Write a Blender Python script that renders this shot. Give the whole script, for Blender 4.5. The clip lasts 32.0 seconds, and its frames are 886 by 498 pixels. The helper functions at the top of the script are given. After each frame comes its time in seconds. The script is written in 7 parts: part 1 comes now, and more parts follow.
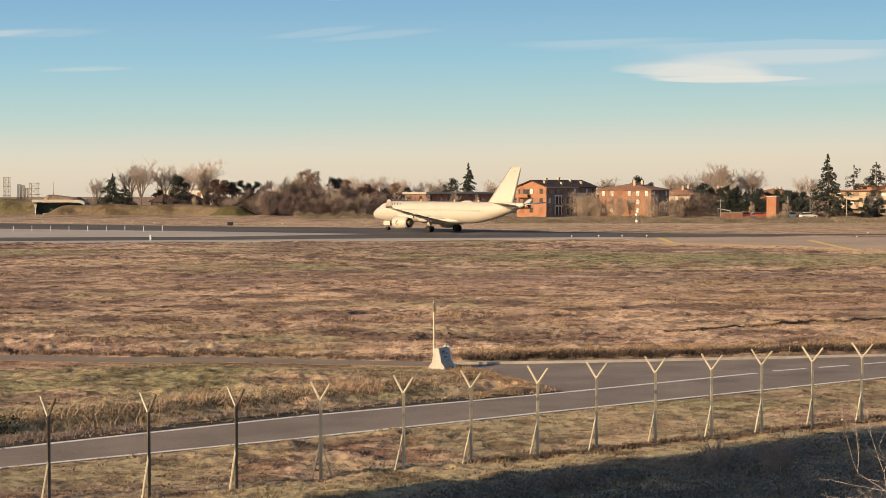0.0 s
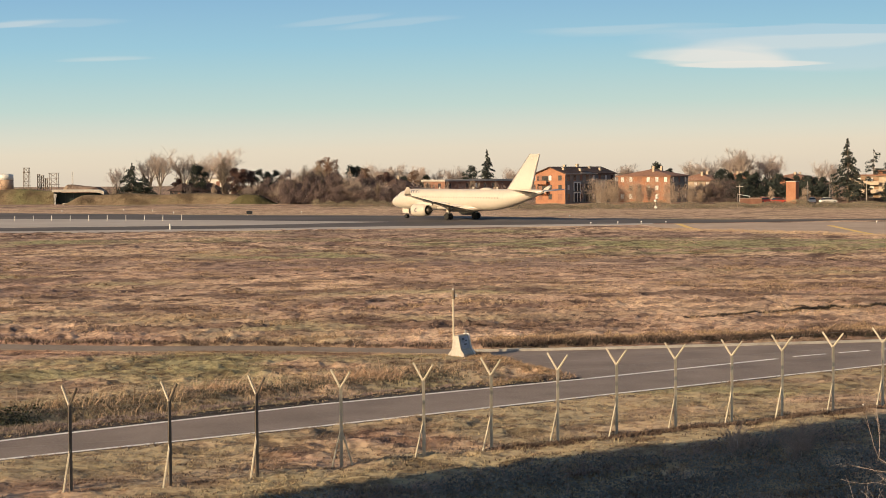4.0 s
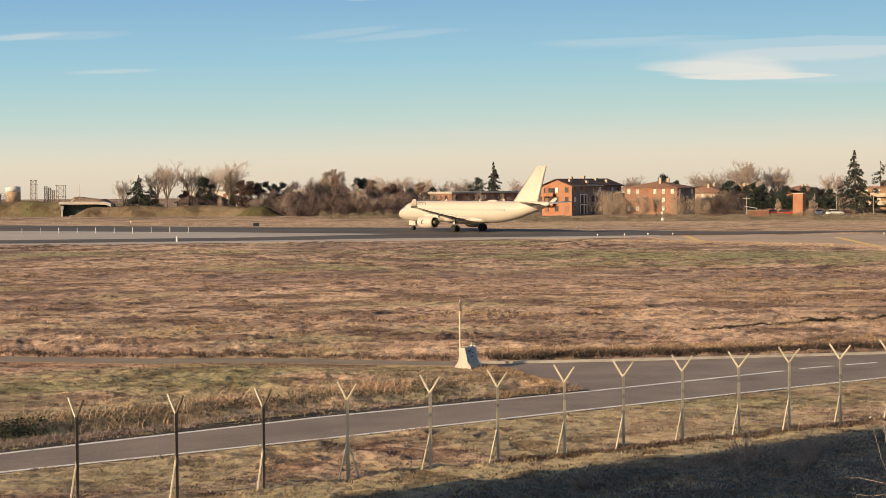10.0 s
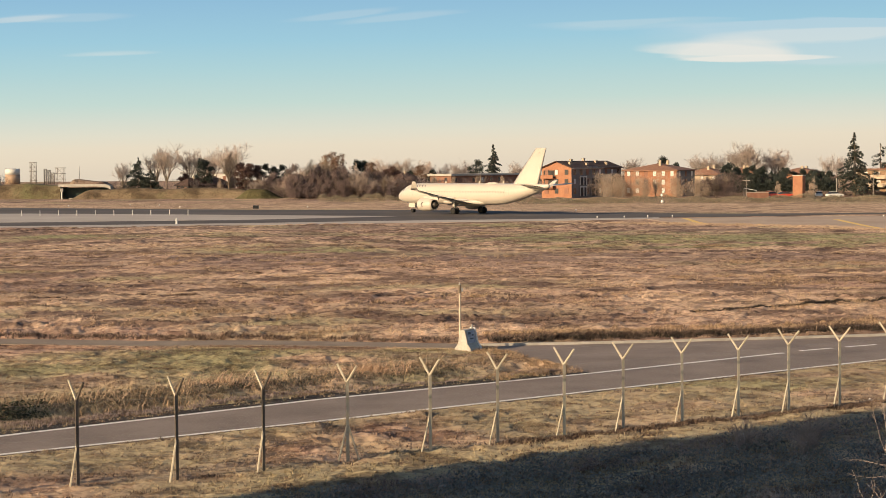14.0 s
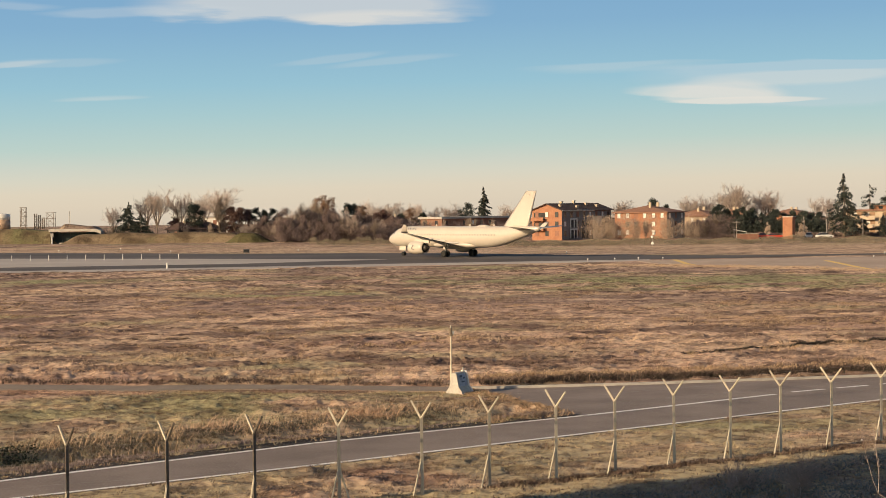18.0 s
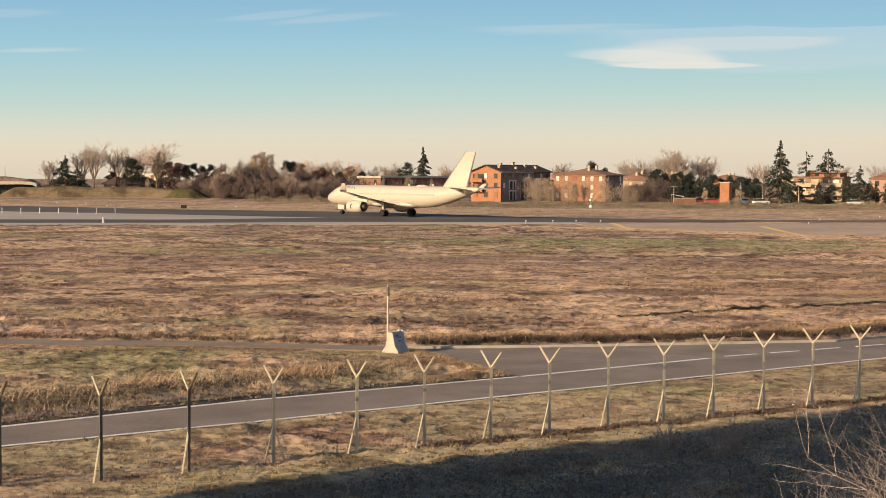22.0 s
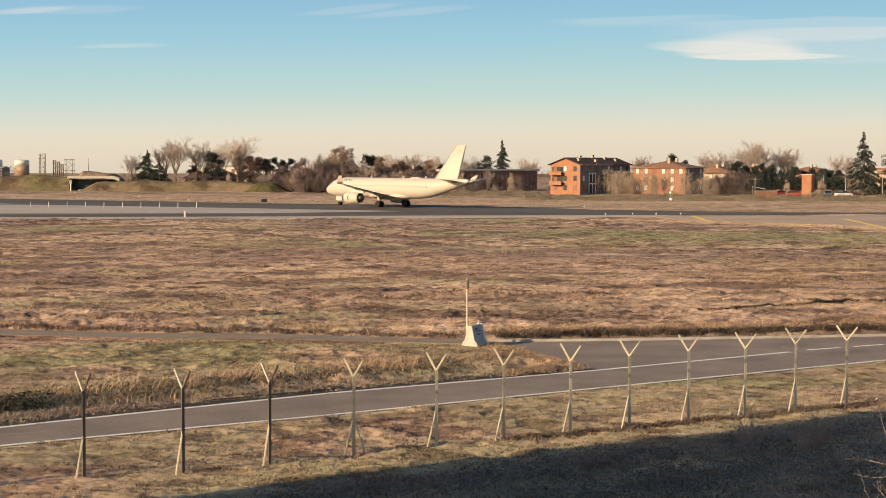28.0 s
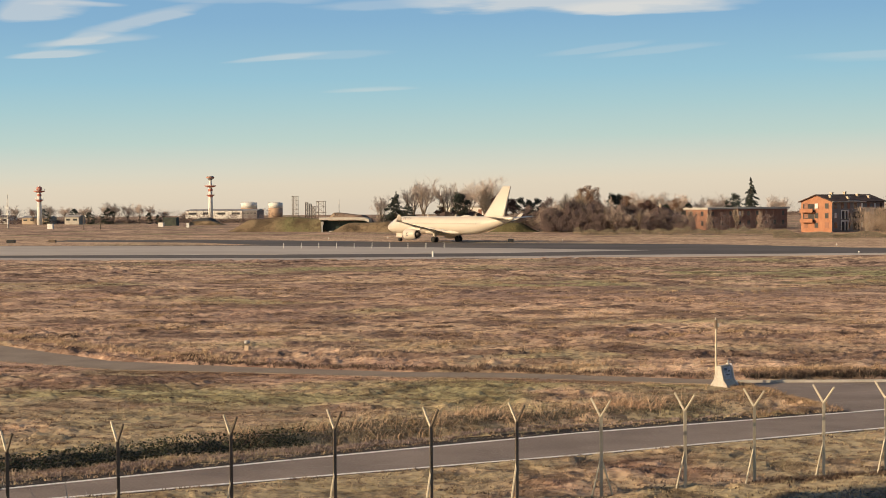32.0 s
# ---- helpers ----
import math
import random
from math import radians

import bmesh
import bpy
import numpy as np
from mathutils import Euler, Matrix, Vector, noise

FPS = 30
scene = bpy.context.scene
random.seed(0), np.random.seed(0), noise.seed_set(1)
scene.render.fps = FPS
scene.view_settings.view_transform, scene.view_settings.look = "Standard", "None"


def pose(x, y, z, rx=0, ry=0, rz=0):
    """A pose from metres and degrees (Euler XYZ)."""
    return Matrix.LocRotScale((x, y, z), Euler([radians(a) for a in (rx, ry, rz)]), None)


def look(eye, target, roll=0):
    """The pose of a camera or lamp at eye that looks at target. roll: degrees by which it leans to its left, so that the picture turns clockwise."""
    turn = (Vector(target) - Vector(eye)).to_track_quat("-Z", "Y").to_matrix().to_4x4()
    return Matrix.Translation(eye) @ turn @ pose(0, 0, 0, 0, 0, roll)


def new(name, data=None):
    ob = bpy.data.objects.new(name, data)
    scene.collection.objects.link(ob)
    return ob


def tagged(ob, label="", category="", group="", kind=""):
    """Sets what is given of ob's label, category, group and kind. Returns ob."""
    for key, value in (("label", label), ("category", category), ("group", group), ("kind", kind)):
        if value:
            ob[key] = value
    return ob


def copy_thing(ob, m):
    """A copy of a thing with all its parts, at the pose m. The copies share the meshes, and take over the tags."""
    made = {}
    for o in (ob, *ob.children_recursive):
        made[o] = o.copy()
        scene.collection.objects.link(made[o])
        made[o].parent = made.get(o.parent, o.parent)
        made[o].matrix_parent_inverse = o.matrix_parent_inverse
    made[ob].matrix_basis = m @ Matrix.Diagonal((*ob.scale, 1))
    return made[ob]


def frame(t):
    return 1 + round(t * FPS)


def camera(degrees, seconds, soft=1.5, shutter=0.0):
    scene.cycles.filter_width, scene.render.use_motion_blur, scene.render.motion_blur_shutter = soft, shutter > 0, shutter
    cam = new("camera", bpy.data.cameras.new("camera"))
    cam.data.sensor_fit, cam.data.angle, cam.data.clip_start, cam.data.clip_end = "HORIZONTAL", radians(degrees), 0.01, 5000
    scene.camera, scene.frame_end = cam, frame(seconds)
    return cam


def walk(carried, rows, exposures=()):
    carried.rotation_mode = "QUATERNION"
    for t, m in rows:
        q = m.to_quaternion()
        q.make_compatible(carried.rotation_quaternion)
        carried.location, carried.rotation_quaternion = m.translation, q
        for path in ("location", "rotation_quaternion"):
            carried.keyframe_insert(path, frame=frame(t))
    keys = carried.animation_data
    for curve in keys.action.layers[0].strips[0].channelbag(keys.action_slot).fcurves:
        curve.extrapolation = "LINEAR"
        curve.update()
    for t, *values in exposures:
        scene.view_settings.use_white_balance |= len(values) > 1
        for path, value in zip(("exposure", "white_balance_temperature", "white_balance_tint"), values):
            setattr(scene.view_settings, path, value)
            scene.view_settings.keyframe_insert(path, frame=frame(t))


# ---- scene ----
# camera: one standing place on the hill, turned by hand; rows of seconds, turn to the right, tilt, roll in degrees
EYE = (0.0, 0.0, 8.5)
cam = camera(29.3, 32.0, soft=0.85)
TURNS = (
    (0, 0.000, -2.214, 0.000), (0.5, 0.023, -2.428, -0.039), (1, 0.034, -2.702, 0.052), (1.5, -0.015, -2.605, 0.126),
    (2, -0.167, -2.321, 0.216), (2.5, -0.461, -2.252, 0.193), (3, -0.679, -2.282, 0.137), (3.5, -0.665, -2.422, 0.356),
    (5.5, -0.595, -3.117, 0.373), (6, -0.379, -2.890, 0.294), (6.5, -0.282, -2.550, 0.140), (7, -0.357, -2.272, 0.114),
    (7.5, -0.360, -1.989, 0.279), (8, -0.449, -1.895, 0.438), (8.5, -0.565, -2.037, 0.460), (9, -0.702, -2.058, 0.532),
    (9.5, -0.759, -1.986, 0.462), (10, -0.867, -2.228, 0.401), (10.5, -1.020, -2.613, 0.398), (11, -0.918, -2.666, 0.535),
    (11.5, -0.779, -2.643, 0.628), (12, -0.729, -2.631, 0.667), (12.5, -0.714, -2.495, 0.634), (13, -0.847, -2.482, 0.602),
    (13.5, -0.857, -2.640, 0.523), (14, -0.862, -2.826, 0.424), (14.5, -0.872, -3.038, 0.487), (16.5, -0.481, -2.845, 0.359),
    (17, -0.491, -2.603, 0.453), (17.5, -0.641, -1.785, 0.730), (18, -0.535, -1.377, 0.706), (18.5, -0.313, -1.549, 0.406),
    (19, 0.005, -1.772, 0.220), (19.5, 0.165, -2.052, 0.101), (20, 0.379, -2.106, 0.007), (20.5, 0.821, -2.143, -0.041),
    (21, 1.232, -2.386, -0.198), (21.5, 1.497, -2.677, -0.298), (22, 1.550, -2.741, -0.369), (22.5, 1.528, -2.710, -0.503),
    (23, 1.654, -2.761, -0.629), (23.5, 1.827, -2.753, -0.574), (24, 1.801, -2.926, -0.568), (24.5, 1.690, -3.289, -0.584),
    (26.5, 0.819, -3.467, -0.589), (27, 0.051, -2.930, -0.107), (27.5, -0.673, -2.760, -0.080), (28, -1.131, -2.982, -0.150),
    (28.5, -1.331, -3.078, -0.251), (29, -1.568, -3.057, -0.354), (29.5, -2.058, -2.983, -0.338), (30, -3.415, -2.510, 0.060),
    (30.5, -5.478, -1.682, 0.497), (31, -6.889, -1.540, 0.641), (31.5, -8.213, -1.686, 0.505), (32, -9.449, -1.628, 0.423),
)


def aim(turn, tilt, roll):
    return Matrix.Translation(EYE) @ pose(0, 0, 0, 90 + tilt, 0, -turn) @ pose(0, 0, 0, 0, 0, -roll)


walk(cam, [(t, aim(a, b, c)) for t, a, b, c in TURNS], exposures=((0.0, 0.06), (1.0, 0.11), (3.0, 0.07), (5.0, 0.12), (8.0, 0.05), (11.0, 0.12), (14.5, 0.14), (16.5, 0.13), (18.0, 0.0), (20.0, 0.05), (24.0, 0.13), (27.0, 0.14), (29.5, 0.12), (30.5, 0.04), (32.0, 0.02)))

# ---- daylight: low winter sun from behind on the left ----
SUN_FROM = Vector((-0.815, -0.58, 0.0)).normalized()
SUN_HEIGHT = radians(18.0)
world = bpy.data.worlds.new("world")
scene.world = world
world.use_nodes = True
wn = world.node_tree.nodes
sky = wn.new("ShaderNodeTexSky")
sky.sky_type = "NISHITA"
sky.sun_disc = False
sky.sun_elevation = SUN_HEIGHT
sky.sun_rotation = math.atan2(SUN_FROM.x, SUN_FROM.y)
wn["Background"].inputs[1].default_value = 0.1
world.node_tree.links.new(sky.outputs[0], wn["Background"].inputs[0])
sun_data = bpy.data.lights.new("sun", "SUN")
sun_data.energy = 6.2
sun_data.angle = radians(0.6)
sun_data.color = (1.0, 0.74, 0.45)
sun = new("sun", sun_data)
sun.matrix_world = look(SUN_FROM * 100 + Vector((0, 0, 100 * math.tan(SUN_HEIGHT))), (0, 0, 0))


# ---- materials ----
def nodes_of(name):
    m = bpy.data.materials.new(name)
    m.use_nodes = True
    return m, m.node_tree.nodes, m.node_tree.links


def surface(name, colours, scale=1.0, rough=0.85, bump=0.0, metal=0.0, stretch=(1, 1, 1), fine=8.0, vary=0.0, islands=False, spec=0.3):
    """Colours mixed by noise at two scales; vary: change of value from piece to piece."""
    m, n, l = nodes_of(name)
    b = n["Principled BSDF"]
    b.inputs["Roughness"].default_value = rough
    b.inputs["Metallic"].default_value = metal
    b.inputs["Specular IOR Level"].default_value = spec
    geo = n.new("ShaderNodeNewGeometry")
    mp = n.new("ShaderNodeMapping")
    mp.inputs["Scale"].default_value = stretch
    l.new(geo.outputs["Position"], mp.inputs["Vector"])
    big, small = n.new("ShaderNodeTexNoise"), n.new("ShaderNodeTexNoise")
    for t, s, d in ((big, scale, 4.0), (small, scale * fine, 3.0)):
        t.inputs["Scale"].default_value = s
        t.inputs["Detail"].default_value = d
        l.new(mp.outputs[0], t.inputs["Vector"])
    mix = n.new("ShaderNodeMix")
    mix.inputs["Factor"].default_value = 0.4
    l.new(big.outputs["Fac"], mix.inputs["A"])
    l.new(small.outputs["Fac"], mix.inputs["B"])
    ramp = n.new("ShaderNodeValToRGB")
    el = ramp.color_ramp.elements
    while len(el) < len(colours):
        el.new(0.5)
    for i, c in enumerate(colours):
        el[i].position = 0.5 if len(colours) == 1 else 0.36 + 0.28 * i / (len(colours) - 1)
        el[i].color = (*c, 1)
    l.new(mix.outputs["Result"], ramp.inputs["Fac"])
    out = ramp.outputs["Color"]
    if vary:
        hsv = n.new("ShaderNodeHueSaturation")
        mr = n.new("ShaderNodeMapRange")
        mr.inputs["To Min"].default_value, mr.inputs["To Max"].default_value = 1 - vary, 1 + vary
        if islands:
            l.new(geo.outputs["Random Per Island"], mr.inputs["Value"])
        else:
            oi = n.new("ShaderNodeObjectInfo")
            l.new(oi.outputs["Random"], mr.inputs["Value"])
        l.new(mr.outputs[0], hsv.inputs["Value"])
        l.new(out, hsv.inputs["Color"])
        out = hsv.outputs["Color"]
    l.new(out, b.inputs["Base Color"])
    if bump:
        bp = n.new("ShaderNodeBump")
        bp.inputs["Strength"].default_value = bump
        bp.inputs["Distance"].default_value = 0.1
        l.new(small.outputs["Fac"], bp.inputs["Height"])
        l.new(bp.outputs[0], b.inputs["Normal"])
    return m


M_BARK = surface("bark", [(0.10, 0.075, 0.055), (0.22, 0.17, 0.13)], 1.5, 0.9, 0.2, vary=0.25)
M_TWIG = surface("twigs", [(0.29, 0.23, 0.2), (0.42, 0.345, 0.3)], 0.3, 0.9, vary=0.25)
M_TWIG_PALE = surface("pale_twigs", [(0.22, 0.17, 0.13), (0.34, 0.28, 0.22)], 0.3, 0.9, vary=0.2)
M_LEAF_DARK = surface("evergreen_leaves", [(0.024, 0.032, 0.03), (0.058, 0.066, 0.05)], 0.8, 0.7, vary=0.3, islands=True)
M_LEAF_RUST = surface("rust_leaves", [(0.14, 0.085, 0.058), (0.25, 0.15, 0.095)], 0.6, 0.8, vary=0.35, islands=True)
M_LEAF_WINE = surface("wine_leaves", [(0.09, 0.056, 0.05), (0.16, 0.092, 0.078)], 0.6, 0.8, vary=0.35, islands=True)
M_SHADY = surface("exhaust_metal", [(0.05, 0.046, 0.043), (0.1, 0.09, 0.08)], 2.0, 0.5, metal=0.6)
M_BRUSH = surface("brush_twigs", [(0.122, 0.09, 0.088), (0.215, 0.163, 0.153)], 0.35, 0.9, vary=0.3, islands=True)
M_BRUSH_PALE = surface("pale_brush_twigs", [(0.32, 0.245, 0.19), (0.46, 0.37, 0.29)], 0.35, 0.9, vary=0.25, islands=True)
M_REDWORN = surface("worn_red", [(0.36, 0.13, 0.1), (0.46, 0.19, 0.15)], 1.0, 0.6)
M_DARK_MATTE = surface("dark_matte", [(0.035, 0.034, 0.034), (0.07, 0.066, 0.064)], 1.0, 0.9)
M_HEDGE = surface("hedge_leaves", [(0.19, 0.165, 0.115), (0.28, 0.24, 0.17)], 0.12, 0.9, vary=0.22, islands=True)
M_SCRUB = surface("dark_scrub", [(0.12, 0.088, 0.075), (0.2, 0.15, 0.125)], 0.4, 0.9, vary=0.3, islands=True)
M_BRICK = surface("brick", [(0.29, 0.13, 0.075), (0.38, 0.19, 0.11)], 0.8, 0.85, 0.1)
M_BRICK_DARK = surface("dark_brick", [(0.2, 0.10, 0.07), (0.3, 0.16, 0.11)], 0.8, 0.85, 0.1)
M_PLASTER = surface("cream_plaster", [(0.4, 0.315, 0.225), (0.52, 0.42, 0.31)], 0.5, 0.8, 0.05)
M_ROOF_DARK = surface("dark_tile_roof", [(0.05, 0.034, 0.03), (0.095, 0.06, 0.05)], 0.9, 0.9, 0.2)
M_ROOF = surface("clay_roof", [(0.2, 0.108, 0.075), (0.31, 0.17, 0.115)], 1.2, 0.85, 0.2)
M_ROOF_GREY = surface("grey_roof", [(0.25, 0.24, 0.23), (0.38, 0.36, 0.34)], 0.5, 0.7, 0.05)
M_GREYWALL = surface("grey_wall", [(0.15, 0.138, 0.138), (0.235, 0.22, 0.215)], 0.6, 0.85, 0.05)
M_DARK = surface("dark_opening", [(0.015, 0.016, 0.018), (0.03, 0.03, 0.032)], 2.0, 0.3, spec=0.5)
M_WHITE = surface("white_paint", [(0.56, 0.55, 0.52), (0.7, 0.69, 0.66)], 1.5, 0.5)
M_RED = surface("red_paint", [(0.4, 0.05, 0.035), (0.5, 0.08, 0.05)], 1.5, 0.5)
M_CONC = surface("concrete", [(0.36, 0.33, 0.29), (0.52, 0.49, 0.44)], 1.5, 0.85, 0.15)
M_STEEL = surface("galvanised_steel", [(0.3, 0.29, 0.27), (0.42, 0.40, 0.37)], 3.0, 0.55, metal=0.3)
# post colour darkened to stand for posts turned from the sun
M_POST_SHADE = surface("post_shade", [(0.075, 0.062, 0.05), (0.15, 0.125, 0.1)], 2.5, 0.7, vary=0.15)
M_POST = surface("painted_post", [(0.42, 0.37, 0.28), (0.6, 0.54, 0.42)], 2.5, 0.6, vary=0.15)
M_TYRE = surface("tyre_rubber", [(0.015, 0.015, 0.015), (0.03, 0.03, 0.03)], 4.0, 0.8)
M_YELLOW = surface("yellow_paint", [(0.7, 0.47, 0.12), (0.8, 0.58, 0.2)], 1.0, 0.7)
M_SKIN = surface("aircraft_paint", [(0.5, 0.445, 0.38), (0.535, 0.48, 0.41)], 0.4, 0.32, spec=0.5)
M_WING = surface("wing_grey", [(0.44, 0.42, 0.39), (0.52, 0.49, 0.45)], 0.8, 0.4, spec=0.5)
M_CABIN = surface("cabin_glass", [(0.34, 0.32, 0.29), (0.4, 0.38, 0.345)], 0.7, 0.3, spec=0.6)
M_GLASS = surface("window_glass", [(0.03, 0.035, 0.04), (0.06, 0.065, 0.07)], 0.7, 0.12, spec=0.6)
M_INK = surface("dark_lettering", [(0.08, 0.09, 0.12), (0.1, 0.11, 0.14)], 1.0, 0.5)


# ---- building blocks ----
class Geo:
    """Vertices and faces gathered for one mesh."""

    def __init__(self):
        self.v, self.f = [], []

    def add(self, verts, faces):
        k = len(self.v)
        self.v += [tuple(p) for p in verts]
        self.f += [tuple(i + k for i in f) for f in faces]
        return self

    def box(self, x0, y0, z0, x1, y1, z1, m=None):
        p = [Vector(c) for c in ((x0, y0, z0), (x1, y0, z0), (x1, y1, z0), (x0, y1, z0), (x0, y0, z1), (x1, y0, z1), (x1, y1, z1), (x0, y1, z1))]
        if m:
            p = [m @ c for c in p]
        return self.add(p, ((3, 2, 1, 0), (4, 5, 6, 7), (0, 1, 5, 4), (1, 2, 6, 5), (2, 3, 7, 6), (3, 0, 4, 7)))

    def tube(self, a, b, r0, r1=None, n=6, caps=True):
        a, b = Vector(a), Vector(b)
        r1 = r0 if r1 is None else r1
        w = (b - a).normalized()
        u = w.orthogonal().normalized()
        s = w.cross(u)
        ring = [(math.cos(2 * math.pi * i / n), math.sin(2 * math.pi * i / n)) for i in range(n)]
        p = [a + (u * c + s * d) * r0 for c, d in ring] + [b + (u * c + s * d) * r1 for c, d in ring]
        f = [(i, (i + 1) % n, n + (i + 1) % n, n + i) for i in range(n)]
        if caps:
            f += [tuple(range(n - 1, -1, -1)), tuple(range(n, 2 * n))]
        return self.add(p, f)

    def rings(self, loops, caps=True):
        """Skins a run of loops with equally many points."""
        n = len(loops[0])
        f = []
        for k in range(len(loops) - 1):
            for i in range(n):
                j = (i + 1) % n
                f.append((k * n + i, k * n + j, (k + 1) * n + j, (k + 1) * n + i))
        if caps:
            f.append(tuple(range(n - 1, -1, -1)))
            f.append(tuple(range((len(loops) - 1) * n, len(loops) * n)))
        return self.add([p for lo in loops for p in lo], f)

    def lathe(self, profile, n=16, m=None):
        """Turns (radius, height) round z."""
        loops = [[Vector((r * math.cos(2 * math.pi * i / n), r * math.sin(2 * math.pi * i / n), z)) for i in range(n)] for r, z in profile]
        if m:
            loops = [[m @ p for p in lo] for lo in loops]
        return self.rings(loops)

    def prism(self, outline, z0, z1):
        n = len(outline)
        p = [(x, y, z0) for x, y in outline] + [(x, y, z1) for x, y in outline]
        return self.add(p, [tuple(range(n - 1, -1, -1)), tuple(range(n, 2 * n))] + [(i, (i + 1) % n, n + (i + 1) % n, n + i) for i in range(n)])

    def mesh(self, name, material, smooth=False):
        me = bpy.data.meshes.new(name)
        me.from_pydata(self.v, [], self.f)
        if smooth:
            me.polygons.foreach_set("use_smooth", [True] * len(me.polygons))
        me.materials.append(material)
        me.validate()
        me.update()
        return me


def part(name, geo, material, parent=None, label="", smooth=False, at=None):
    ob = new(name, geo.mesh(name, material, smooth) if isinstance(geo, Geo) else geo)
    if parent:
        ob.parent = parent
    if at is not None:
        ob.matrix_basis = at
    return tagged(ob, label)


def thing(name, m, label, category, group=""):
    ob = new(name)
    ob.empty_display_size = 0.2
    ob.matrix_basis = m
    return tagged(ob, label, category, group)


def arrays(name, verts, faces, material, smooth=False):
    """A mesh from numpy arrays."""
    me = bpy.data.meshes.new(name)
    me.vertices.add(len(verts))
    me.vertices.foreach_set("co", np.asarray(verts, dtype=np.float32).ravel())
    k = faces.shape[1]
    me.loops.add(faces.size)
    me.loops.foreach_set("vertex_index", faces.astype(np.int32).ravel())
    me.polygons.add(len(faces))
    me.polygons.foreach_set("loop_start", np.arange(0, faces.size, k, dtype=np.int32))
    me.polygons.foreach_set("loop_total", np.full(len(faces), k, dtype=np.int32))
    if smooth:
        me.polygons.foreach_set("use_smooth", np.ones(len(faces), dtype=bool))
    me.materials.append(material)
    me.update()
    me.validate()
    return me


# ---- meadow and paving materials ----
def meadow(name, brown, straw, green, vary, rough=0.95, dark=0.42, relief=0.0, zones=()):
    """Winter grass: broad patches of brown, straw and green, with finer tufts in them."""
    m, n, l = nodes_of(name)
    b = n["Principled BSDF"]
    b.inputs["Roughness"].default_value = rough
    b.inputs["Specular IOR Level"].default_value = 0.1
    geo = n.new("ShaderNodeNewGeometry")
    mp = n.new("ShaderNodeMapping")
    mp.inputs["Scale"].default_value = (0.75, 1.0, 0.2)
    l.new(geo.outputs["Position"], mp.inputs["Vector"])

    def field(scale, detail, low, high):
        t, r = n.new("ShaderNodeTexNoise"), n.new("ShaderNodeMapRange")
        t.inputs["Scale"].default_value, t.inputs["Detail"].default_value = scale, detail
        l.new(mp.outputs[0], t.inputs["Vector"])
        r.inputs["From Min"].default_value, r.inputs["From Max"].default_value = low, high
        l.new(t.outputs["Fac"], r.inputs["Value"])
        return r.outputs[0]

    def mixed(fac, a, c):
        x = n.new("ShaderNodeMix")
        x.data_type = "RGBA"
        l.new(fac, x.inputs["Factor"])
        for sock, val in ((x.inputs["A"], a), (x.inputs["B"], c)):
            if isinstance(val, tuple):
                sock.default_value = (*val, 1)
            else:
                l.new(val, sock)
        return x.outputs["Result"]

    c = mixed(field(0.055, 6.0, 0.42, 0.58), brown, straw)
    c = mixed(field(0.04, 4.0, 0.52, 0.64), c, green)
    sep = n.new("ShaderNodeSeparateXYZ")
    l.new(geo.outputs["Position"], sep.inputs[0])
    wob = n.new("ShaderNodeTexNoise")
    wob.inputs["Scale"].default_value, wob.inputs["Detail"].default_value = 0.16, 6.0
    l.new(mp.outputs[0], wob.inputs["Vector"])

    def calc(op, a, d):
        k = n.new("ShaderNodeMath")
        k.operation = op
        for s, v in ((k.inputs[0], a), (k.inputs[1], d)):
            if isinstance(v, (int, float)):
                s.default_value = v
            else:
                l.new(v, s)
        return k.outputs[0]

    c = mixed(field(0.17, 6.0, 0.47, 0.58), c, tuple(v * 0.55 for v in brown))
    # swards of their own colour, the far one with sunlight in it: x, y, half width, half depth, colour, strength
    for zx, zy, rx, ry, zc, zk in zones:
        a = calc("POWER", calc("DIVIDE", calc("SUBTRACT", sep.outputs["X"], zx), rx), 2.0)
        d = calc("POWER", calc("DIVIDE", calc("SUBTRACT", sep.outputs["Y"], zy), ry), 2.0)
        e = calc("SUBTRACT", 1.0, calc("ADD", a, d))
        e = calc("ADD", e, calc("MULTIPLY", calc("SUBTRACT", wob.outputs["Fac"], 0.5), 5.0))
        e = calc("MULTIPLY", calc("MINIMUM", calc("MAXIMUM", e, 0.0), 1.0), zk)
        c = mixed(e, c, zc)
    def tinted(fac, a, tint):
        x = n.new("ShaderNodeMix")
        x.data_type, x.blend_type = "RGBA", "MULTIPLY"
        l.new(fac, x.inputs["Factor"])
        l.new(a, x.inputs["A"])
        x.inputs["B"].default_value = (*tint, 1)
        return x.outputs["Result"]

    # tussocks: pale tops, gaps with tuft shade put into the colour, in some places thicker than in others
    thick = field(0.035, 4.0, 0.4, 0.58)
    c = tinted(field(0.75, 7.0, 0.54, 0.61), c, (1.2, 1.18, 1.18))
    c = tinted(calc("MULTIPLY", field(1.5, 6.0, 0.51, 0.58), 0.9), c, (dark + 0.2, dark + 0.17, dark + 0.18))
    c = tinted(field(5.0, 4.0, 0.52, 0.6), c, (0.72, 0.7, 0.7))
    clump = calc("MULTIPLY", field(0.6, 8.0, 0.51, 0.58), calc("ADD", calc("MULTIPLY", thick, 0.6), 0.35))
    c = tinted(clump, c, (dark + 0.1, dark + 0.07, dark + 0.08))
    c = tinted(field(3.0, 4.0, 0.5, 0.7), c, (1.12, 1.1, 1.08))
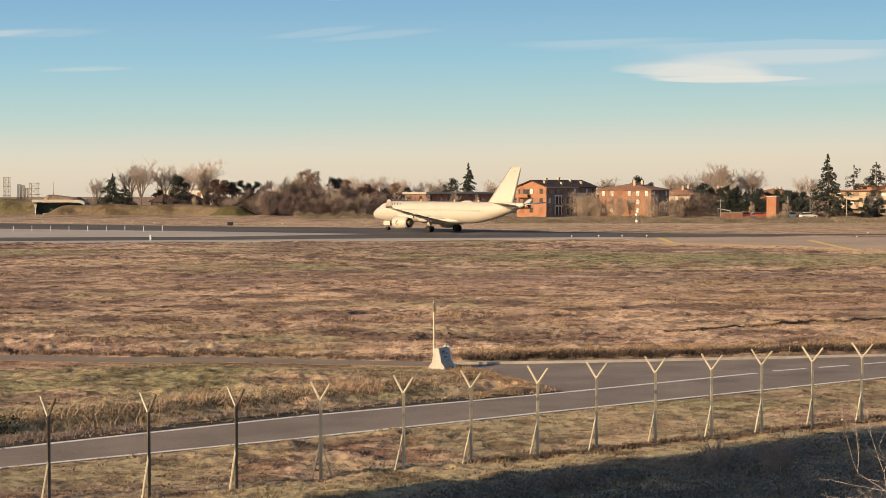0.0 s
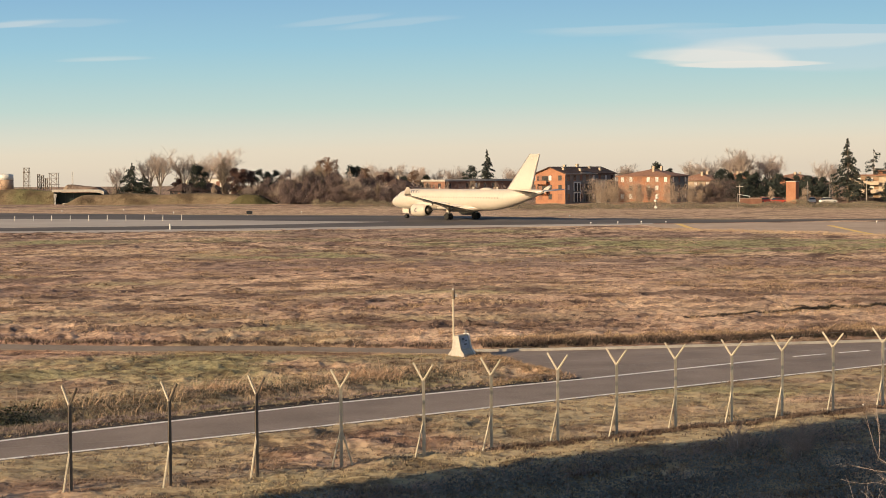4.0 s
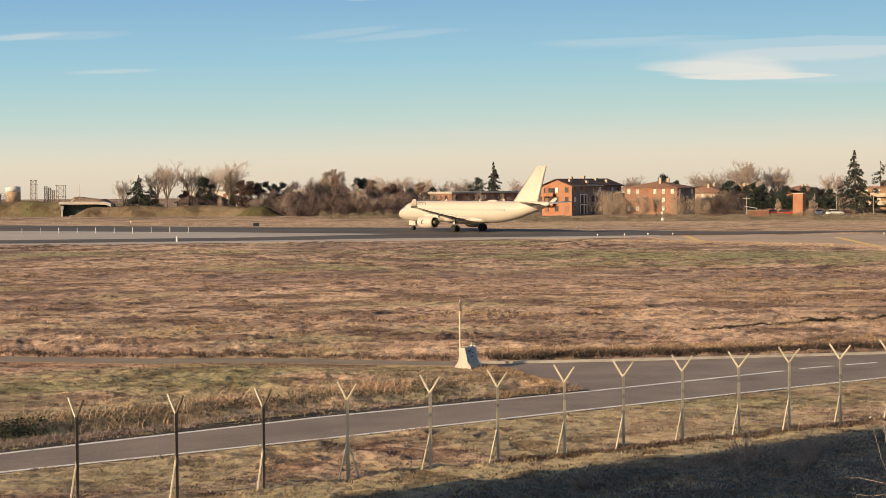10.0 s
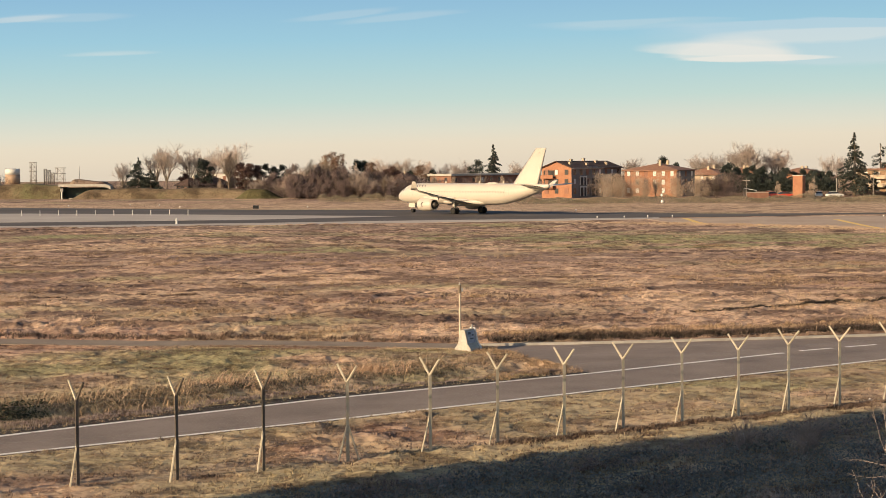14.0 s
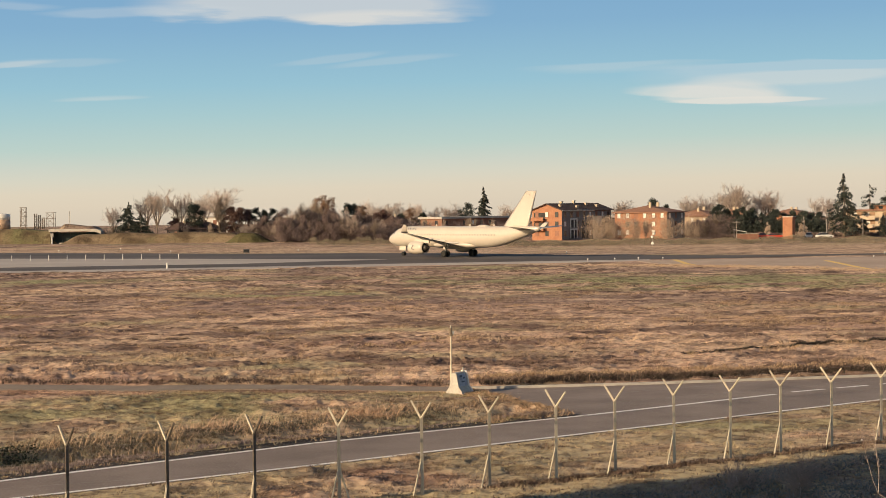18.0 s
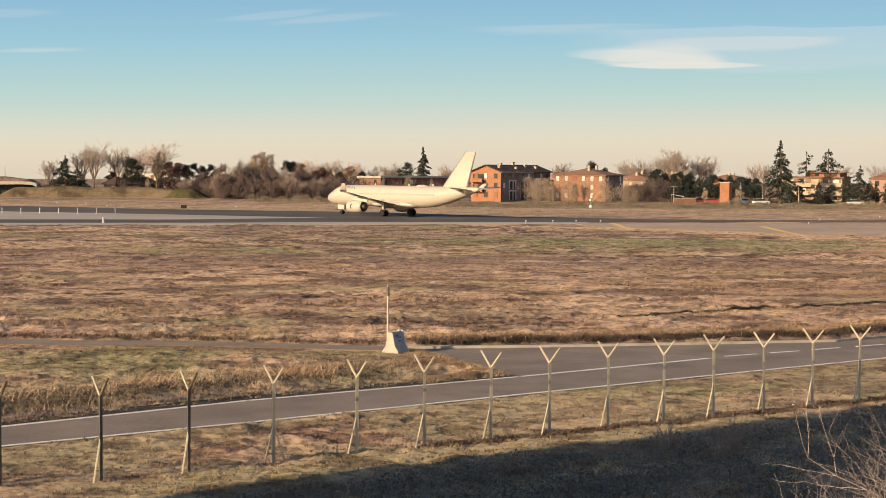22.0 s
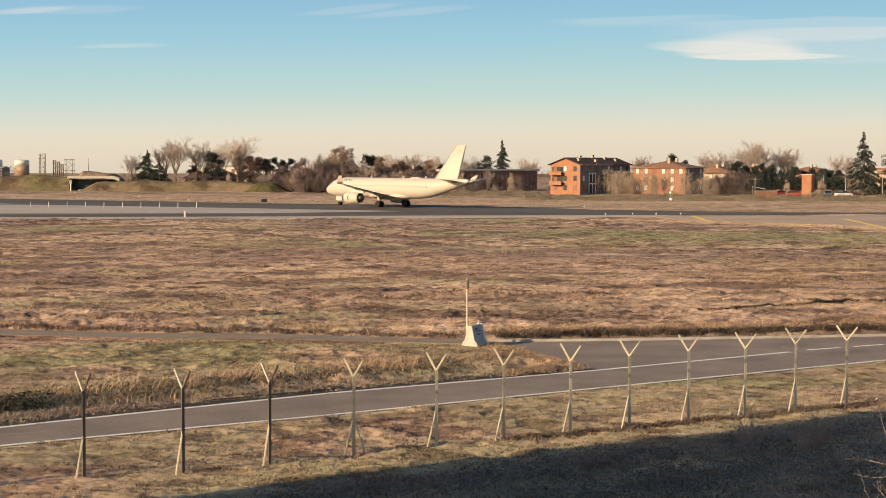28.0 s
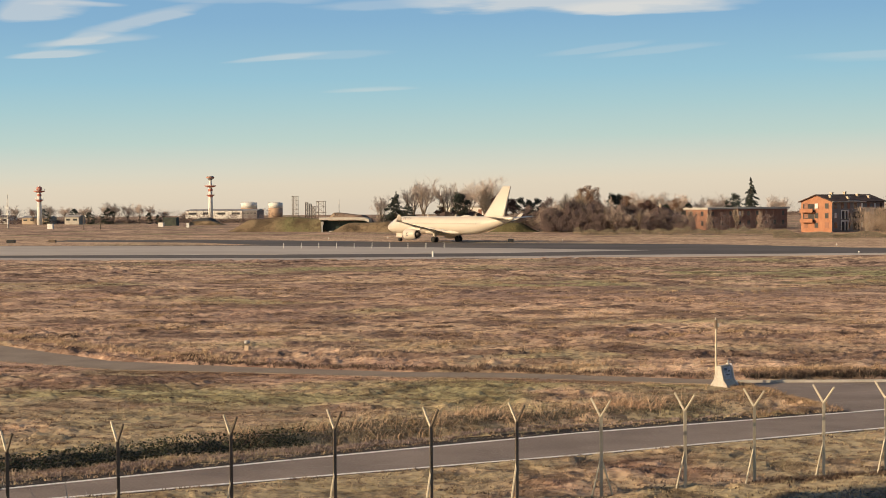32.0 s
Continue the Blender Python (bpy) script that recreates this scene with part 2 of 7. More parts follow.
    if relief:
        bp = n.new("ShaderNodeBump")
        bp.invert = True
        bp.inputs["Strength"].default_value, bp.inputs["Distance"].default_value = 0.8, relief
        l.new(clump, bp.inputs["Height"])
        l.new(bp.outputs[0], b.inputs["Normal"])
    hsv, mr = n.new("ShaderNodeHueSaturation"), n.new("ShaderNodeMapRange")
    mr.inputs["To Min"].default_value, mr.inputs["To Max"].default_value = 1 - vary, 1 + vary
    l.new(geo.outputs["Random Per Island"], mr.inputs["Value"])
    l.new(mr.outputs[0], hsv.inputs["Value"])
    l.new(c, hsv.inputs["Color"])
    l.new(hsv.outputs["Color"], b.inputs["Base Color"])
    return m


OLIVE, GREEN, STRAW, DUSK = (0.44, 0.37, 0.23), (0.36, 0.335, 0.175), (0.62, 0.455, 0.3), (0.325, 0.228, 0.18)
# the last zone is brightened for sun that upright far blades would catch
ZONES = ((-2.0, 55.0, 60.0, 27.0, OLIVE, 0.85), (-14.0, 72.5, 20.0, 6.5, GREEN, 0.65), (9.0, 65.5, 14.0, 3.5, GREEN, 0.6), (34.0, 190.0, 38.0, 15.0, GREEN, 1.0), (24.0, 172.0, 30.0, 5.0, GREEN, 0.8),
         (10.0, 190.0, 26.0, 5.0, GREEN, 0.7), (-20.0, 208.0, 60.0, 7.0, GREEN, 0.5), (10.0, 150.0, 44.0, 14.0, DUSK, 0.9), (-30.0, 150.0, 30.0, 8.0, DUSK, 0.5), (-14.0, 228.0, 26.0, 9.0, DUSK, 0.7),
         (30.0, 214.0, 30.0, 5.0, DUSK, 0.6), (-28.0, 118.0, 18.0, 5.0, DUSK, 0.5), (4.0, 140.0, 40.0, 9.0, (0.6, 0.42, 0.3), 0.6), (34.0, 236.0, 20.0, 7.0, STRAW, 0.95), (-22.0, 110.0, 22.0, 5.0, STRAW, 0.6),
         (0.0, 100.0, 40.0, 4.0, STRAW, 0.5), (-30.0, 175.0, 24.0, 7.0, STRAW, 0.45), (20.0, 350.0, 420.0, 80.0, (0.68, 0.49, 0.32), 0.75))
M_GROUND = meadow("winter_meadow", (0.49, 0.335, 0.246), (0.715, 0.515, 0.355), (0.385, 0.35, 0.187), 0.0, relief=0.1, dark=0.33, zones=ZONES)
M_TUFT = meadow("dry_grass", (0.49, 0.335, 0.246), (0.69, 0.495, 0.34), (0.38, 0.345, 0.185), 0.22, zones=ZONES, dark=0.55)
M_WEED = surface("dry_weeds", [(0.26, 0.175, 0.11), (0.42, 0.3, 0.19)], 0.5, 0.9, vary=0.4, islands=True)
M_STRAW = surface("straw", [(0.42, 0.305, 0.205), (0.52, 0.385, 0.265)], 0.2, 0.9, vary=0.15, islands=True)
M_HEATH = surface("growth_and_shade", [(0.105, 0.072, 0.058), (0.2, 0.14, 0.105)], 0.4, 0.95, vary=0.3, islands=True)
M_RUSTGRASS = surface("rust_grass", [(0.43, 0.285, 0.19), (0.58, 0.41, 0.28)], 0.8, 0.9, vary=0.3, islands=True)
M_BRAMBLE = surface("brambles", [(0.11, 0.095, 0.072), (0.21, 0.175, 0.13)], 0.4, 0.9, vary=0.45, islands=True)
M_IVY = surface("bramble_leaves", [(0.11, 0.12, 0.12), (0.235, 0.235, 0.215)], 0.5, 0.9, vary=0.25, islands=True, spec=0.1)
M_DITCH = surface("ditch_leaves", [(0.028, 0.033, 0.022), (0.065, 0.07, 0.042)], 0.7, 0.85, vary=0.5, islands=True)
M_DEAD = surface("dead_stems", [(0.2, 0.15, 0.14), (0.33, 0.26, 0.235)], 0.7, 0.9, vary=0.35, islands=True)
M_ROAD = surface("road_asphalt", [(0.175, 0.138, 0.117), (0.285, 0.23, 0.196)], 0.35, 0.85, 0.1, fine=30)
M_ASPHALT = surface("dark_asphalt", [(0.075, 0.062, 0.056), (0.125, 0.107, 0.095)], 0.06, 0.85, 0.05, stretch=(0.4, 1, 1))
M_SLAB = surface("pale_concrete", [(0.38, 0.33, 0.29), (0.48, 0.43, 0.38)], 0.06, 0.85, 0.05, stretch=(0.4, 1, 1))
M_TRACK = surface("gravel_track", [(0.21, 0.165, 0.13), (0.29, 0.235, 0.185)], 0.5, 0.95, 0.2, fine=14)
M_FADED = surface("faded_paving", [(0.38, 0.285, 0.215), (0.5, 0.385, 0.29)], 0.08, 0.9, 0.05)
M_LINE = surface("worn_line_paint", [(0.74, 0.7, 0.66), (0.88, 0.85, 0.82)], 1.2, 0.7)

# ---- sky backdrop: thin cirrus over a warm horizon ----
SKY_R = 3900.0


def sky_material():
    m, n, l = nodes_of("evening_sky")
    n.remove(n["Principled BSDF"])
    geo = n.new("ShaderNodeNewGeometry")
    sep = n.new("ShaderNodeSeparateXYZ")
    l.new(geo.outputs["Position"], sep.inputs[0])
    h = n.new("ShaderNodeMapRange")
    h.inputs["From Max"].default_value = 700.0
    ramp = n.new("ShaderNodeValToRGB")
    el = ramp.color_ramp.elements
    stops = ((0.0, (0.69, 0.59, 0.46)), (0.05, (0.73, 0.63, 0.485)), (0.09, (0.735, 0.65, 0.505)), (0.13, (0.685, 0.66, 0.54)), (0.172, (0.615, 0.65, 0.562)),
             (0.23, (0.505, 0.635, 0.585)), (0.335, (0.395, 0.59, 0.62)), (0.43, (0.315, 0.54, 0.648)), (0.62, (0.235, 0.432, 0.62)), (1.0, (0.16, 0.33, 0.57)))
    while len(el) < len(stops):
        el.new(0.5)
    for e, (p, c) in zip(el, stops):
        e.position, e.color = p, (*c, 1)
    l.new(h.outputs[0], ramp.inputs["Fac"])
    colour = ramp.outputs["Color"]

    def math_node(op, a, b):
        k = n.new("ShaderNodeMath")
        k.operation = op
        for s, v in ((k.inputs[0], a), (k.inputs[1], b)):
            if isinstance(v, (int, float)):
                s.default_value = v
            else:
                l.new(v, s)
        return k.outputs[0]

    # the warm band stands higher towards the right
    l.new(math_node("SUBTRACT", sep.outputs["Z"], math_node("MULTIPLY", sep.outputs["X"], 0.014)), h.inputs["Value"])
    warp = n.new("ShaderNodeTexNoise")
    mp = n.new("ShaderNodeMapping")
    mp.inputs["Scale"].default_value = (0.0022, 0.0022, 0.016)
    mp.inputs["Rotation"].default_value = (0, 0.06, 0)
    l.new(geo.outputs["Position"], mp.inputs["Vector"])
    l.new(mp.outputs[0], warp.inputs["Vector"])
    warp.inputs["Scale"].default_value, warp.inputs["Detail"].default_value = 1.6, 7.0
    wobble = math_node("SUBTRACT", warp.outputs["Fac"], 0.5)
    # clouds: x, z, half width, height above and below the densest line, slope, strength, densest, colour
    for cx, cz, hw, hh, slope, k, top, tone in CLOUDS:
        up, down = hh if isinstance(hh, tuple) else (hh, hh)
        dx = math_node("SUBTRACT", sep.outputs["X"], cx)
        dz = math_node("SUBTRACT", math_node("SUBTRACT", sep.outputs["Z"], cz), math_node("MULTIPLY", dx, slope))
        dz = math_node("ADD", dz, math_node("MULTIPLY", wobble, min(up, down) * 2.2))
        a = math_node("POWER", math_node("DIVIDE", dx, hw), 2.0)
        b = math_node("ADD", math_node("POWER", math_node("DIVIDE", math_node("MAXIMUM", dz, 0.0), up), 2.0), math_node("POWER", math_node("DIVIDE", math_node("MINIMUM", dz, 0.0), down), 2.0))
        d = math_node("SUBTRACT", 1.0, math_node("ADD", a, b))
        d = math_node("MULTIPLY", math_node("MAXIMUM", d, 0.0), math_node("ADD", math_node("MULTIPLY", wobble, 2.4), 1.0))
        d = math_node("MULTIPLY", math_node("POWER", math_node("MAXIMUM", d, 0.0), 1.4), 1.25)
        d = math_node("MINIMUM", math_node("MAXIMUM", math_node("MULTIPLY", d, k), 0.0), top)
        x = n.new("ShaderNodeMix")
        x.data_type = "RGBA"
        l.new(d, x.inputs["Factor"])
        l.new(colour, x.inputs["A"])
        x.inputs["B"].default_value = (*tone, 1)
        colour = x.outputs["Result"]
    em = n.new("ShaderNodeEmission")
    l.new(colour, em.inputs["Color"])
    l.new(em.outputs[0], n["Material Output"].inputs["Surface"])
    return m


# where the cirrus lies on the backdrop
CREAM, VEIL = (0.80, 0.755, 0.68), (0.60, 0.655, 0.69)
CLOUDS = (
    (980.0, 318.0, 620.0, (16.0, 95.0), 0.008, 1.2, 0.34, VEIL), (600.0, 248.0, 165.0, (52.0, 9.0), -0.02, 0.85, 0.5, CREAM), (560.0, 262.0, 190.0, (22.0, 12.0), -0.05, 0.8, 0.45, CREAM), (650.0, 244.0, 190.0, (10.0, 5.0), 0.0, 1.3, 0.6, CREAM),
    (380.0, 330.0, 260.0, (9.0, 20.0), 0.02, 0.25, 0.18, CREAM), (760.0, 300.0, 260.0, (10.0, 26.0), 0.02, 0.5, 0.3, CREAM),
    (-330.0, 470.0, 430.0, (60.0, 38.0), 0.0, 0.9, 0.55, CREAM), (-190.0, 440.0, 240.0, (30.0, 12.0), 0.0, 0.7, 0.5, CREAM), (-700.0, 462.0, 260.0, 14.0, 0.03, 0.4, 0.3, VEIL), (-290.0, 352.0, 150.0, (14.0, 9.0), 0.12, 0.16, 0.14, CREAM), (-1080.0, 470.0, 220.0, 12.0, 0.0, 0.35, 0.25, VEIL),
    (-150.0, 347.0, 170.0, (14.0, 9.0), 0.09, 0.16, 0.14, CREAM), (-800.0, 262.0, 120.0, (9.0, 5.0), 0.04, 0.4, 0.32, CREAM), (-900.0, 345.0, 170.0, 12.0, 0.05, 0.14, 0.12, CREAM),
    (-1330.0, 405.0, 200.0, (26.0, 16.0), 0.3, 0.5, 0.34, CREAM), (-1500.0, 440.0, 110.0, (60.0, 26.0), 0.1, 0.6, 0.42, CREAM), (-1400.0, 372.0, 150.0, (16.0, 10.0), 0.08, 0.35, 0.3, CREAM), (-1430.0, 455.0, 110.0, 8.0, 0.0, 0.5, 0.4, CREAM),
    (-1475.0, 342.0, 110.0, (12.0, 7.0), 0.06, 0.55, 0.4, CREAM), (-1010.0, 338.0, 130.0, 8.0, 0.1, 0.35, 0.28, CREAM),
)
loops = []
for z in (-80.0, 300.0, 700.0, 1100.0):
    loops.append([(SKY_R * math.sin(radians(a)), SKY_R * math.cos(radians(a)), z) for a in range(-80, 81, 4)])
g = Geo()
k = len(loops[0])
g.v = [p for lo in loops for p in lo]
g.f = [(r * k + i, r * k + i + 1, (r + 1) * k + i + 1, (r + 1) * k + i) for r in range(3) for i in range(k - 1)]
tagged(part("sky_backdrop", g, sky_material()), "pale blue evening sky with thin cirrus over a warm horizon", "sky", kind="structure")

# ---- paving outlines (plan, metres) ----
ROAD_NEAR = [(-60, 14), (-21, 44.6), (-13.2, 50.2), (-4.9, 56.0), (4.6, 63.1), (19.3, 73.8), (40, 89), (90, 126)]
ROAD_FAR = [(90, 140), (45, 101), (30, 89), (21.7, 83.2), (8.5, 80.4), (0.6, 79.2), (2.0, 75.5), (4.4, 69.4), (5.0, 68.9), (-5.4, 61.6), (-14.1, 54.2), (-21.3, 47.6), (-60, 19)]
TRACK_NEAR = [(-70, 101), (-45, 91.5), (-38.7, 86.2), (-30.8, 82.3), (-23.2, 81.6), (-15.7, 80.2), (-10.4, 80.4), (-0.4, 78.4)]
TRACK_FAR = [(0.4, 80.2), (-10.7, 82.6), (-16.1, 82.6), (-24, 84.2), (-32.5, 86.8), (-43, 95.9), (-70, 106)]


def inside(px, py, outline):
    """Which of the points lie in the outline."""
    res = np.zeros(px.shape, dtype=bool)
    j = len(outline) - 1
    for i in range(len(outline)):
        (xi, yi), (xj, yj) = outline[i], outline[j]
        if yi != yj:
            res ^= ((yi > py) != (yj > py)) & (px < (xj - xi) * (py - yi) / (yj - yi) + xi)
        j = i
    return res


def from_line(px, py, line):
    """Distance of points from a run of points."""
    best = np.full(px.shape, 1e9)
    for (ax, ay), (bx, by) in zip(line, line[1:]):
        dx, dy = bx - ax, by - ay
        t = np.clip(((px - ax) * dx + (py - ay) * dy) / (dx * dx + dy * dy), 0, 1)
        best = np.minimum(best, np.hypot(px - ax - t * dx, py - ay - t * dy))
    return best


ROAD = ROAD_NEAR + ROAD_FAR
TRACK = TRACK_NEAR + TRACK_FAR
DITCH = [(-60, 23.0), (-22.8, 50.8), (-18.9, 54.4), (-14.4, 57.6), (-9.0, 61.5), (-5.6, 63.8), (0.5, 67.8), (2.4, 70.2)]
BANK = [(1.2, 80.3), (8.5, 81.7), (21.7, 84.6), (30, 90.4), (45, 102.4)]


def waves(x, y):
    return (np.sin(x * 0.9 + 1.7 * np.sin(y * 0.37)) * np.sin(y * 1.3 + 1.1 * np.sin(x * 0.5)) + 0.6 * np.sin(x * 2.3 + y * 1.1) * np.sin(y * 2.9 - x * 0.7)) * 0.5


def height(x, y):
    """Lie of the land: nearly flat, with a ditch by the road, a rim behind the side road and the viewing hill under the camera."""
    z = 0.05 * waves(x, y) * np.clip((y - 36) / 5, 0, 1) * np.clip((215 - y) / 20, 0, 1)
    d = from_line(x, y, DITCH)
    z = z - (0.8 - 0.55 * np.clip((x + 15) / 8, 0, 1)) * np.clip(1.25 * (1 - d / 1.05), 0, 1)
    z = z + 0.12 * np.exp(-((from_line(x, y, [(a - 1.3, b + 2.0) for a, b in DITCH]) / 1.6) ** 2))
    z = z + 0.16 * np.exp(-((from_line(x, y, [(a, b + 1.4) for a, b in BANK]) / 1.2) ** 2))
    paved = np.minimum(from_line(x, y, ROAD + ROAD[:1]), from_line(x, y, TRACK + TRACK[:1]))
    flat = inside(x, y, ROAD) | inside(x, y, TRACK)
    z = np.where(flat, -0.04, z * np.clip(paved / 0.5, 0.0, 1.0))
    r = np.hypot(x, y + 6)
    z = z + 6.9 * np.clip((26 - r) / 17, 0, 1) ** 1.15
    z = z - 0.0085 * np.maximum(0.0, np.hypot(x, y) - 1100.0)
    return z


def grain(x, y, size, seed):
    """Smooth noise over the land, 0 to 1, in cells of the given size."""
    tab = np.random.RandomState(seed).uniform(0, 1, (256, 256))
    u, v = (x * 0.86 + y * 0.51) / size, (y * 0.86 - x * 0.51) / size
    i, j = np.floor(u).astype(int), np.floor(v).astype(int)
    f, g = u - i, v - j
    f, g = f * f * (3 - 2 * f), g * g * (3 - 2 * g)
    a, b = i & 255, (i + 1) & 255
    c, d = j & 255, (j + 1) & 255
    return (tab[a, c] * (1 - f) + tab[b, c] * f) * (1 - g) + (tab[a, d] * (1 - f) + tab[b, d] * f) * g


def bank_side(x, y):
    """How far a place lies on the near side of the fence."""
    return (x + 1.6) * 0.586 - (y - 45.6) * 0.81


def hummocks(x, y):
    """Tussocks of matted grass: low by the road, rank over the airfield and on the shaded bank."""
    rank = np.where(y > 82, 1.0, 0.7) * np.where(bank_side(x, y) > -9.0, 0.75, 1.0)
    rank = rank * np.clip(from_line(x, y, TRACK_NEAR) / 4.0, 0.12, 1.0) * np.clip(from_line(x, y, ROAD_NEAR) / 1.2, 0.35, 1.0)
    h = np.zeros(x.shape)
    w = np.clip((y - 105.0) / 25.0, 0, 1)
    rich = grain(x, y, 8.0, 3)
    for k, share in ((1.0, 1 - w), (1.5, w)):
        a = 0.66 * grain(x, y, 1.2 * k, 1) + 0.34 * grain(x, y, 0.4 * k, 2)
        b = grain(x, y, 0.5 * k, 6)
        t = np.clip((a - 0.47) / 0.14, 0, 1)
        u = np.clip((b - 0.45) / 0.2, 0, 1)
        h = h + share * ((0.03 + 0.16 * rich ** 1.4) * t + (0.025 + 0.07 * rich) * u + 0.07 * grain(x, y, 0.2 * k, 4) + 0.05 * grain(x, y, 0.11 * k, 5))
    return h * rank


def land(x, y):
    """The top of the sward."""
    z = height(x, y)
    return np.where((y > 36) & (y < 243), z + hummocks(x, y), z)


def spread(a, b, step, ends, grow):
    inner = np.arange(a, b + step / 2, step)
    out, s = [], step
    hi, lo = [], []
    x = b
    while x < ends[1]:
        s *= grow
        x += s
        hi.append(min(x, ends[1]))
    x, s = a, step
    while x > ends[0]:
        s *= grow
        x -= s
        lo.append(max(x, ends[0]))
    return np.array(lo[::-1] + list(inner) + hi)


gx = spread(-44, 32, 0.45, (-3990, 3990), 1.16)
gy = spread(38, 110, 0.4, (-1500, 3990), 1.13)
GX, GY = np.meshgrid(gx, gy)
GZ = height(GX, GY)
nx, ny = len(gx), len(gy)
idx = np.arange(nx * ny).reshape(ny, nx)
quads = np.stack([idx[:-1, :-1], idx[:-1, 1:], idx[1:, 1:], idx[1:, :-1]], -1).reshape(-1, 4)
ground = new("ground", arrays("ground", np.stack([GX, GY, GZ], -1).reshape(-1, 3), quads, M_GROUND, True))
tagged(ground, "flat airfield meadow of brown, straw and green winter grass", "ground", kind="structure")


VERGE_IN = [(-60, 19.0), (-40, 33.6), (-30, 41.1), (-21.3, 47.6), (-14.1, 54.2), (-9.7, 57.9), (-5.4, 61.6), (-0.2, 65.2), (4.9, 68.85)]
# the matted sward itself, lying on the ground wherever nothing is paved
rows, yy = [], 37.0
while yy < 244:
    rows.append(yy)
    yy += min(0.5, max(0.11, 4.6e-5 * yy * yy))
SY, SX = np.meshgrid(np.array(rows), np.linspace(-0.475, 0.325, 620), indexing="ij")
SX = SX * SY
keep = np.clip(np.minimum(from_line(SX, SY, ROAD + ROAD[:1]), from_line(SX, SY, TRACK + TRACK[:1])) / 0.35, 0, 1)
keep = np.where(inside(SX, SY, ROAD) | inside(SX, SY, TRACK), 0.0, keep)
keep = keep * np.clip(1.5 - bank_side(SX, SY), 0, 1) * np.clip((from_line(SX, SY, VERGE_IN) - 0.55 - 0.5 * grain(SX, SY, 1.1, 9)) / 0.25, 0, 1)
for edge in ([(-420, 160), (-108, 240), (-62, 239), (-31, 246), (-10, 251), (18.6, 258), (27, 259), (30, 238), (36, 235), (52, 215), (70, 208), (110, 196)],):
    ex, ey = zip(*edge)
    keep = keep * np.clip((np.interp(SX, ex, ey) - SY) / 2.0, 0, 1)
SZ = height(SX, SY) - 0.1 + keep * 0.1 + keep * hummocks(SX, SY)
si = np.arange(SX.size).reshape(SX.shape)
quads = np.stack([si[:-1, :-1], si[:-1, 1:], si[1:, 1:], si[1:, :-1]], -1).reshape(-1, 4)
quads = quads[(keep.ravel()[quads] > 0).any(1)]
sward = new("sward", arrays("sward", np.stack([SX, SY, SZ], -1).reshape(-1, 3), quads, M_GROUND))
tagged(sward, "hummocky matted winter grass in brown, straw and green", "grass", kind="stuff")


def paving(name, outline, z, material, label):
    return tagged(part(name, Geo().prism(outline, z - 0.35, z), material), label, "paving", kind="structure")


paving("road", ROAD, 0.012, M_ROAD, "grey perimeter road with white edge lines along the fence")
paving("gravel_track", TRACK, 0.012, M_TRACK, "narrow grey gravel track across the grass")
SHOULDER = [(-420, 160), (-108, 240), (-62, 239), (-31, 246), (-10, 251), (18.6, 258), (30, 262), (30, 275), (-420, 275)]
paving("runway_shoulder", SHOULDER, 0.04, M_SLAB, "pale concrete strip along the dark taxiway")
TAXIWAY = [(-420, 190), (-112, 250), (-64, 248.5), (-31, 255), (-10, 261), (18.6, 266), (43, 270), (60, 277), (130, 286),
           (130, 290), (60, 284), (43, 285), (21, 296), (0, 318), (-13, 324), (-42, 333), (-95, 362), (-118, 370), (-150, 372), (-150, 360), (-110, 345), (-88, 322), (-142, 323), (-420, 330)]
paving("taxiway", TAXIWAY, 0.05, M_ASPHALT, "dark asphalt taxiway on which the aircraft rolls")
paving("runway", [(-420, 205), (-118, 262.5), (-70, 265), (-35, 270), (-12, 283), (-38, 296.5), (-83, 316), (-142, 319), (-420, 345)], 0.07, M_SLAB, "pale concrete runway strip")
paving("side_taxiway", [(27, 262), (30, 238), (36, 235), (52, 215), (70, 208), (110, 196), (200, 186), (200, 283), (80, 270), (43, 266)], 0.045, M_FADED, "faded grey-brown taxiway branch")


def ribbon(line, width):
    """A strip of paint along a run of points."""
    g = Geo()
    for (ax, ay), (bx, by) in zip(line, line[1:]):
        d = Vector((bx - ax, by - ay, 0)).normalized()
        s = Vector((-d.y, d.x, 0)) * width / 2
        a, b = Vector((ax, ay, 0)) - d * width * 0.2, Vector((bx, by, 0)) + d * width * 0.2
        g.prism([(p.x, p.y) for p in (a - s, b - s, b + s, a + s)], -0.01, 0.004)
    return g


def marking(name, line, width, z, material, label):
    ob = part(name, ribbon(line, width), material, at=pose(0, 0, z))
    return tagged(ob, label, "road marking", kind="structure")


marking("edge_line", [(-60, 18.8), (-21.3, 47.4), (-14.1, 54.0), (-5.4, 61.4), (5.0, 68.7), (14.0, 75.6)], 0.24, 0.016, M_LINE, "solid white line on the road")
marking("edge_line", [(a + 0.12, b + 0.22) for a, b in ROAD_NEAR], 0.22, 0.016, M_LINE, "worn white line on the near road edge")
for a, b in (((15.0, 76.5), (16.6, 77.5)), ((17.4, 78.0), (18.9, 78.9)), ((19.7, 79.4), (21.2, 80.4)), ((22.2, 81.0), (23.8, 82.0)), ((24.8, 82.7), (26.4, 83.8))):
    marking("lane_dash", [a, b], 0.2, 0.016, M_LINE, "white lane dash")
kerb = part("kerb", ribbon([(0.4, 79.25), (4.5, 79.75), (8.5, 80.35), (15, 81.7), (21.7, 83.15), (29.8, 88.9)], 0.2), M_CONC, at=pose(0, 0, 0.085) @ Matrix.Diagonal((1, 1, 10, 1)))
tagged(kerb, "low pale concrete kerb along the side road", "kerb", kind="structure")
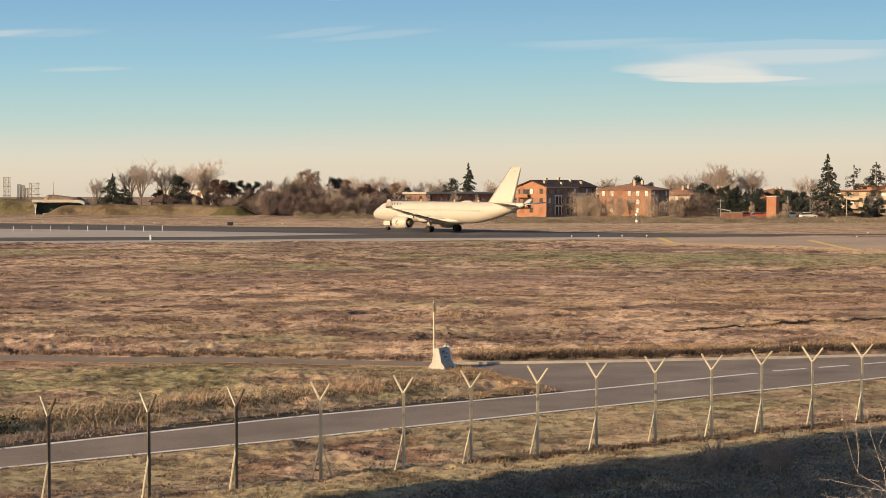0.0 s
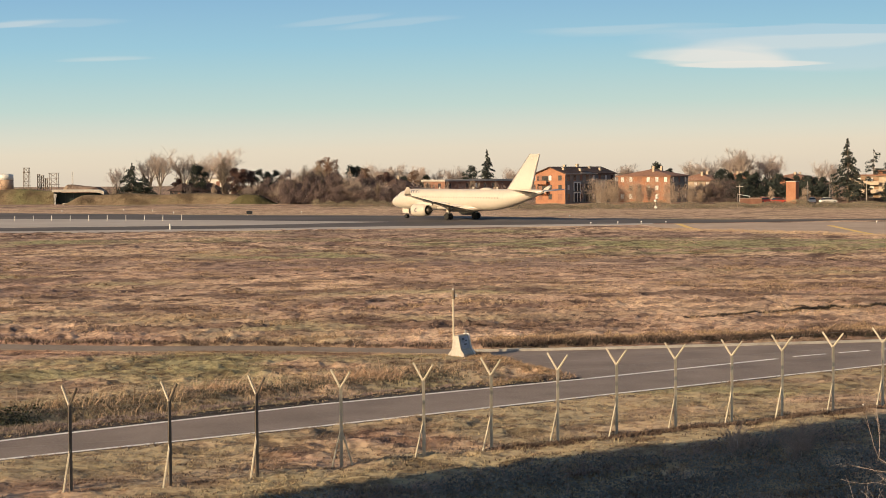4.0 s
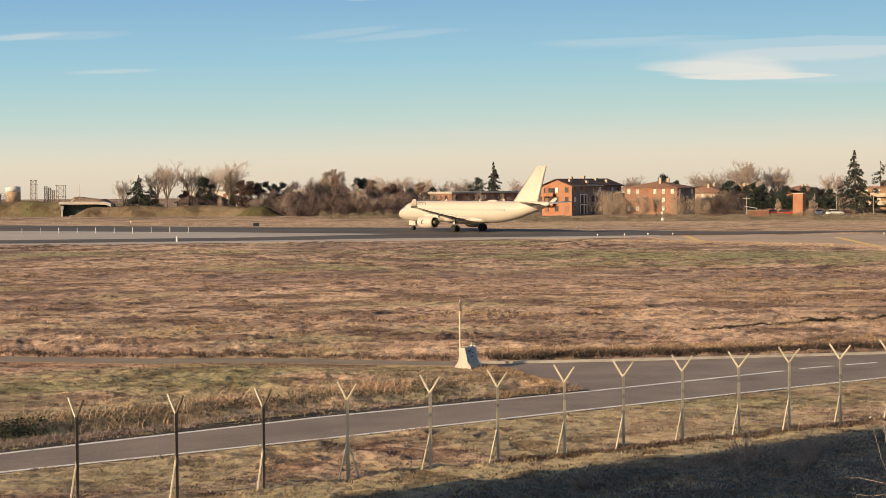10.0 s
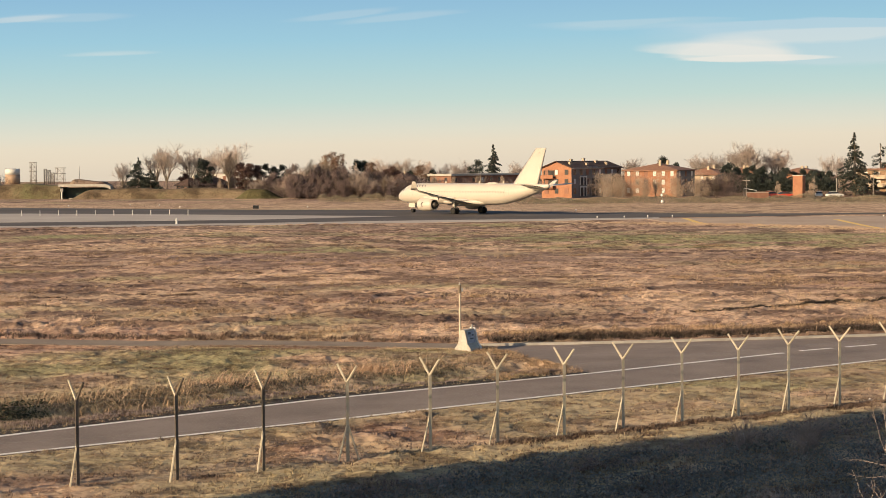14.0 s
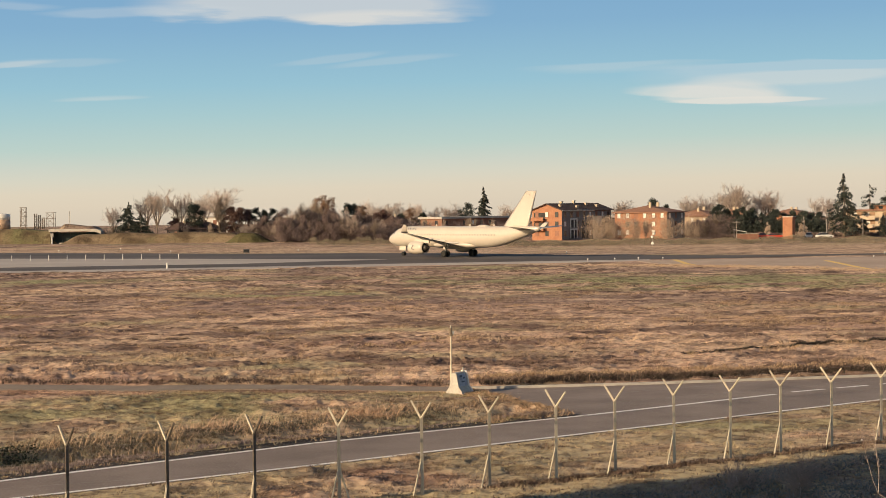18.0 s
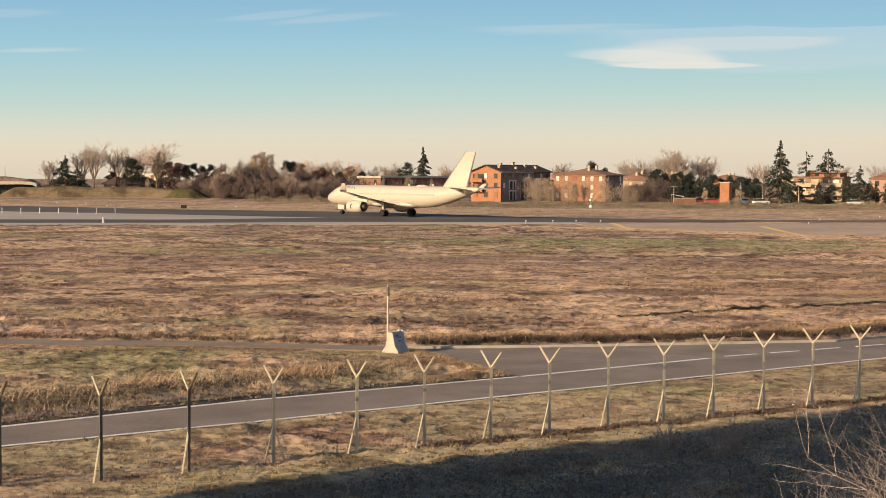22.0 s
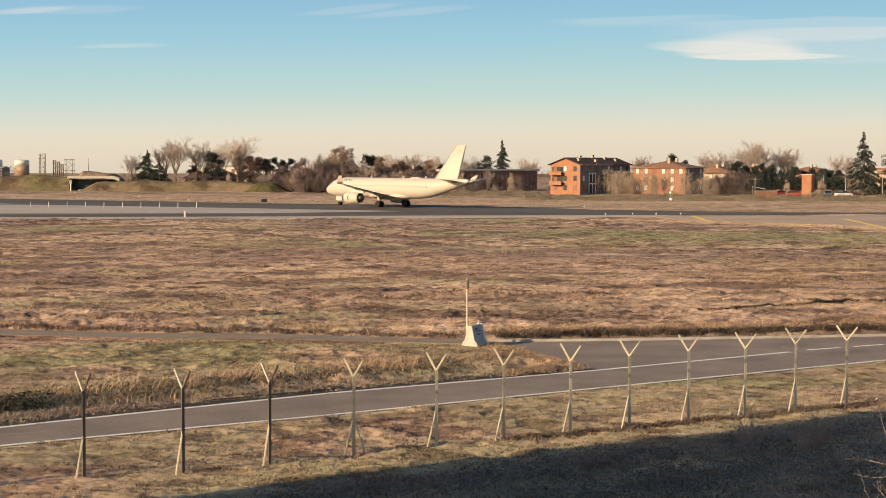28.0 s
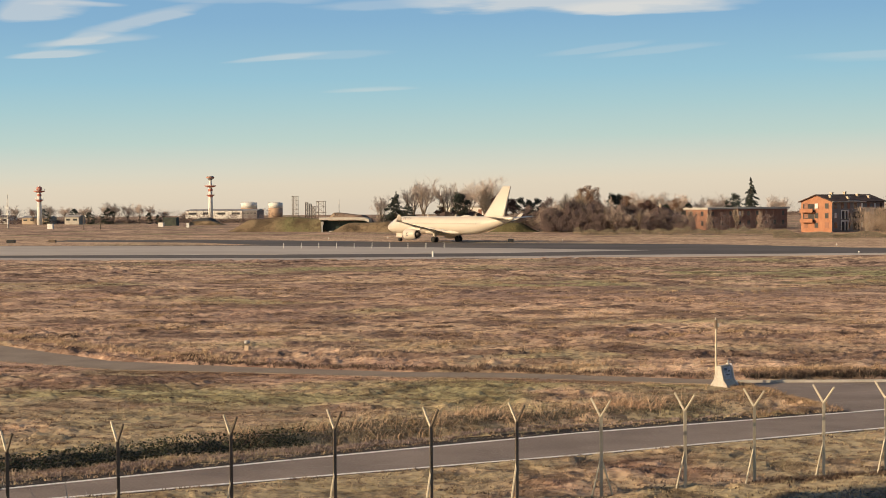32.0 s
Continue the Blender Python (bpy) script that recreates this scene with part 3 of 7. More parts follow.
# dark earth along the road's far edge, with the verge's shade in its colour
rnd = random.Random(4)
VERGE_OUT = [(a - 0.62 - rnd.uniform(-0.15, 0.3), b + 0.8 + rnd.uniform(-0.15, 0.35)) for a, b in VERGE_IN]
M_EARTH_SHADE = surface("dark_earth_and_shade", [(0.03, 0.025, 0.022), (0.07, 0.057, 0.048)], 0.9, 0.9, 0.3, fine=12)
paving("verge_earth", VERGE_IN + VERGE_OUT[::-1], 0.03, M_EARTH_SHADE, "strip of dark earth and painted verge shade between road and weeds")
marking("taxi_line", [(33.6, 264), (33.0, 246), (33.2, 236)], 0.9, 0.052, M_YELLOW, "faded yellow taxi line")
marking("taxi_line", [(54.6, 252), (53.0, 228), (52.6, 217)], 0.9, 0.052, M_YELLOW, "faded yellow taxi line")

# ---- perimeter fence ----
POSTS = [(-20.0, 37.7), (-17.65, 39.65), (-15.48, 41.6), (-12.96, 43.3), (-10.42, 44.5), (-7.93, 45.4), (-5.73, 46.6), (-3.51, 48.3), (-1.17, 49.75), (0.84, 51.0),
         (2.92, 52.25), (4.86, 53.5), (6.89, 54.8), (8.9, 56.0), (10.79, 57.2), (12.8, 58.5), (14.85, 59.9), (16.95, 61.4), (19.0, 62.8), (21.1, 64.3)]
FENCE_RUN = Vector((0.83, 0.557, 0)).normalized()


def fence_post_mesh(mat, splay, reach):
    t = math.atan2(FENCE_RUN.y, FENCE_RUN.x)
    m = pose(0, 0, 0, 0, 0, math.degrees(t))
    post = Geo()
    post.box(-0.048, -0.03, -0.3, 0.048, -0.02, 2.36, m)
    post.box(-0.006, -0.02, -0.3, 0.006, 0.05, 2.36, m)
    # arms lie across the fence and splay to both sides
    arm_a, arm_b, across = Geo(), Geo(), pose(0, 0, 0, 0, 0, math.degrees(t) + splay)
    arm_a.tube((0, 0, 2.33), across @ Vector((0.02, reach, 2.84)), 0.036, 0.03, 5)
    arm_b.tube((0, 0, 2.33), across @ Vector((-0.02, -reach, 2.84)), 0.036, 0.03, 5)
    brace = Geo().tube((0, 0, 1.18), m @ Vector((-0.36, -0.1, -0.1)), 0.03, 0.03, 5)
    # the sunward arm keeps the pale lit colour on every post
    return post.mesh("upright", mat), arm_a.mesh("arm", M_POST), arm_b.mesh("arm", mat), brace.mesh("brace", M_POST)


firsts = {}
for i, (x, y) in enumerate(POSTS):
    z = float(height(np.array([x]), np.array([y]))[0])
    lean = random.uniform(-0.5, 0.5)
    # the first seven posts carry their shade in a darker colour
    dim = i < 7
    turn = 17.0 if dim else -10.0
    if dim not in firsts:
        mat = M_POST_SHADE if dim else M_POST
        label = "steel fence post with shade in its dark colour, forked top and brace" if dim else "pale steel fence post with forked top and slanted brace"
        ob = thing("fence_post", pose(x, y, z, 0, 0, turn), label, "fence post", "perimeter fence posts")
        for nm, me in zip(("upright", "arm", "arm", "brace"), fence_post_mesh(mat, *((0.0, 0.34) if dim else (25.0, 0.41)))):
            part(nm, me, mat, ob)
        firsts[dim] = ob
    else:
        ob = copy_thing(firsts[dim], pose(x, y, z, lean, lean * 0.6, turn))
    if i == 7:
        EXTRA_BRACE = ob
part("brace", Geo().tube((0, 0, 1.18), FENCE_RUN * 0.4 + Vector((0, 0, -0.1)), 0.03, 0.03, 5), M_POST, EXTRA_BRACE)

# ---- the airliner (x forward, y to its left, z up; its main wheels stand at the origin) ----
def loop_at(x, w, h, z, n=36, low=1.0):
    pts = []
    for i in range(n):
        a = 2 * math.pi * i / n
        c, s = math.cos(a), math.sin(a)
        pts.append(Vector((x, w * c, z + (h * s if s > 0 else h * low * s))))
    return pts


def foil(le, te, z, thick, y, up=False, n=8, drop=0.0):
    """A closed aerofoil loop at span y: from the leading edge round to the trailing edge and back."""
    pts = []
    for k in range(2 * n):
        u = k / n
        s, side = (u, 1) if u <= 1 else (2 - u, -1)
        prof = 2.9 * thick * (math.sqrt(max(s, 0.0)) * 0.55 - 0.28 * s - 0.27 * s * s)
        x = le + (te - le) * s
        pts.append(Vector((x, side * prof, z)) if up else Vector((x, y, z + side * prof * (1.0 if side > 0 else 0.55) - drop * s)))
    return pts


def airliner():
    plane = thing("airliner", pose(0.1, 295.5, 0.05, 0, 0, 136.0), "white twin-engine narrow-body airliner rolling on the dark taxiway", "aircraft")
    NOSE = 17.9
    st = ((0.0, 0.05, 0.05, 2.85), (0.12, 0.32, 0.3, 2.86), (0.45, 0.66, 0.62, 2.9), (1.0, 0.98, 0.95, 2.98), (1.8, 1.28, 1.28, 3.1), (2.8, 1.53, 1.58, 3.27),
          (4.0, 1.7, 1.78, 3.4), (5.5, 1.75, 1.85, 3.45), (12.0, 1.75, 1.85, 3.45), (20.0, 1.75, 1.85, 3.45), (25.0, 1.75, 1.85, 3.45), (27.2, 1.69, 1.74, 3.55),
          (29.4, 1.52, 1.52, 3.77), (31.6, 1.25, 1.22, 4.06), (33.8, 0.9, 0.88, 4.4), (35.6, 0.56, 0.58, 4.68), (36.7, 0.32, 0.36, 4.85), (37.1, 0.12, 0.16, 4.9))
    part("fuselage", Geo().rings([loop_at(NOSE - s, w, h, z) for s, w, h, z in st]), M_SKIN, plane, "smooth cream-white fuselage", smooth=True)
    part("belly_fairing", Geo().rings([loop_at(x, w, h, 2.05, 20) for x, w, h in ((6.5, 0.3, 0.2), (5.0, 1.3, 0.55), (2.0, 1.8, 0.75), (-2.5, 1.8, 0.75), (-4.6, 1.1, 0.5), (-6.0, 0.2, 0.2))]), M_SKIN, plane, smooth=True)
    def skin(s, a, off):
        """A point on the fuselage: s back from the nose, a degrees up from the left flank."""
        for (s0, w0, h0, z0), (s1, w1, h1, z1) in zip(st, st[1:]):
            if s0 <= s <= s1:
                t = (s - s0) / (s1 - s0)
                w, h, z = w0 + (w1 - w0) * t, h0 + (h1 - h0) * t, z0 + (z1 - z0) * t
                return Vector((NOSE - s, (w + off) * math.cos(radians(a)), z + (h + off) * math.sin(radians(a))))

    def patch_on(s0, s1, a0, a1, off, slant=0.0, n=5):
        """A panel that follows the fuselage; slant moves its upper edge back."""
        g = Geo()
        for i in range(n):
            u, v = i / n, (i + 1) / n
            b0, b1 = a0 + (a1 - a0) * u, a0 + (a1 - a0) * v
            g.add([skin(s0 + slant * u, b0, off), skin(s1 + slant * u, b0, off), skin(s1 + slant * v, b1, off), skin(s0 + slant * v, b1, off)], [(0, 1, 2, 3)])
        return g

    # cockpit glazing
    for a0, a1 in ((58, 86), (94, 122), (28, 54), (126, 152)):
        back = 0.9 if 50 < (a0 + a1) / 2 < 130 else 1.25
        part("cockpit_window", patch_on(1.35, 1.35 + back, a0, a1, 0.015, n=3), M_GLASS, plane, "dark cockpit glass")
    # cabin windows and doors
    win = Geo().box(-0.12, -0.02, -0.16, 0.12, 0.02, 0.16).mesh("cabin_window", M_CABIN)
    for i in range(33):
        s = 7.0 + i * 0.66
        for side in (1, -1):
            part("cabin_window", win, M_GLASS, plane, at=pose(NOSE - s, side * 1.735, 3.82, -side * 11))
    for s, a0, a1 in ((4.9, -14, 40), (17.0, 4, 32), (28.6, -14, 40)):
        for flip in (False, True):
            b0, b1 = (180 - a1, 180 - a0) if flip else (a0, a1)
            d = part("cabin_door", patch_on(s - 0.42, s + 0.42, b0, b1, 0.02), M_SKIN, plane)
            part("door_seam", patch_on(s - 0.46, s - 0.42, b0, b1, 0.016), M_CABIN, d)
            part("door_seam", patch_on(s + 0.42, s + 0.46, b0, b1, 0.016), M_CABIN, d)
    # title above the forward windows as plain slanted bars
    for s, w, tall in ((5.6, 0.1, 0.6), (6.2, 0.16, 1.0), (6.75, 0.16, 1.0), (7.5, 0.16, 1.0), (8.2, 0.14, 1.0)):
        g = patch_on(s, s + w, 38, 38 + 18 * tall, 0.018, -0.3)
        if 6 < s < 8:
            top = patch_on(s - 0.3, s + 0.25, 53, 57, 0.02, -0.05, 2)
            g.add(top.v, top.f)
        part("title_bar", g, M_INK, plane, "grey-blue painted bars")
    # wings with upturned tips
    for side in (1, -1):
        secs = ((1.2, 4.7, -3.6, 2.5, 0.46, 0.95), (5.6, 2.35, -3.4, 3.0, 0.27, 0.6), (11.0, -0.3, -3.7, 3.68, 0.17, 0.28), (16.2, -2.75, -4.5, 4.45, 0.1, 0.1))
        wing = part("wing", Geo().rings([[Vector((v.x, side * v.y, v.z)) for v in foil(le, te, z, th, y, drop=dr)] for y, le, te, z, th, dr in secs]), M_WING, plane, "pale grey swept wing", smooth=True)
        part("flap_gap", Geo().add([(-2.0, side * 1.9, 2.17), (-2.14, side * 1.9, 2.15), (-2.34, side * 9.5, 3.33), (-2.22, side * 9.5, 3.345)], [(0, 1, 2, 3)]), M_DARK_MATTE, wing)
        # dark strip added for the shaded underside behind the trailing edge
        part("trailing_shade", Geo().rings([[Vector((x + dx, side * y, z + dz)) for dx, dz in ((0.0, 0.0), (-0.05, -0.02), (-0.05, -h), (0.0, -h))] for y, x, z, h in ((5.6, -3.38, 2.42, 0.16), (11.0, -3.68, 3.42, 0.15), (16.1, -4.48, 4.36, 0.1))]), M_DARK_MATTE, wing, "dark strip along the trailing edge for underside shade")
        tip = ((16.2, -2.75, -4.5, 4.42, 0.1), (16.75, -3.25, -4.75, 4.75, 0.09), (17.1, -3.95, -5.1, 5.4, 0.07), (17.4, -4.5, -5.2, 5.8, 0.04))
        part("winglet", Geo().rings([[Vector((v.x, side * v.y, v.z)) for v in foil(le, te, z, th, y)] for y, le, te, z, th in tip]), M_SKIN, wing, "white upturned wing tip", smooth=True)
        for y in (4.3, 7.6, 10.6):
            part("flap_fairing", Geo().rings([loop_at(x, w, w, 2.35 + (y - 3) * 0.13, 8) for x, w in ((-1.2, 0.05), (-2.2, 0.2), (-3.6, 0.2), (-4.7, 0.04))]), M_WING, wing, at=pose(0, side * y, 0), smooth=True)
        stab = ((0.5, -14.2, -18.0, 4.75, 0.2), (6.1, -17.6, -19.2, 5.25, 0.09))
        part("tailplane", Geo().rings([[Vector((v.x, side * v.y, v.z)) for v in foil(le, te, z, th, y)] for y, le, te, z, th in stab]), M_WING, plane, smooth=True)
        # engine with intake lip, dark fan and exhaust core
        m = Matrix.Translation((6.15, side * 5.75, 1.66)) @ pose(0, 0, 0, 0, -90, 0)
        eng = part("engine_nacelle", Geo().rings([[m @ Vector((r * math.cos(2 * math.pi * i / 28), r * math.sin(2 * math.pi * i / 28), z)) for i in range(28)] for r, z in
                   ((0.78, 0.5), (0.82, 0.12), (0.93, 0.0), (1.04, 0.18), (1.12, 0.9), (1.12, 1.8), (1.02, 2.9), (0.9, 3.6), (0.84, 3.6), (0.84, 3.2))], caps=False), M_SKIN, plane, "white engine nacelle", smooth=True)
        part("fan", Geo().lathe(((0.79, 0.5), (0.3, 0.5), (0.05, 0.2)), 24, m), M_DARK, eng, "dark fan disc")
        part("exhaust_core", Geo().lathe(((0.6, 3.0), (0.58, 3.3), (0.5, 3.9), (0.36, 4.2), (0.28, 4.2), (0.05, 4.75)), 24, m), M_SHADY, eng, "burnt metal exhaust cone", smooth=True)
        part("duct", Geo().lathe(((0.85, 3.1), (0.3, 3.1)), 24, m), M_DARK, eng, "dark bypass duct")
        part("pylon", Geo().rings([[m @ Vector((x, y, z)) for x, y in ((0.85, -0.14), (0.85, 0.14), (1.5, 0.1), (1.5, -0.1))] for z in (0.9, 4.6)]), M_SKIN, eng)
        if side > 0:
            g = Geo()
            g.tube((4.75, side * 5.75 + 1.15, 1.84), (4.45, side * 5.75 + 1.1, 2.1), 0.06)
            g.tube((4.75, side * 5.75 + 1.15, 1.84), (4.8, side * 5.75 + 1.13, 1.44), 0.06)
            g.tube((4.8, side * 5.75 + 1.13, 1.44), (4.35, side * 5.75 + 1.13, 1.4), 0.06)
            part("engine_mark", g, M_INK, eng, "dark painted strokes")
    fin = Geo().rings([foil(-9.0, -16.7, 4.7, 0.25, 0, True), foil(-10.8, -16.75, 5.35, 0.22, 0, True), foil(-16.1, -18.5, 11.2, 0.1, 0, True)])
    fin = part("fin", fin, M_SKIN, plane, "tall plain white tail fin", smooth=True)
    part("fin_mark", Geo().box(-17.0, 0.08, 10.45, -16.75, 0.1, 10.6), M_WING, fin)
    part("antenna_fairing", Geo().rings([loop_at(x, 0.42, h, 5.25, 12) for x, h in ((-4.6, 0.05), (-5.2, 0.28), (-6.6, 0.28), (-7.4, 0.05))]), M_SKIN, plane, smooth=True)
    for x in (6.0, -2.4, -8.2):
        part("blade_antenna", Geo().rings([foil(x, x - 0.45, 5.2, 0.04, 0, True), foil(x - 0.2, x - 0.45, 5.65, 0.02, 0, True)]), M_SKIN, plane)

    def wheel(x, y, r, w, parent):
        m = Matrix.Translation((x, y, r)) @ pose(0, 0, 0, 90, 0, 0)
        t = part("tyre", Geo().lathe(((r * 0.55, -w / 2), (r * 0.9, -w / 2), (r, -w * 0.3), (r, w * 0.3), (r * 0.9, w / 2), (r * 0.55, w / 2)), 20), M_TYRE, parent, at=m, smooth=True)
        part("rim", Geo().lathe(((r * 0.2, -w * 0.42), (r * 0.56, -w * 0.4), (r * 0.56, w * 0.4), (r * 0.2, w * 0.42)), 16), M_STEEL, t)
        return t

    wheels = []
    for side in (1, -1):
        leg = part("main_gear", Geo().tube((0, side * 3.36, 0.53), (0.1, side * 3.2, 2.3), 0.13, 0.16, 10).tube((0, side * 3.0, 0.53), (0, side * 3.75, 0.53), 0.09, 0.09, 8).tube((0, side * 3.3, 1.1), (0.05, side * 1.9, 2.1), 0.07), M_STEEL, plane, "steel main landing gear leg")
        part("gear_door", Geo().box(-0.25, side * 3.62, 1.35, 0.25, side * 3.66, 2.2), M_SKIN, leg)
        wheels += [wheel(0, side * (3.36 + d), 0.58, 0.4, leg) for d in (-0.42, 0.42)]
    leg = part("nose_gear", Geo().tube((14.3, 0, 0.36), (14.1, 0, 1.9), 0.09, 0.11, 10).tube((14.3, -0.3, 0.36), (14.3, 0.3, 0.36), 0.06).box(14.35, -0.28, 0.95, 14.45, 0.28, 1.2), M_STEEL, plane, "steel nose gear leg")
    for side in (1, -1):
        part("nose_gear_door", Geo().box(13.2, side * 0.5, 0.95, 14.9, side * 0.54, 1.75), M_SKIN, leg)
    wheels += [wheel(14.3, d, 0.36, 0.24, leg) for d in (-0.22, 0.22)]
    return plane, wheels


AIRLINER, WHEELS = airliner()
# ---- trees ----
def twig_tree(seed, h, spread, levels=5, kids=(8, 6, 6, 5), r=0.14, up=0.6, trunk=0.28, thin=0.013):
    """Bare tree: tapered trunk, limbs and fine twigs. Returns trunk and crown."""
    rnd = random.Random(seed)
    wood, fine = Geo(), Geo()

    def grow(a, d, length, rad, level):
        b = a + d * length
        mid = a + d * length * 0.5 + Vector((rnd.uniform(-1, 1), rnd.uniform(-1, 1), rnd.uniform(-0.3, 0.6))) * length * 0.07
        g, n = (wood, 6) if level < 2 else (fine, 3)
        if level >= levels - 1:
            g.tube(a, b, rad, rad * 0.4, 3, False)
            return
        g.tube(a, mid, rad, rad * 0.78, n, False)
        g.tube(mid, b, rad * 0.78, rad * 0.5, n, level < 2)
        for i in range(kids[min(level, len(kids) - 1)]):
            t = rnd.uniform(0.35, 1.0) if level else rnd.uniform(0.0, 1.0)
            s = mid.lerp(b, (t - 0.5) * 2) if t > 0.5 else a.lerp(mid, t * 2)
            side = Vector((rnd.gauss(0, 1), rnd.gauss(0, 1), 0))
            side = (side - d * side.dot(d)).normalized()
            nd = (d * rnd.uniform(0.5, 0.9) + side * rnd.uniform(0.5, 0.95) * spread + Vector((0, 0, up * 0.45))).normalized()
            grow(s, nd, length * rnd.uniform(0.42, 0.68), max(rad * 0.5, thin), level + 1)

    base = Vector((0, 0, -0.3))
    top = Vector((0, 0, h * trunk))
    wood.tube(base, top, r, r * 0.8, 8)
    for i in range(kids[0]):
        a = 2 * math.pi * (i + rnd.random() * 0.6) / kids[0]
        out = spread * rnd.uniform(0.25, 0.75) if i else 0.05
        d = Vector((math.cos(a) * out, math.sin(a) * out, 1)).normalized()
        grow(top - Vector((0, 0, rnd.uniform(0, 0.25) * h * trunk)), d, h * rnd.uniform(0.3, 0.42), r * 0.6, 1)
    zs = max(v[2] for v in wood.v + fine.v)
    k = h / zs
    for g in (wood, fine):
        g.v = [(x * k, y * k, z * k if z > 0 else z) for x, y, z in g.v]
    return wood, fine


def leaf_cloud(seed, blobs, n, size, flat=0.0):
    """Small leaf clumps in uneven blobs (x, y, z, rx, rz): arrays of quads."""
    rs = np.random.RandomState(seed)
    w = np.array([b[3] ** 2 * b[4] for b in blobs])
    pick = rs.choice(len(blobs), n, p=w / w.sum())
    b = np.array(blobs)[pick]
    d = rs.normal(size=(n, 3))
    d /= np.linalg.norm(d, axis=1)[:, None]
    rad = rs.uniform(0.3, 1.12, n)[:, None]
    c = b[:, :3] + d * rad * np.stack([b[:, 3], b[:, 3], b[:, 4]], 1)
    u = rs.normal(size=(n, 3))
    u[:, 2] *= 1 - flat
    u /= np.linalg.norm(u, axis=1)[:, None]
    v = np.cross(u, rs.normal(size=(n, 3)))
    v /= np.linalg.norm(v, axis=1)[:, None]
    s = (size * rs.uniform(0.5, 1.3, n))[:, None]
    q = np.stack([c - u * s - v * s * 0.6, c + u * s * 0.3 - v * s * 0.8, c + u * s + v * s * 0.5, c - u * s * 0.5 + v * s * 0.7], 1).reshape(-1, 3)
    q[:, 2] = np.maximum(q[:, 2], 0.02)
    return q, np.arange(4 * n).reshape(n, 4)


def tree_proto(name, label, wood, crown_mesh, bark, crown_label=""):
    ob = thing(name, pose(0, 0, 0), label, "tree", "trees beyond the airfield")
    part("trunk", wood, bark, ob, smooth=True)
    part("crown", crown_mesh, None, ob, crown_label)
    return ob


def bare_proto(seed, spread, label, twig, r=0.15, **kw):
    wood, fine = twig_tree(seed, 10.0, spread, r=r, **kw)
    return tree_proto("bare_tree", label, wood, fine.mesh("crown", twig), M_BARK)


def leafy_proto(name, seed, label, mat, n, size, squash=1.0, low=0.12, core=None):
    rnd = random.Random(seed)
    wood, fine = twig_tree(seed, 8.6, 0.8, levels=3, kids=(6, 4, 3), r=0.2, trunk=0.2)
    blobs = []
    for i in range(30):
        a, t = rnd.uniform(0, 6.28), rnd.uniform(0, 1)
        z = 10 * (low + (0.9 - low) * t)
        out = 2.9 * squash * math.sin(math.pi * min(0.95, 0.18 + 0.75 * t)) * rnd.uniform(0.3, 1.0)
        blobs.append((math.cos(a) * out, math.sin(a) * out, z, rnd.uniform(0.45, 1.2) * squash, rnd.uniform(0.4, 0.95)))
    q, f = leaf_cloud(seed, blobs, n, size)
    q[:, 2] *= 10.0 / q[:, 2].max()
    return tree_proto(name, label, wood, arrays("crown", q, f, mat), M_BARK)


def conifer_proto(name, seed, label, width, n_whorl, droop, uneven, size, taper=0.8, low=1.0, per=9, bent=0.0):
    """Whorls of branches, each a flat fan of small needle clumps that widens outwards and hangs at its end."""
    rs = np.random.RandomState(seed)
    top = Vector((bent, 0, 9.9))
    wood = Geo().tube((0, 0, -0.3), (0, 0, 5.0), 0.24, 0.14, 8).tube((0, 0, 5.0), (bent * 0.4, 0, 8.6), 0.14, 0.06, 6).tube((bent * 0.4, 0, 8.6), top, 0.06, 0.02, 5)
    cs = []
    for k in range(n_whorl):
        t = k / (n_whorl - 1)
        z = low + (9.8 - low) * t
        gap = (9.8 - low) / n_whorl
        reach = width * (1 - t) ** taper * rs.uniform(1 - uneven, 1.0) + 0.15
        for i in range(int(per - 0.4 * per * t)):
            a = rs.uniform(0, 6.283)
            ln = reach * rs.uniform(0.6, 1.05)
            z0 = z + rs.uniform(-0.55, 0.55) * gap
            m = max(8, int(ln * 26))
            u = rs.uniform(0.08, 1, m) ** 0.7
            s = u * ln
            side = rs.normal(0, 0.13, m) * (0.25 + s * 0.75)
            zz = z0 - droop * s ** 1.25 - 0.28 * np.abs(side) - rs.uniform(0, 0.8 * gap + 0.1, m) * (0.3 + 0.7 * u)
            cs.append(np.stack([bent * 0.4 * t + np.cos(a) * s - np.sin(a) * side, np.sin(a) * s + np.cos(a) * side, zz], 1))
            wood.tube((0, 0, z0), (math.cos(a) * ln * 0.9, math.sin(a) * ln * 0.9, z0 - droop * (ln * 0.9) ** 1.25), 0.04, 0.012, 3, False)
    c = np.concatenate(cs)
    n = len(c)
    u = rs.normal(size=(n, 3))
    u[:, 2] *= 0.6
    u /= np.linalg.norm(u, axis=1)[:, None]
    v = np.cross(u, rs.normal(size=(n, 3)))
    v /= np.linalg.norm(v, axis=1)[:, None]
    s = (size * rs.uniform(0.5, 1.4, n))[:, None]
    q = np.stack([c - u * s, c - v * s * 0.55, c + u * s, c + v * s * 0.55], 1).reshape(-1, 3)
    return tree_proto(name, label, wood, arrays("crown", q, np.arange(4 * n).reshape(n, 4), M_LEAF_DARK), M_BARK)


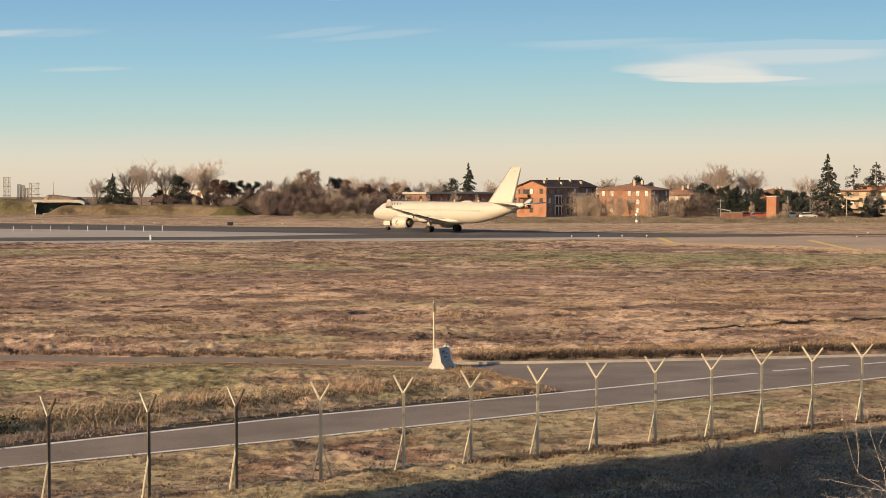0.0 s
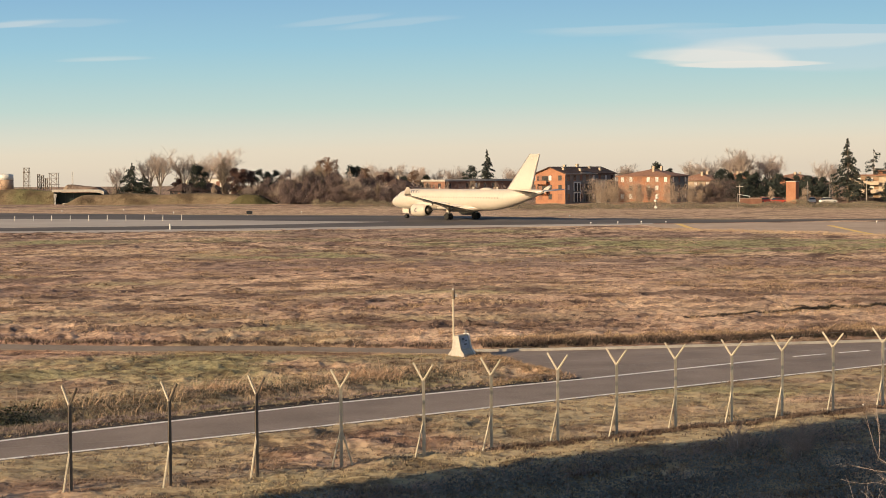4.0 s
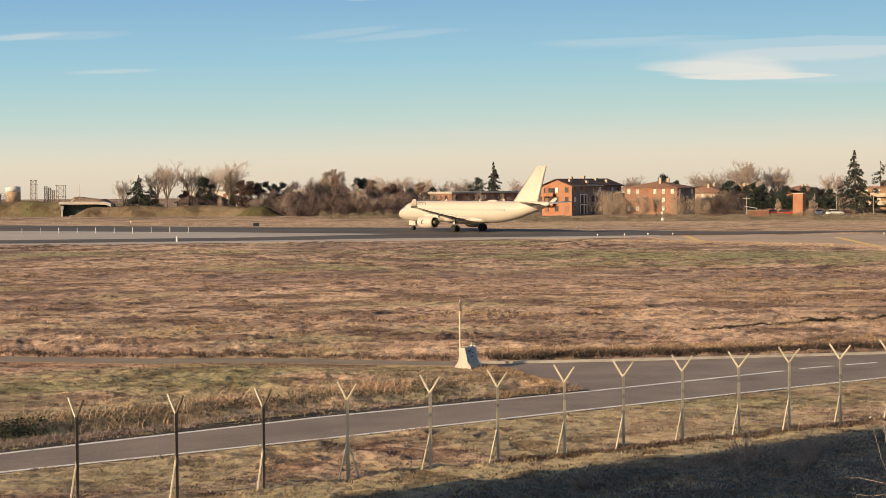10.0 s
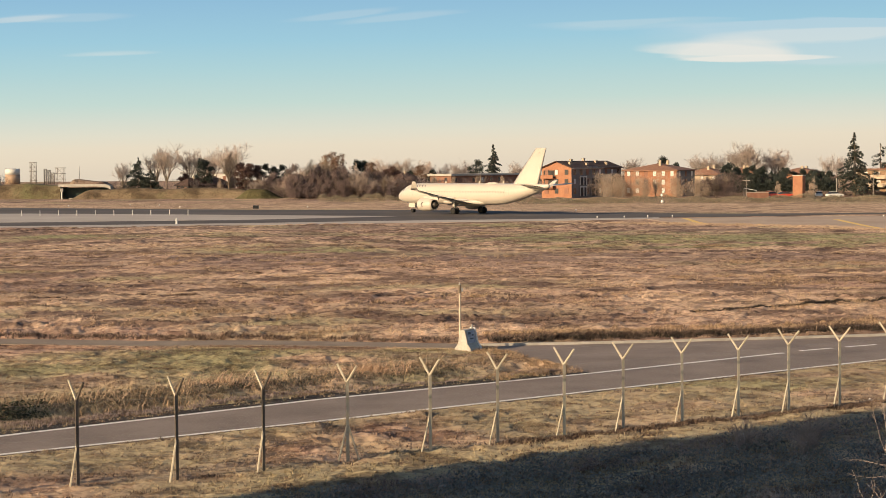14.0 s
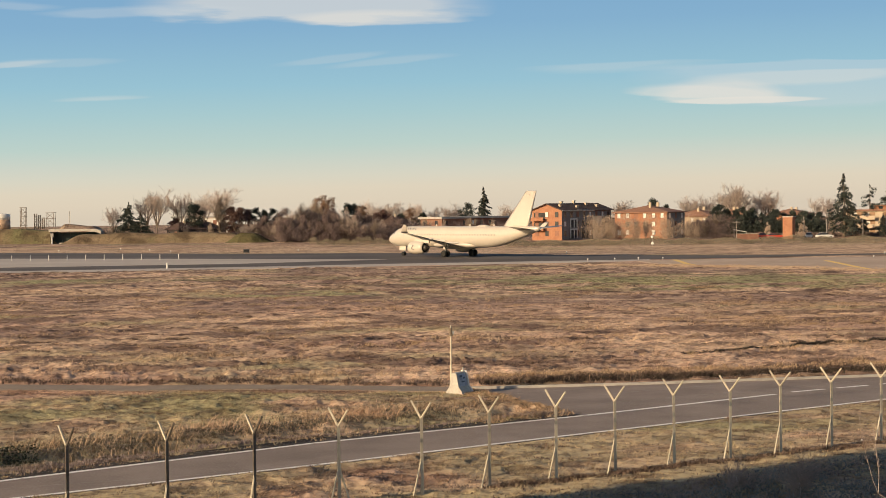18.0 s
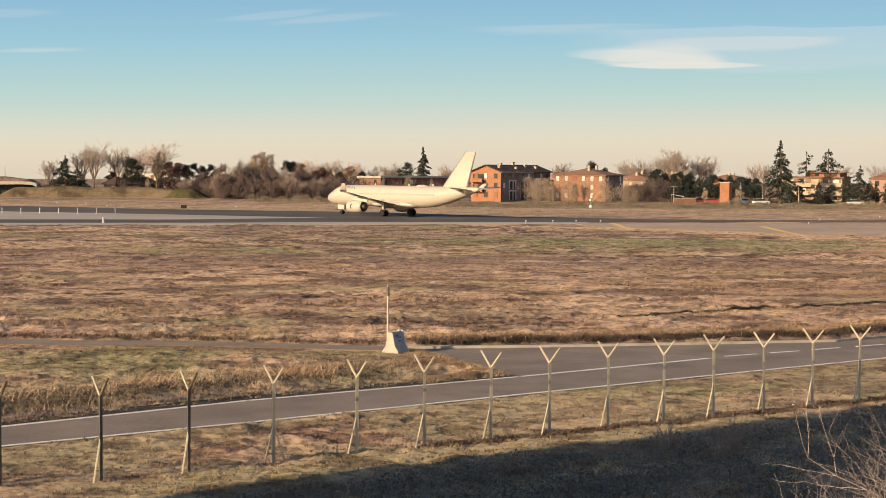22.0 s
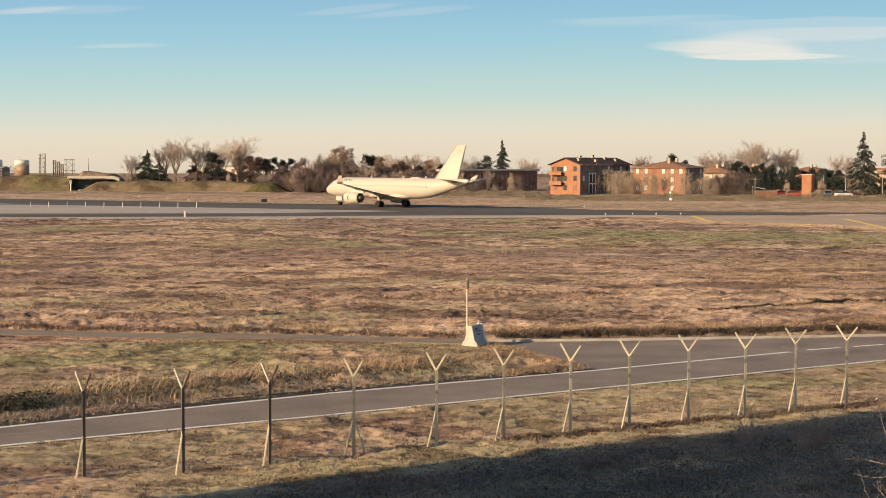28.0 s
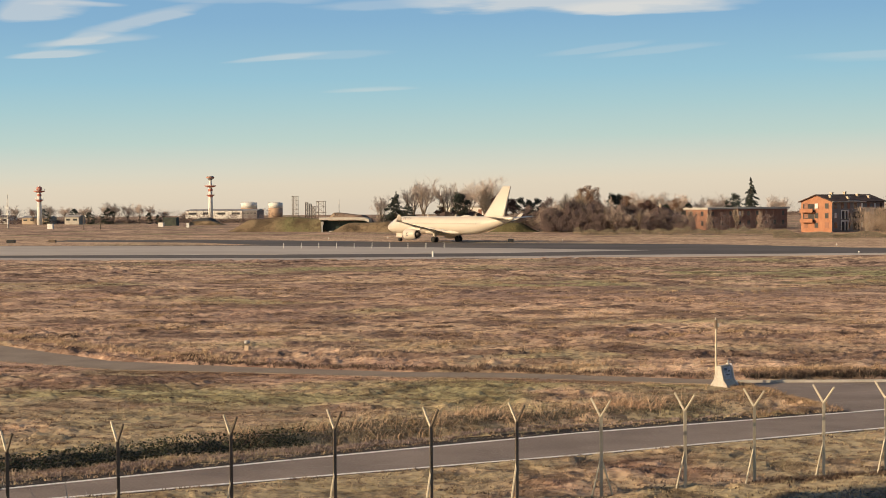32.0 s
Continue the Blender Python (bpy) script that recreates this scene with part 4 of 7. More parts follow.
def brush_proto(seed, label, mat, n, lean=0.35, dome=1.0):
    """A rounded mass of fine upright twigs, 10 m high."""
    rs = np.random.RandomState(seed)
    rnd = random.Random(seed)
    wood, fine = twig_tree(seed, 9.0, 0.9, levels=3, kids=(8, 4, 3), r=0.1, trunk=0.05)
    blobs = []
    for i in range(22):
        a, t = rnd.uniform(0, 6.28), rnd.uniform(0, 1)
        out = 3.0 * dome * math.sqrt(max(0.05, 1 - t * t * 0.9)) * rnd.uniform(0.2, 1.0)
        blobs.append((math.cos(a) * out, math.sin(a) * out, 0.8 + 8.0 * t, rnd.uniform(0.7, 1.4), rnd.uniform(0.9, 1.6)))
    b = np.array(blobs)[rs.choice(len(blobs), n)]
    d = rs.normal(size=(n, 3))
    d /= np.linalg.norm(d, axis=1)[:, None]
    c = b[:, :3] + d * rs.uniform(0.4, 1.05, n)[:, None] * np.stack([b[:, 3], b[:, 3], b[:, 4]], 1)
    u = np.stack([d[:, 0] * lean + rs.normal(0, lean, n), d[:, 1] * lean + rs.normal(0, lean, n), np.ones(n)], 1)
    u /= np.linalg.norm(u, axis=1)[:, None]
    v = np.cross(u, rs.normal(size=(n, 3)))
    v /= np.linalg.norm(v, axis=1)[:, None]
    ln = rs.uniform(0.25, 0.75, n)[:, None]
    w = rs.uniform(0.02, 0.045, n)[:, None]
    q = np.stack([c - v * w, c + v * w, c + u * ln + v * w * 0.4, c + u * ln - v * w * 0.4], 1).reshape(-1, 3)
    q[:, 2] = np.maximum(q[:, 2], 0.02) * 10.0 / q[:, 2].max()
    return tree_proto("thicket_tree", label, wood, arrays("crown", q, np.arange(4 * n).reshape(n, 4), mat), M_BARK)


def plant(protos, places, jitter, wide=(0.85, 1.15), grown=1.0):
    """Sets copies of the prototypes (10 m high) at (x, y, height)."""
    rnd = random.Random(jitter)
    for i, (x, y, h) in enumerate(places):
        p = protos[i % len(protos)]
        k = h / 10.0 * grown
        w = k * rnd.uniform(*wide)
        m = pose(x, y, 0, 0, 0, rnd.uniform(0, 360))
        if p.get("used"):
            ob = copy_thing(p, m)
        else:
            ob = p
            p.matrix_basis = m
            p["used"] = 1
        ob.scale = (w, w, k)


bare = [bare_proto(11, 0.85, "tall bare winter tree with fine grey-brown twigs", M_TWIG), bare_proto(12, 0.68, "slender bare winter tree with upright branches", M_TWIG, kids=(7, 6, 6, 5)),
        bare_proto(13, 0.8, "wide bare winter tree with a fan of twigs", M_TWIG)]
plant(bare, [(-97.9, 480, 9.6), (-91.1, 495, 13.9), (-87.2, 490, 14.9), (-82.3, 500, 13.0), (-74.4, 495, 13.9), (-78.4, 505, 12.7), (-67.5, 480, 14.3), (-27.0, 520, 10.8), (-24.3, 525, 10.2),
             (-20.8, 520, 10.1), (-17.8, 530, 9.7), (-14.6, 520, 9.4), (-12.1, 525, 9.6), (-7.4, 530, 9.0), (-3.3, 520, 9.7), (0.2, 525, 9.0), (14.6, 520, 9.4), (17.3, 530, 9.0)], 1, grown=1.12)
plant(bare, [(49.6, 520, 9.7), (51.3, 520, 9.0), (69.5, 510, 11.1), (71.6, 510, 9.7), (75.2, 515, 11.4), (79.7, 500, 13.7), (82.7, 500, 13.8), (79.4, 490, 12.6), (90.6, 505, 12.2), (92.4, 505, 12.0),
             (108.1, 510, 10.7), (87.7, 510, 9.7), (113.7, 520, 9.7), (148.4, 520, 10.2), (135.8, 515, 10.4)], 2, grown=1.12)
pale = [bare_proto(21, 0.6, "pale-barked bare tree lit by the sun", M_TWIG_PALE)]
plant(pale, [(-42.6, 456, 11.1), (-66.4, 470, 13.7), (-38.3, 458, 11.6), (61.1, 421, 5.7), (63.9, 422, 6.4), (-31, 446, 6.5), (-22, 444, 6.0)], 3)
plant([leafy_proto("rust_tree", 31, "tree holding rust-brown autumn leaves", M_LEAF_RUST, 4200, 0.11)], [(-38.2, 470, 12.7), (-36.1, 475, 12.1), (-36.8, 468, 10.5), (-27.2, 475, 9.9), (-14.0, 500, 9.0)], 4)
plant([leafy_proto("wine_tree", 41, "tree with dark wine-brown leaves", M_LEAF_WINE, 5200, 0.13)], [(-65.0, 480, 9.9), (-62.5, 478, 9.6), (-60.6, 480, 9.1), (-20.2, 470, 8.5), (-22.5, 468, 7.7), (-83.7, 500, 6.8)], 5)
ever = [leafy_proto("evergreen_tree", 51, "dark evergreen tree with a dense crown", M_LEAF_DARK, 6000, 0.12, 0.95, 0.04), leafy_proto("evergreen_tree", 52, "dark evergreen tree with an uneven crown", M_LEAF_DARK, 6000, 0.12, 1.15, 0.04)]
plant(ever, [(-76.4, 490, 11.3), (-58.0, 485, 9.6), (-55.6, 485, 9.0), (-53.7, 490, 9.3), (-31.0, 480, 10.6), (-29.2, 482, 10.3), (-16.6, 480, 7.4), (69.2, 450, 8.9),
             (70.8, 448, 7.8), (74.8, 448, 8.1), (77.4, 450, 7.0), (85.1, 455, 7.3), (86.8, 452, 6.5), (92.7, 455, 6.8), (94.0, 452, 6.5), (55.5, 455, 9.0), (-11.1, 520, 7.6), (2.8, 520, 10.4), (57.7, 500, 11.0),
             (109.6, 426, 4.9), (101.7, 426, 4.7), (68, 446, 8.4), (72.8, 447, 7.6), (77, 446, 7.8), (75.4, 444, 7.0), (83.4, 450, 7.4), (89, 452, 7.2), (91, 450, 6.8), (95.4, 449, 6.6), (81.4, 455, 6.4)], 6)
THICKET = "dense grey-brown leafless thicket of thin stems"
bush = [brush_proto(61, THICKET, M_BRUSH, 7000), bare_proto(62, 0.95, THICKET, M_TWIG, r=0.1, trunk=0.06, kids=(11, 7, 6, 4), thin=0.03), brush_proto(63, THICKET, M_BRUSH, 7000, 0.5, 1.2)]
plant(bush, [(-46.1, 455, 9.6), (-43.4, 458, 10.0), (-40.0, 455, 9.6), (-33.6, 450, 9.2), (-30.7, 452, 9.6), (-27.6, 450, 8.7), (-24.6, 450, 7.5), (-51.3, 463, 6.0), (-55.0, 464, 5.7), (-48.5, 462, 5.8),
             (-21.6, 450, 6.5), (-18.3, 450, 5.8), (-15.0, 455, 6.2), (-48.1, 460, 7.7), (-37.4, 460, 8.5), (-35, 447, 7.5), (-29, 446, 7.8), (-42, 449, 7.6), (-46, 448, 6.6), (-12, 458, 6.0), (-38, 447, 6.8), (-33, 446, 7.2), (-26, 447, 6.5), (-50, 462, 7.0), (-53, 466, 7.4), (-57, 464, 6.2), (-23, 455, 7.6), (-17, 458, 6.8), (-45, 462, 9.0), (-35, 464, 9.2), (-40, 466, 9.5)], 7, (0.95, 1.3))
shrub = [brush_proto(71, "sunlit pale leafless bush", M_BRUSH_PALE, 3200, 0.25, 0.8), bare_proto(72, 0.55, "sunlit pale leafless bush", M_TWIG_PALE, r=0.1, trunk=0.05, kids=(10, 6, 5, 4), thin=0.025, up=0.9)]
plant(shrub, [(37.7, 425, 5.0), (47.0, 426, 5.4), (59.4, 423, 5.0), (61.8, 423, 5.3), (85.9, 424, 4.7), (94.7, 430, 4.9),
              (77.2, 424, 4.3), (-75.8, 470, 5.4), (-69.5, 475, 6.1), (-65.9, 472, 6.5), (100, 428, 4.5), (-98, 476, 4.0), (-4, 452, 6.0), (3, 455, 6.4), (9, 452, 5.8), (-9, 455, 6.2)], 8, (0.8, 1.2))
plant([conifer_proto("spruce_tree", 81, "pointed dark green spruce standing above the roofs", 3.6, 22, 0.22, 0.3, 0.16)], [(7.5, 500, 14.7)], 9, (1, 1))
plant([conifer_proto("cedar_tree", 82, "tall dark cedar with drooping tiers of branches", 4.6, 16, 0.27, 0.5, 0.16, 0.9, 2.0, 10, bent=0.35)], [(96.6, 425, 16.0)], 10, (1.0, 1.0))
plant([conifer_proto("cedar_tree", 83, "broad ragged dark green cedar beside a cottage", 7.0, 13, 0.05, 0.4, 0.19, 0.75, 2.2, 10)], [(-91.6, 470, 11.2), (-87.9, 468, 8.2)], 14, (0.85, 0.9))
plant([conifer_proto("pine_tree", 91, "tall dark cedar with flat uneven tiers of needles", 5.6, 9, 0.02, 0.45, 0.17, 0.75, 4.0, 8), conifer_proto("pine_tree", 92, "tall thin conifer with a broken open crown", 4.6, 7, 0.0, 0.6, 0.14, 0.4, 4.6, 6)], [(112.4, 440, 14.2), (106.6, 440, 13.4)], 11, (0.85, 1.0))
plant([conifer_proto("pine_tree", 93, "dark bushy pine before the balcony house", 4.0, 11, 0.08, 0.5, 0.18, 0.6, 1.8, 9)], [(115.6, 421, 9.8), (113.4, 424, 7.2), (106.0, 424, 6.0), (122.6, 420, 7.4), (118.6, 423, 6.6), (120.4, 424, 5.6)], 16, (0.95, 1.2))


def scrub_band(name, line, depth, top, n, size, material, label, seed):
    """A run of low shrubs as one stretch of stuff, with an uneven top."""
    rs = np.random.RandomState(seed)
    (ax, ay), (bx, by) = line
    t = rs.uniform(0, 1, n)
    hgt = top * (0.72 + 0.28 * np.sin(t * 61 + 1.3 * np.sin(t * 23)) * np.sin(t * 37))
    c = np.stack([ax + (bx - ax) * t + rs.uniform(-0.3, 0.3, n), ay + (by - ay) * t + rs.uniform(-0.5, 0.5, n) * depth, rs.uniform(0, 1, n) ** 0.7 * hgt], 1)
    u, v = rs.normal(size=(n, 3)), rs.normal(size=(n, 3))
    u /= np.linalg.norm(u, axis=1)[:, None]
    v /= np.linalg.norm(v, axis=1)[:, None]
    s = (size * rs.uniform(0.5, 1.4, n))[:, None]
    q = np.stack([c - u * s, c - v * s * 0.6, c + u * s, c + v * s * 0.6], 1).reshape(-1, 3)
    q[:, 2] = np.maximum(q[:, 2], 0.0)
    return tagged(new(name, arrays(name, q, np.arange(4 * n).reshape(n, 4), material)), label, "hedge", kind="stuff")


def twig_band(name, line, depth, top, n, material, label, seed, thin=0.018, gaps=0.0):
    """A run of leafless thicket: many fine upright stems and twigs with an uneven top."""
    rs = np.random.RandomState(seed)
    (ax, ay), (bx, by) = line
    k = int(abs(bx - ax) * 1.4)
    pt, py, ph = rs.uniform(0, 1, k), rs.uniform(-0.5, 0.5, k) * depth, top * rs.uniform(0.5, 1.05, k) ** (1 + gaps)
    i = rs.choice(k, n)
    u = rs.uniform(0, 1, n) ** 0.75
    z = u * ph[i]
    out = (0.25 + 0.9 * np.sin(np.pi * np.clip(0.1 + 0.8 * u, 0, 1))) * ph[i] * 0.2
    c = np.stack([ax + (bx - ax) * pt[i] + rs.normal(0, 1, n) * out, ay + (by - ay) * pt[i] + py[i] + rs.normal(0, 1, n) * out, z], 1)
    d = np.stack([rs.normal(0, 0.55, n), rs.normal(0, 0.55, n), rs.uniform(0.4, 1.1, n)], 1)
    ln = rs.uniform(0.25, 0.9, n)[:, None] * np.minimum(1.0, ph[i] / 4)[:, None]
    w = np.stack([np.cos(rs.uniform(0, 6.28, n)), np.sin(rs.uniform(0, 6.28, n)), np.zeros(n)], 1) * (thin * rs.uniform(0.5, 1.2, n))[:, None]
    q = np.stack([c - w, c + w, c + d * ln + w * 0.3, c + d * ln - w * 0.3], 1).reshape(-1, 3)
    return tagged(new(name, arrays(name, q, np.arange(4 * n).reshape(n, 4), material)), label, "thicket", kind="stuff")


twig_band("pale_thicket", ((33, 424), (60, 420)), 4.0, 6.0, 30000, M_BRUSH_PALE, "wispy tan leafless thicket before the brick houses", 1, gaps=0.4)
twig_band("pale_thicket", ((58, 423), (70, 424)), 4.0, 6.2, 14000, M_BRUSH, "grey-brown leafless thicket before the cream house", 2, gaps=0.4)
twig_band("thicket", ((-22, 444), (26, 440)), 6.0, 4.8, 16000, M_BRUSH, "grey-brown leafless thicket before the long building", 3, gaps=0.8)
twig_band("thicket", ((-47, 446), (-20, 444)), 5.0, 4.6, 15000, M_BRUSH, "grey-brown leafless thicket at the wood's edge", 4, gaps=0.6)
twig_band("thicket", ((-102, 482), (-50, 472)), 6.0, 5.2, 16000, M_BRUSH, "grey-brown leafless thicket behind the grass bank", 5, gaps=0.8)
scrub_band("hedge", ((10, 368), (125, 364)), 3.0, 2.0, 60000, 0.085, M_HEDGE, "low grey-green unkempt hedge along the airfield edge", 1)
scrub_band("hedge", ((-36, 408), (14, 404)), 4.0, 2.1, 24000, 0.09, M_HEDGE, "low grey-green shrubs before the thicket", 2)
scrub_band("undergrowth", ((-48, 452), (-8, 452)), 8.0, 3.4, 26000, 0.18, M_SCRUB, "dark leafless undergrowth at the foot of the trees", 3)
scrub_band("undergrowth", ((-100, 478), (-58, 470)), 6.0, 2.4, 14000, 0.18, M_SCRUB, "dark undergrowth behind the grass bank", 4)
scrub_band("undergrowth", ((64, 440), (112, 436)), 8.0, 1.5, 14000, 0.2, M_SCRUB, "dark undergrowth round the parked cars", 5)
scrub_band("evergreen_hedge", ((65, 444), (96, 444)), 7.0, 6.2, 26000, 0.22, M_LEAF_DARK, "tall dark evergreen screen behind the car park", 15)
scrub_band("far_woods", ((-345, 690), (-190, 690)), 40.0, 2.2, 16000, 0.3, M_SCRUB, "hazy line of far woods", 6)
twig_band("far_woods", ((-345, 686), (-186, 686)), 26.0, 5.6, 26000, M_BRUSH, "hazy line of leafless far woods", 8, 0.045, 0.8)
scrub_band("far_woods", ((-100, 900), (240, 900)), 60.0, 2.6, 20000, 0.4, M_SCRUB, "hazy line of far woods", 7)
twig_band("far_woods", ((-100, 880), (240, 880)), 40.0, 5.6, 30000, M_BRUSH, "hazy line of leafless far woods", 9, 0.06, 0.8)
plant([bare[0], bare[2]], [(-275, 663, 8.6), (-268, 663, 8.2), (-258, 663, 7.8), (-251, 665, 8.8), (-246.5, 661, 9.4), (-241, 663, 9.0), (-236, 663, 8.8), (-282, 663, 8.0), (-232, 665, 8.0), (-290, 663, 8.5), (-263, 668, 7.0), (-227, 668, 6.5), (-298, 665, 8.2), (-220, 672, 5.5)], 12, (1.0, 1.5))
plant(ever, [(-263, 660, 6.6), (-248, 660, 6.8), (-231, 660, 4.6), (-276, 660, 6.6), (-226, 657, 3.8), (-255, 657, 5.0)], 13, (1.1, 1.5))


# ---- buildings beyond the airfield ----
FRAME = Geo().box(-0.58, -0.05, -0.72, 0.58, 0.04, 0.72).mesh("window", M_BRICK_DARK)
BLIND = Geo().box(-0.42, -0.08, -0.62, 0.42, -0.02, 0.62).mesh("pane", M_WHITE)
PANE = Geo().box(-0.5, -0.07, -0.62, 0.5, -0.02, 0.62).mesh("pane", M_GLASS)
SHUT = Geo().box(-0.5, -0.08, -0.62, 0.5, -0.02, 0.62).mesh("pane", M_BRICK_DARK)


def house(name, x, y, psi, w_side, w_front, eave, ridge, wall, roof, label, floors, n_side, n_front, kind="gable", balconies=False, trim=M_WHITE, chimneys=2, seed=0, shut=0.7, side=None):
    """A house with its near corner at x, y. The sunny front runs off to the left, the shaded side to the right. psi: how far the front turns to the left."""
    rnd = random.Random(seed)
    h = thing(name, pose(x, y, 0, 0, 0, 90 - psi), label, "house", "houses beyond the airfield")
    part("wall", Geo().box(0, 0, -0.3, w_side, w_front, eave), wall, h)
    # thin panel over the brick, greyed to carry the side's shade
    if side:
        part("side_wall", Geo().box(0.02, -0.03, 0, w_side, 0.0, eave - 0.24), side, h, "grey side wall with its shade in the colour")
    o = 0.55
    g = Geo()
    if kind == "gable":
        for d in (-1, 1):
            y0, y1 = (-o, w_front / 2) if d < 0 else (w_front + o, w_front / 2)
            low = eave - o * (ridge - eave) / (w_front / 2)
            p = [(x, y, z + dz) for dz in (0.0, 0.22) for x, y, z in ((-o, y0, low), (w_side + o, y0, low), (w_side + o, y1, ridge), (-o, y1, ridge))]
            g.add(p, [(3, 2, 1, 0), (4, 5, 6, 7), (0, 1, 5, 4), (1, 2, 6, 5), (2, 3, 7, 6), (3, 0, 4, 7)])
    elif kind == "flat":
        g.box(-o, -o, eave, w_side + o, w_front + o, ridge)
    else:
        rx = min(w_side, w_front) * 0.45
        a = [(-o, -o, eave), (w_side + o, -o, eave), (w_side + o, w_front + o, eave), (-o, w_front + o, eave)]
        b = [(-o + rx, w_front / 2, ridge), (w_side + o - rx, w_front / 2, ridge)]
        low = [(p[0], p[1], eave - 0.22) for p in a]
        g.add(a + b + low, [(0, 1, 5, 4), (2, 3, 4, 5), (1, 2, 5), (3, 0, 4), (6, 7, 1, 0), (7, 8, 2, 1), (8, 9, 3, 2), (9, 6, 0, 3), (9, 8, 7, 6)])
    rf = part("roof", g, roof, h)
    if kind == "gable":
        part("gable_wall", Geo().add([(-0.02, 0, eave), (-0.02, w_front, eave), (-0.02, w_front / 2, ridge - 0.04), (0.2, 0, eave), (0.2, w_front, eave), (0.2, w_front / 2, ridge - 0.04)],
                                     [(0, 2, 1), (3, 4, 5), (0, 3, 5, 2), (1, 2, 5, 4)]), wall, h)
    for i in range(chimneys):
        cx = w_side * (i + 0.6) / (chimneys + 0.4)
        cz = eave + (ridge - eave) * 0.4
        c = part("chimney", Geo().box(cx - 0.3, w_front * 0.38, cz, cx + 0.3, w_front * 0.38 + 0.6, ridge + rnd.uniform(0.3, 0.8)), M_PLASTER, rf)
    step = (eave - 0.4) / floors
    for fl in range(floors):
        z = 0.4 + step * (fl + 0.55)
        for n, w, along in ((n_side, w_side, True), (n_front, w_front, False)):
            for i in range(n):
                p = w * (i + 0.5) / n
                m = pose(p, 0, z) if along else pose(0, p, z, 0, 0, -90)
                win = part("window", FRAME, None, h, at=m)
                part("pane", PANE if rnd.random() < shut else (SHUT if rnd.random() < 0.45 else BLIND), None, win)
        if balconies and fl:
            for n, w, along in ((max(1, n_side // 2), w_side, True), (max(1, n_front // 2), w_front, False)):
                for i in range(n):
                    p = w * (i + 0.5) / n
                    m = pose(p, 0, 0.4 + step * fl) if along else pose(0, p, 0.4 + step * fl, 0, 0, -90)
                    bal = part("balcony", Geo().box(-1.6, -1.3, -0.08, 1.6, 0.1, 0.08).box(-1.6, -1.3, 0.08, 1.6, -1.22, 1.0).box(-1.6, -1.3, 0.08, -1.52, 0, 1.0).box(1.52, -1.3, 0.08, 1.6, 0, 1.0), trim, h, at=m)
    return h


flats = house("apartment_house", 26.2, 430, 38, 23.0, 9.2, 7.6, 9.2, M_BRICK, M_ROOF_DARK, "three-storey brick apartment house with a dark tiled roof", 3, 8, 3, trim=M_CONC, chimneys=0, seed=1, side=M_GREYWALL, shut=0.45)
for x, y, z in ((2.5, 2.2, 9.1), (6.2, 4.4, 9.8), (9.0, 1.4, 8.8), (12.2, 4.6, 10.0), (15.8, 3.2, 9.4), (18.8, 1.8, 9.0)):
    c = part("chimney", Geo().box(x - 0.35, y - 0.3, 7.7, x + 0.35, y + 0.3, z), M_PLASTER, flats, "pale rendered chimney")
    part("chimney_cap", Geo().box(x - 0.45, y - 0.4, z, x + 0.45, y + 0.4, z + 0.12), M_CONC, c)
part("gutter", Geo().box(-0.6, -0.66, 7.42, 14.0, -0.55, 7.62), M_CONC, flats, "pale gutter board")
part("roof_light", Geo().box(7.0, -0.3, 7.72, 11.5, 1.2, 7.86), M_ROOF_GREY, flats, "grey roof panel")
# glazed loggias on the shaded side, each with white framing
for x0, x1, z0, z1 in ((3.6, 6.8, 0.4, 2.9), (3.6, 6.8, 3.2, 5.5), (8.6, 12.4, 3.2, 5.3), (8.6, 12.4, 0.4, 2.6), (19.0, 22.0, 3.3, 5.0)):
    lo = part("loggia", Geo().box(x0, -0.1, z0, x1, -0.03, z1), M_DARK_MATTE, flats, "dark glazed loggia")
    fr = Geo().box(x0, -0.2, z1 - 0.3, x1, -0.1, z1)
    for x in (x0, (x0 + x1) / 2, x1 - 0.32):
        fr.box(x, -0.2, z0, x + 0.32, -0.1, z1 - 0.3)
    part("frame", fr, M_WHITE if x0 < 8 else M_GREYWALL, lo)
part("balcony_parapet", Geo().box(8.4, -1.2, 2.75, 12.8, -0.03, 3.3), M_GREYWALL, flats)
for z in (2.5, 5.0):
    # flat panel; the dark of a recess is only its colour
    part("front_recess", Geo().box(-0.06, 5.2, z + 0.1, 0.0, 8.6, z + 2.0), M_DARK_MATTE, flats, "flat dark panel with recess shade in its colour")
    part("front_balcony", Geo().box(-1.2, 5.0, z - 0.1, 0.0, 8.8, z + 0.06).box(-1.2, 5.0, z + 0.06, -1.1, 8.8, z + 0.85), M_BRICK, flats)
part("stair_bay", Geo().box(14.2, -1.6, 0, 16.2, -0.03, 6.0), M_CONC, flats, "pale projecting stair bay")
part("lean_roof", Geo().box(17.0, -1.6, 5.2, 23.2, -0.03, 5.4), M_ROOF_DARK, flats)
block = house("apartment_house", 53.5, 436, 30, 12.0, 14.6, 6.9, 8.6, M_BRICK, M_ROOF, "orange brick apartment house with a hipped tiled roof", 3, 3, 6, kind="hip", chimneys=2, seed=2, side=M_GREYWALL, shut=0.3)
house("dwelling", 67.0, 452, 34, 8.0, 10.5, 5.6, 7.4, M_PLASTER, M_ROOF, "cream house with a red tiled roof behind bushes", 2, 2, 3, kind="hip", seed=3)
house("dwelling", 95.5, 470, 30, 9.0, 10.0, 5.8, 7.2, M_BRICK, M_ROOF, "brick house with a red roof half hidden by trees", 2, 2, 3, kind="hip", seed=4)
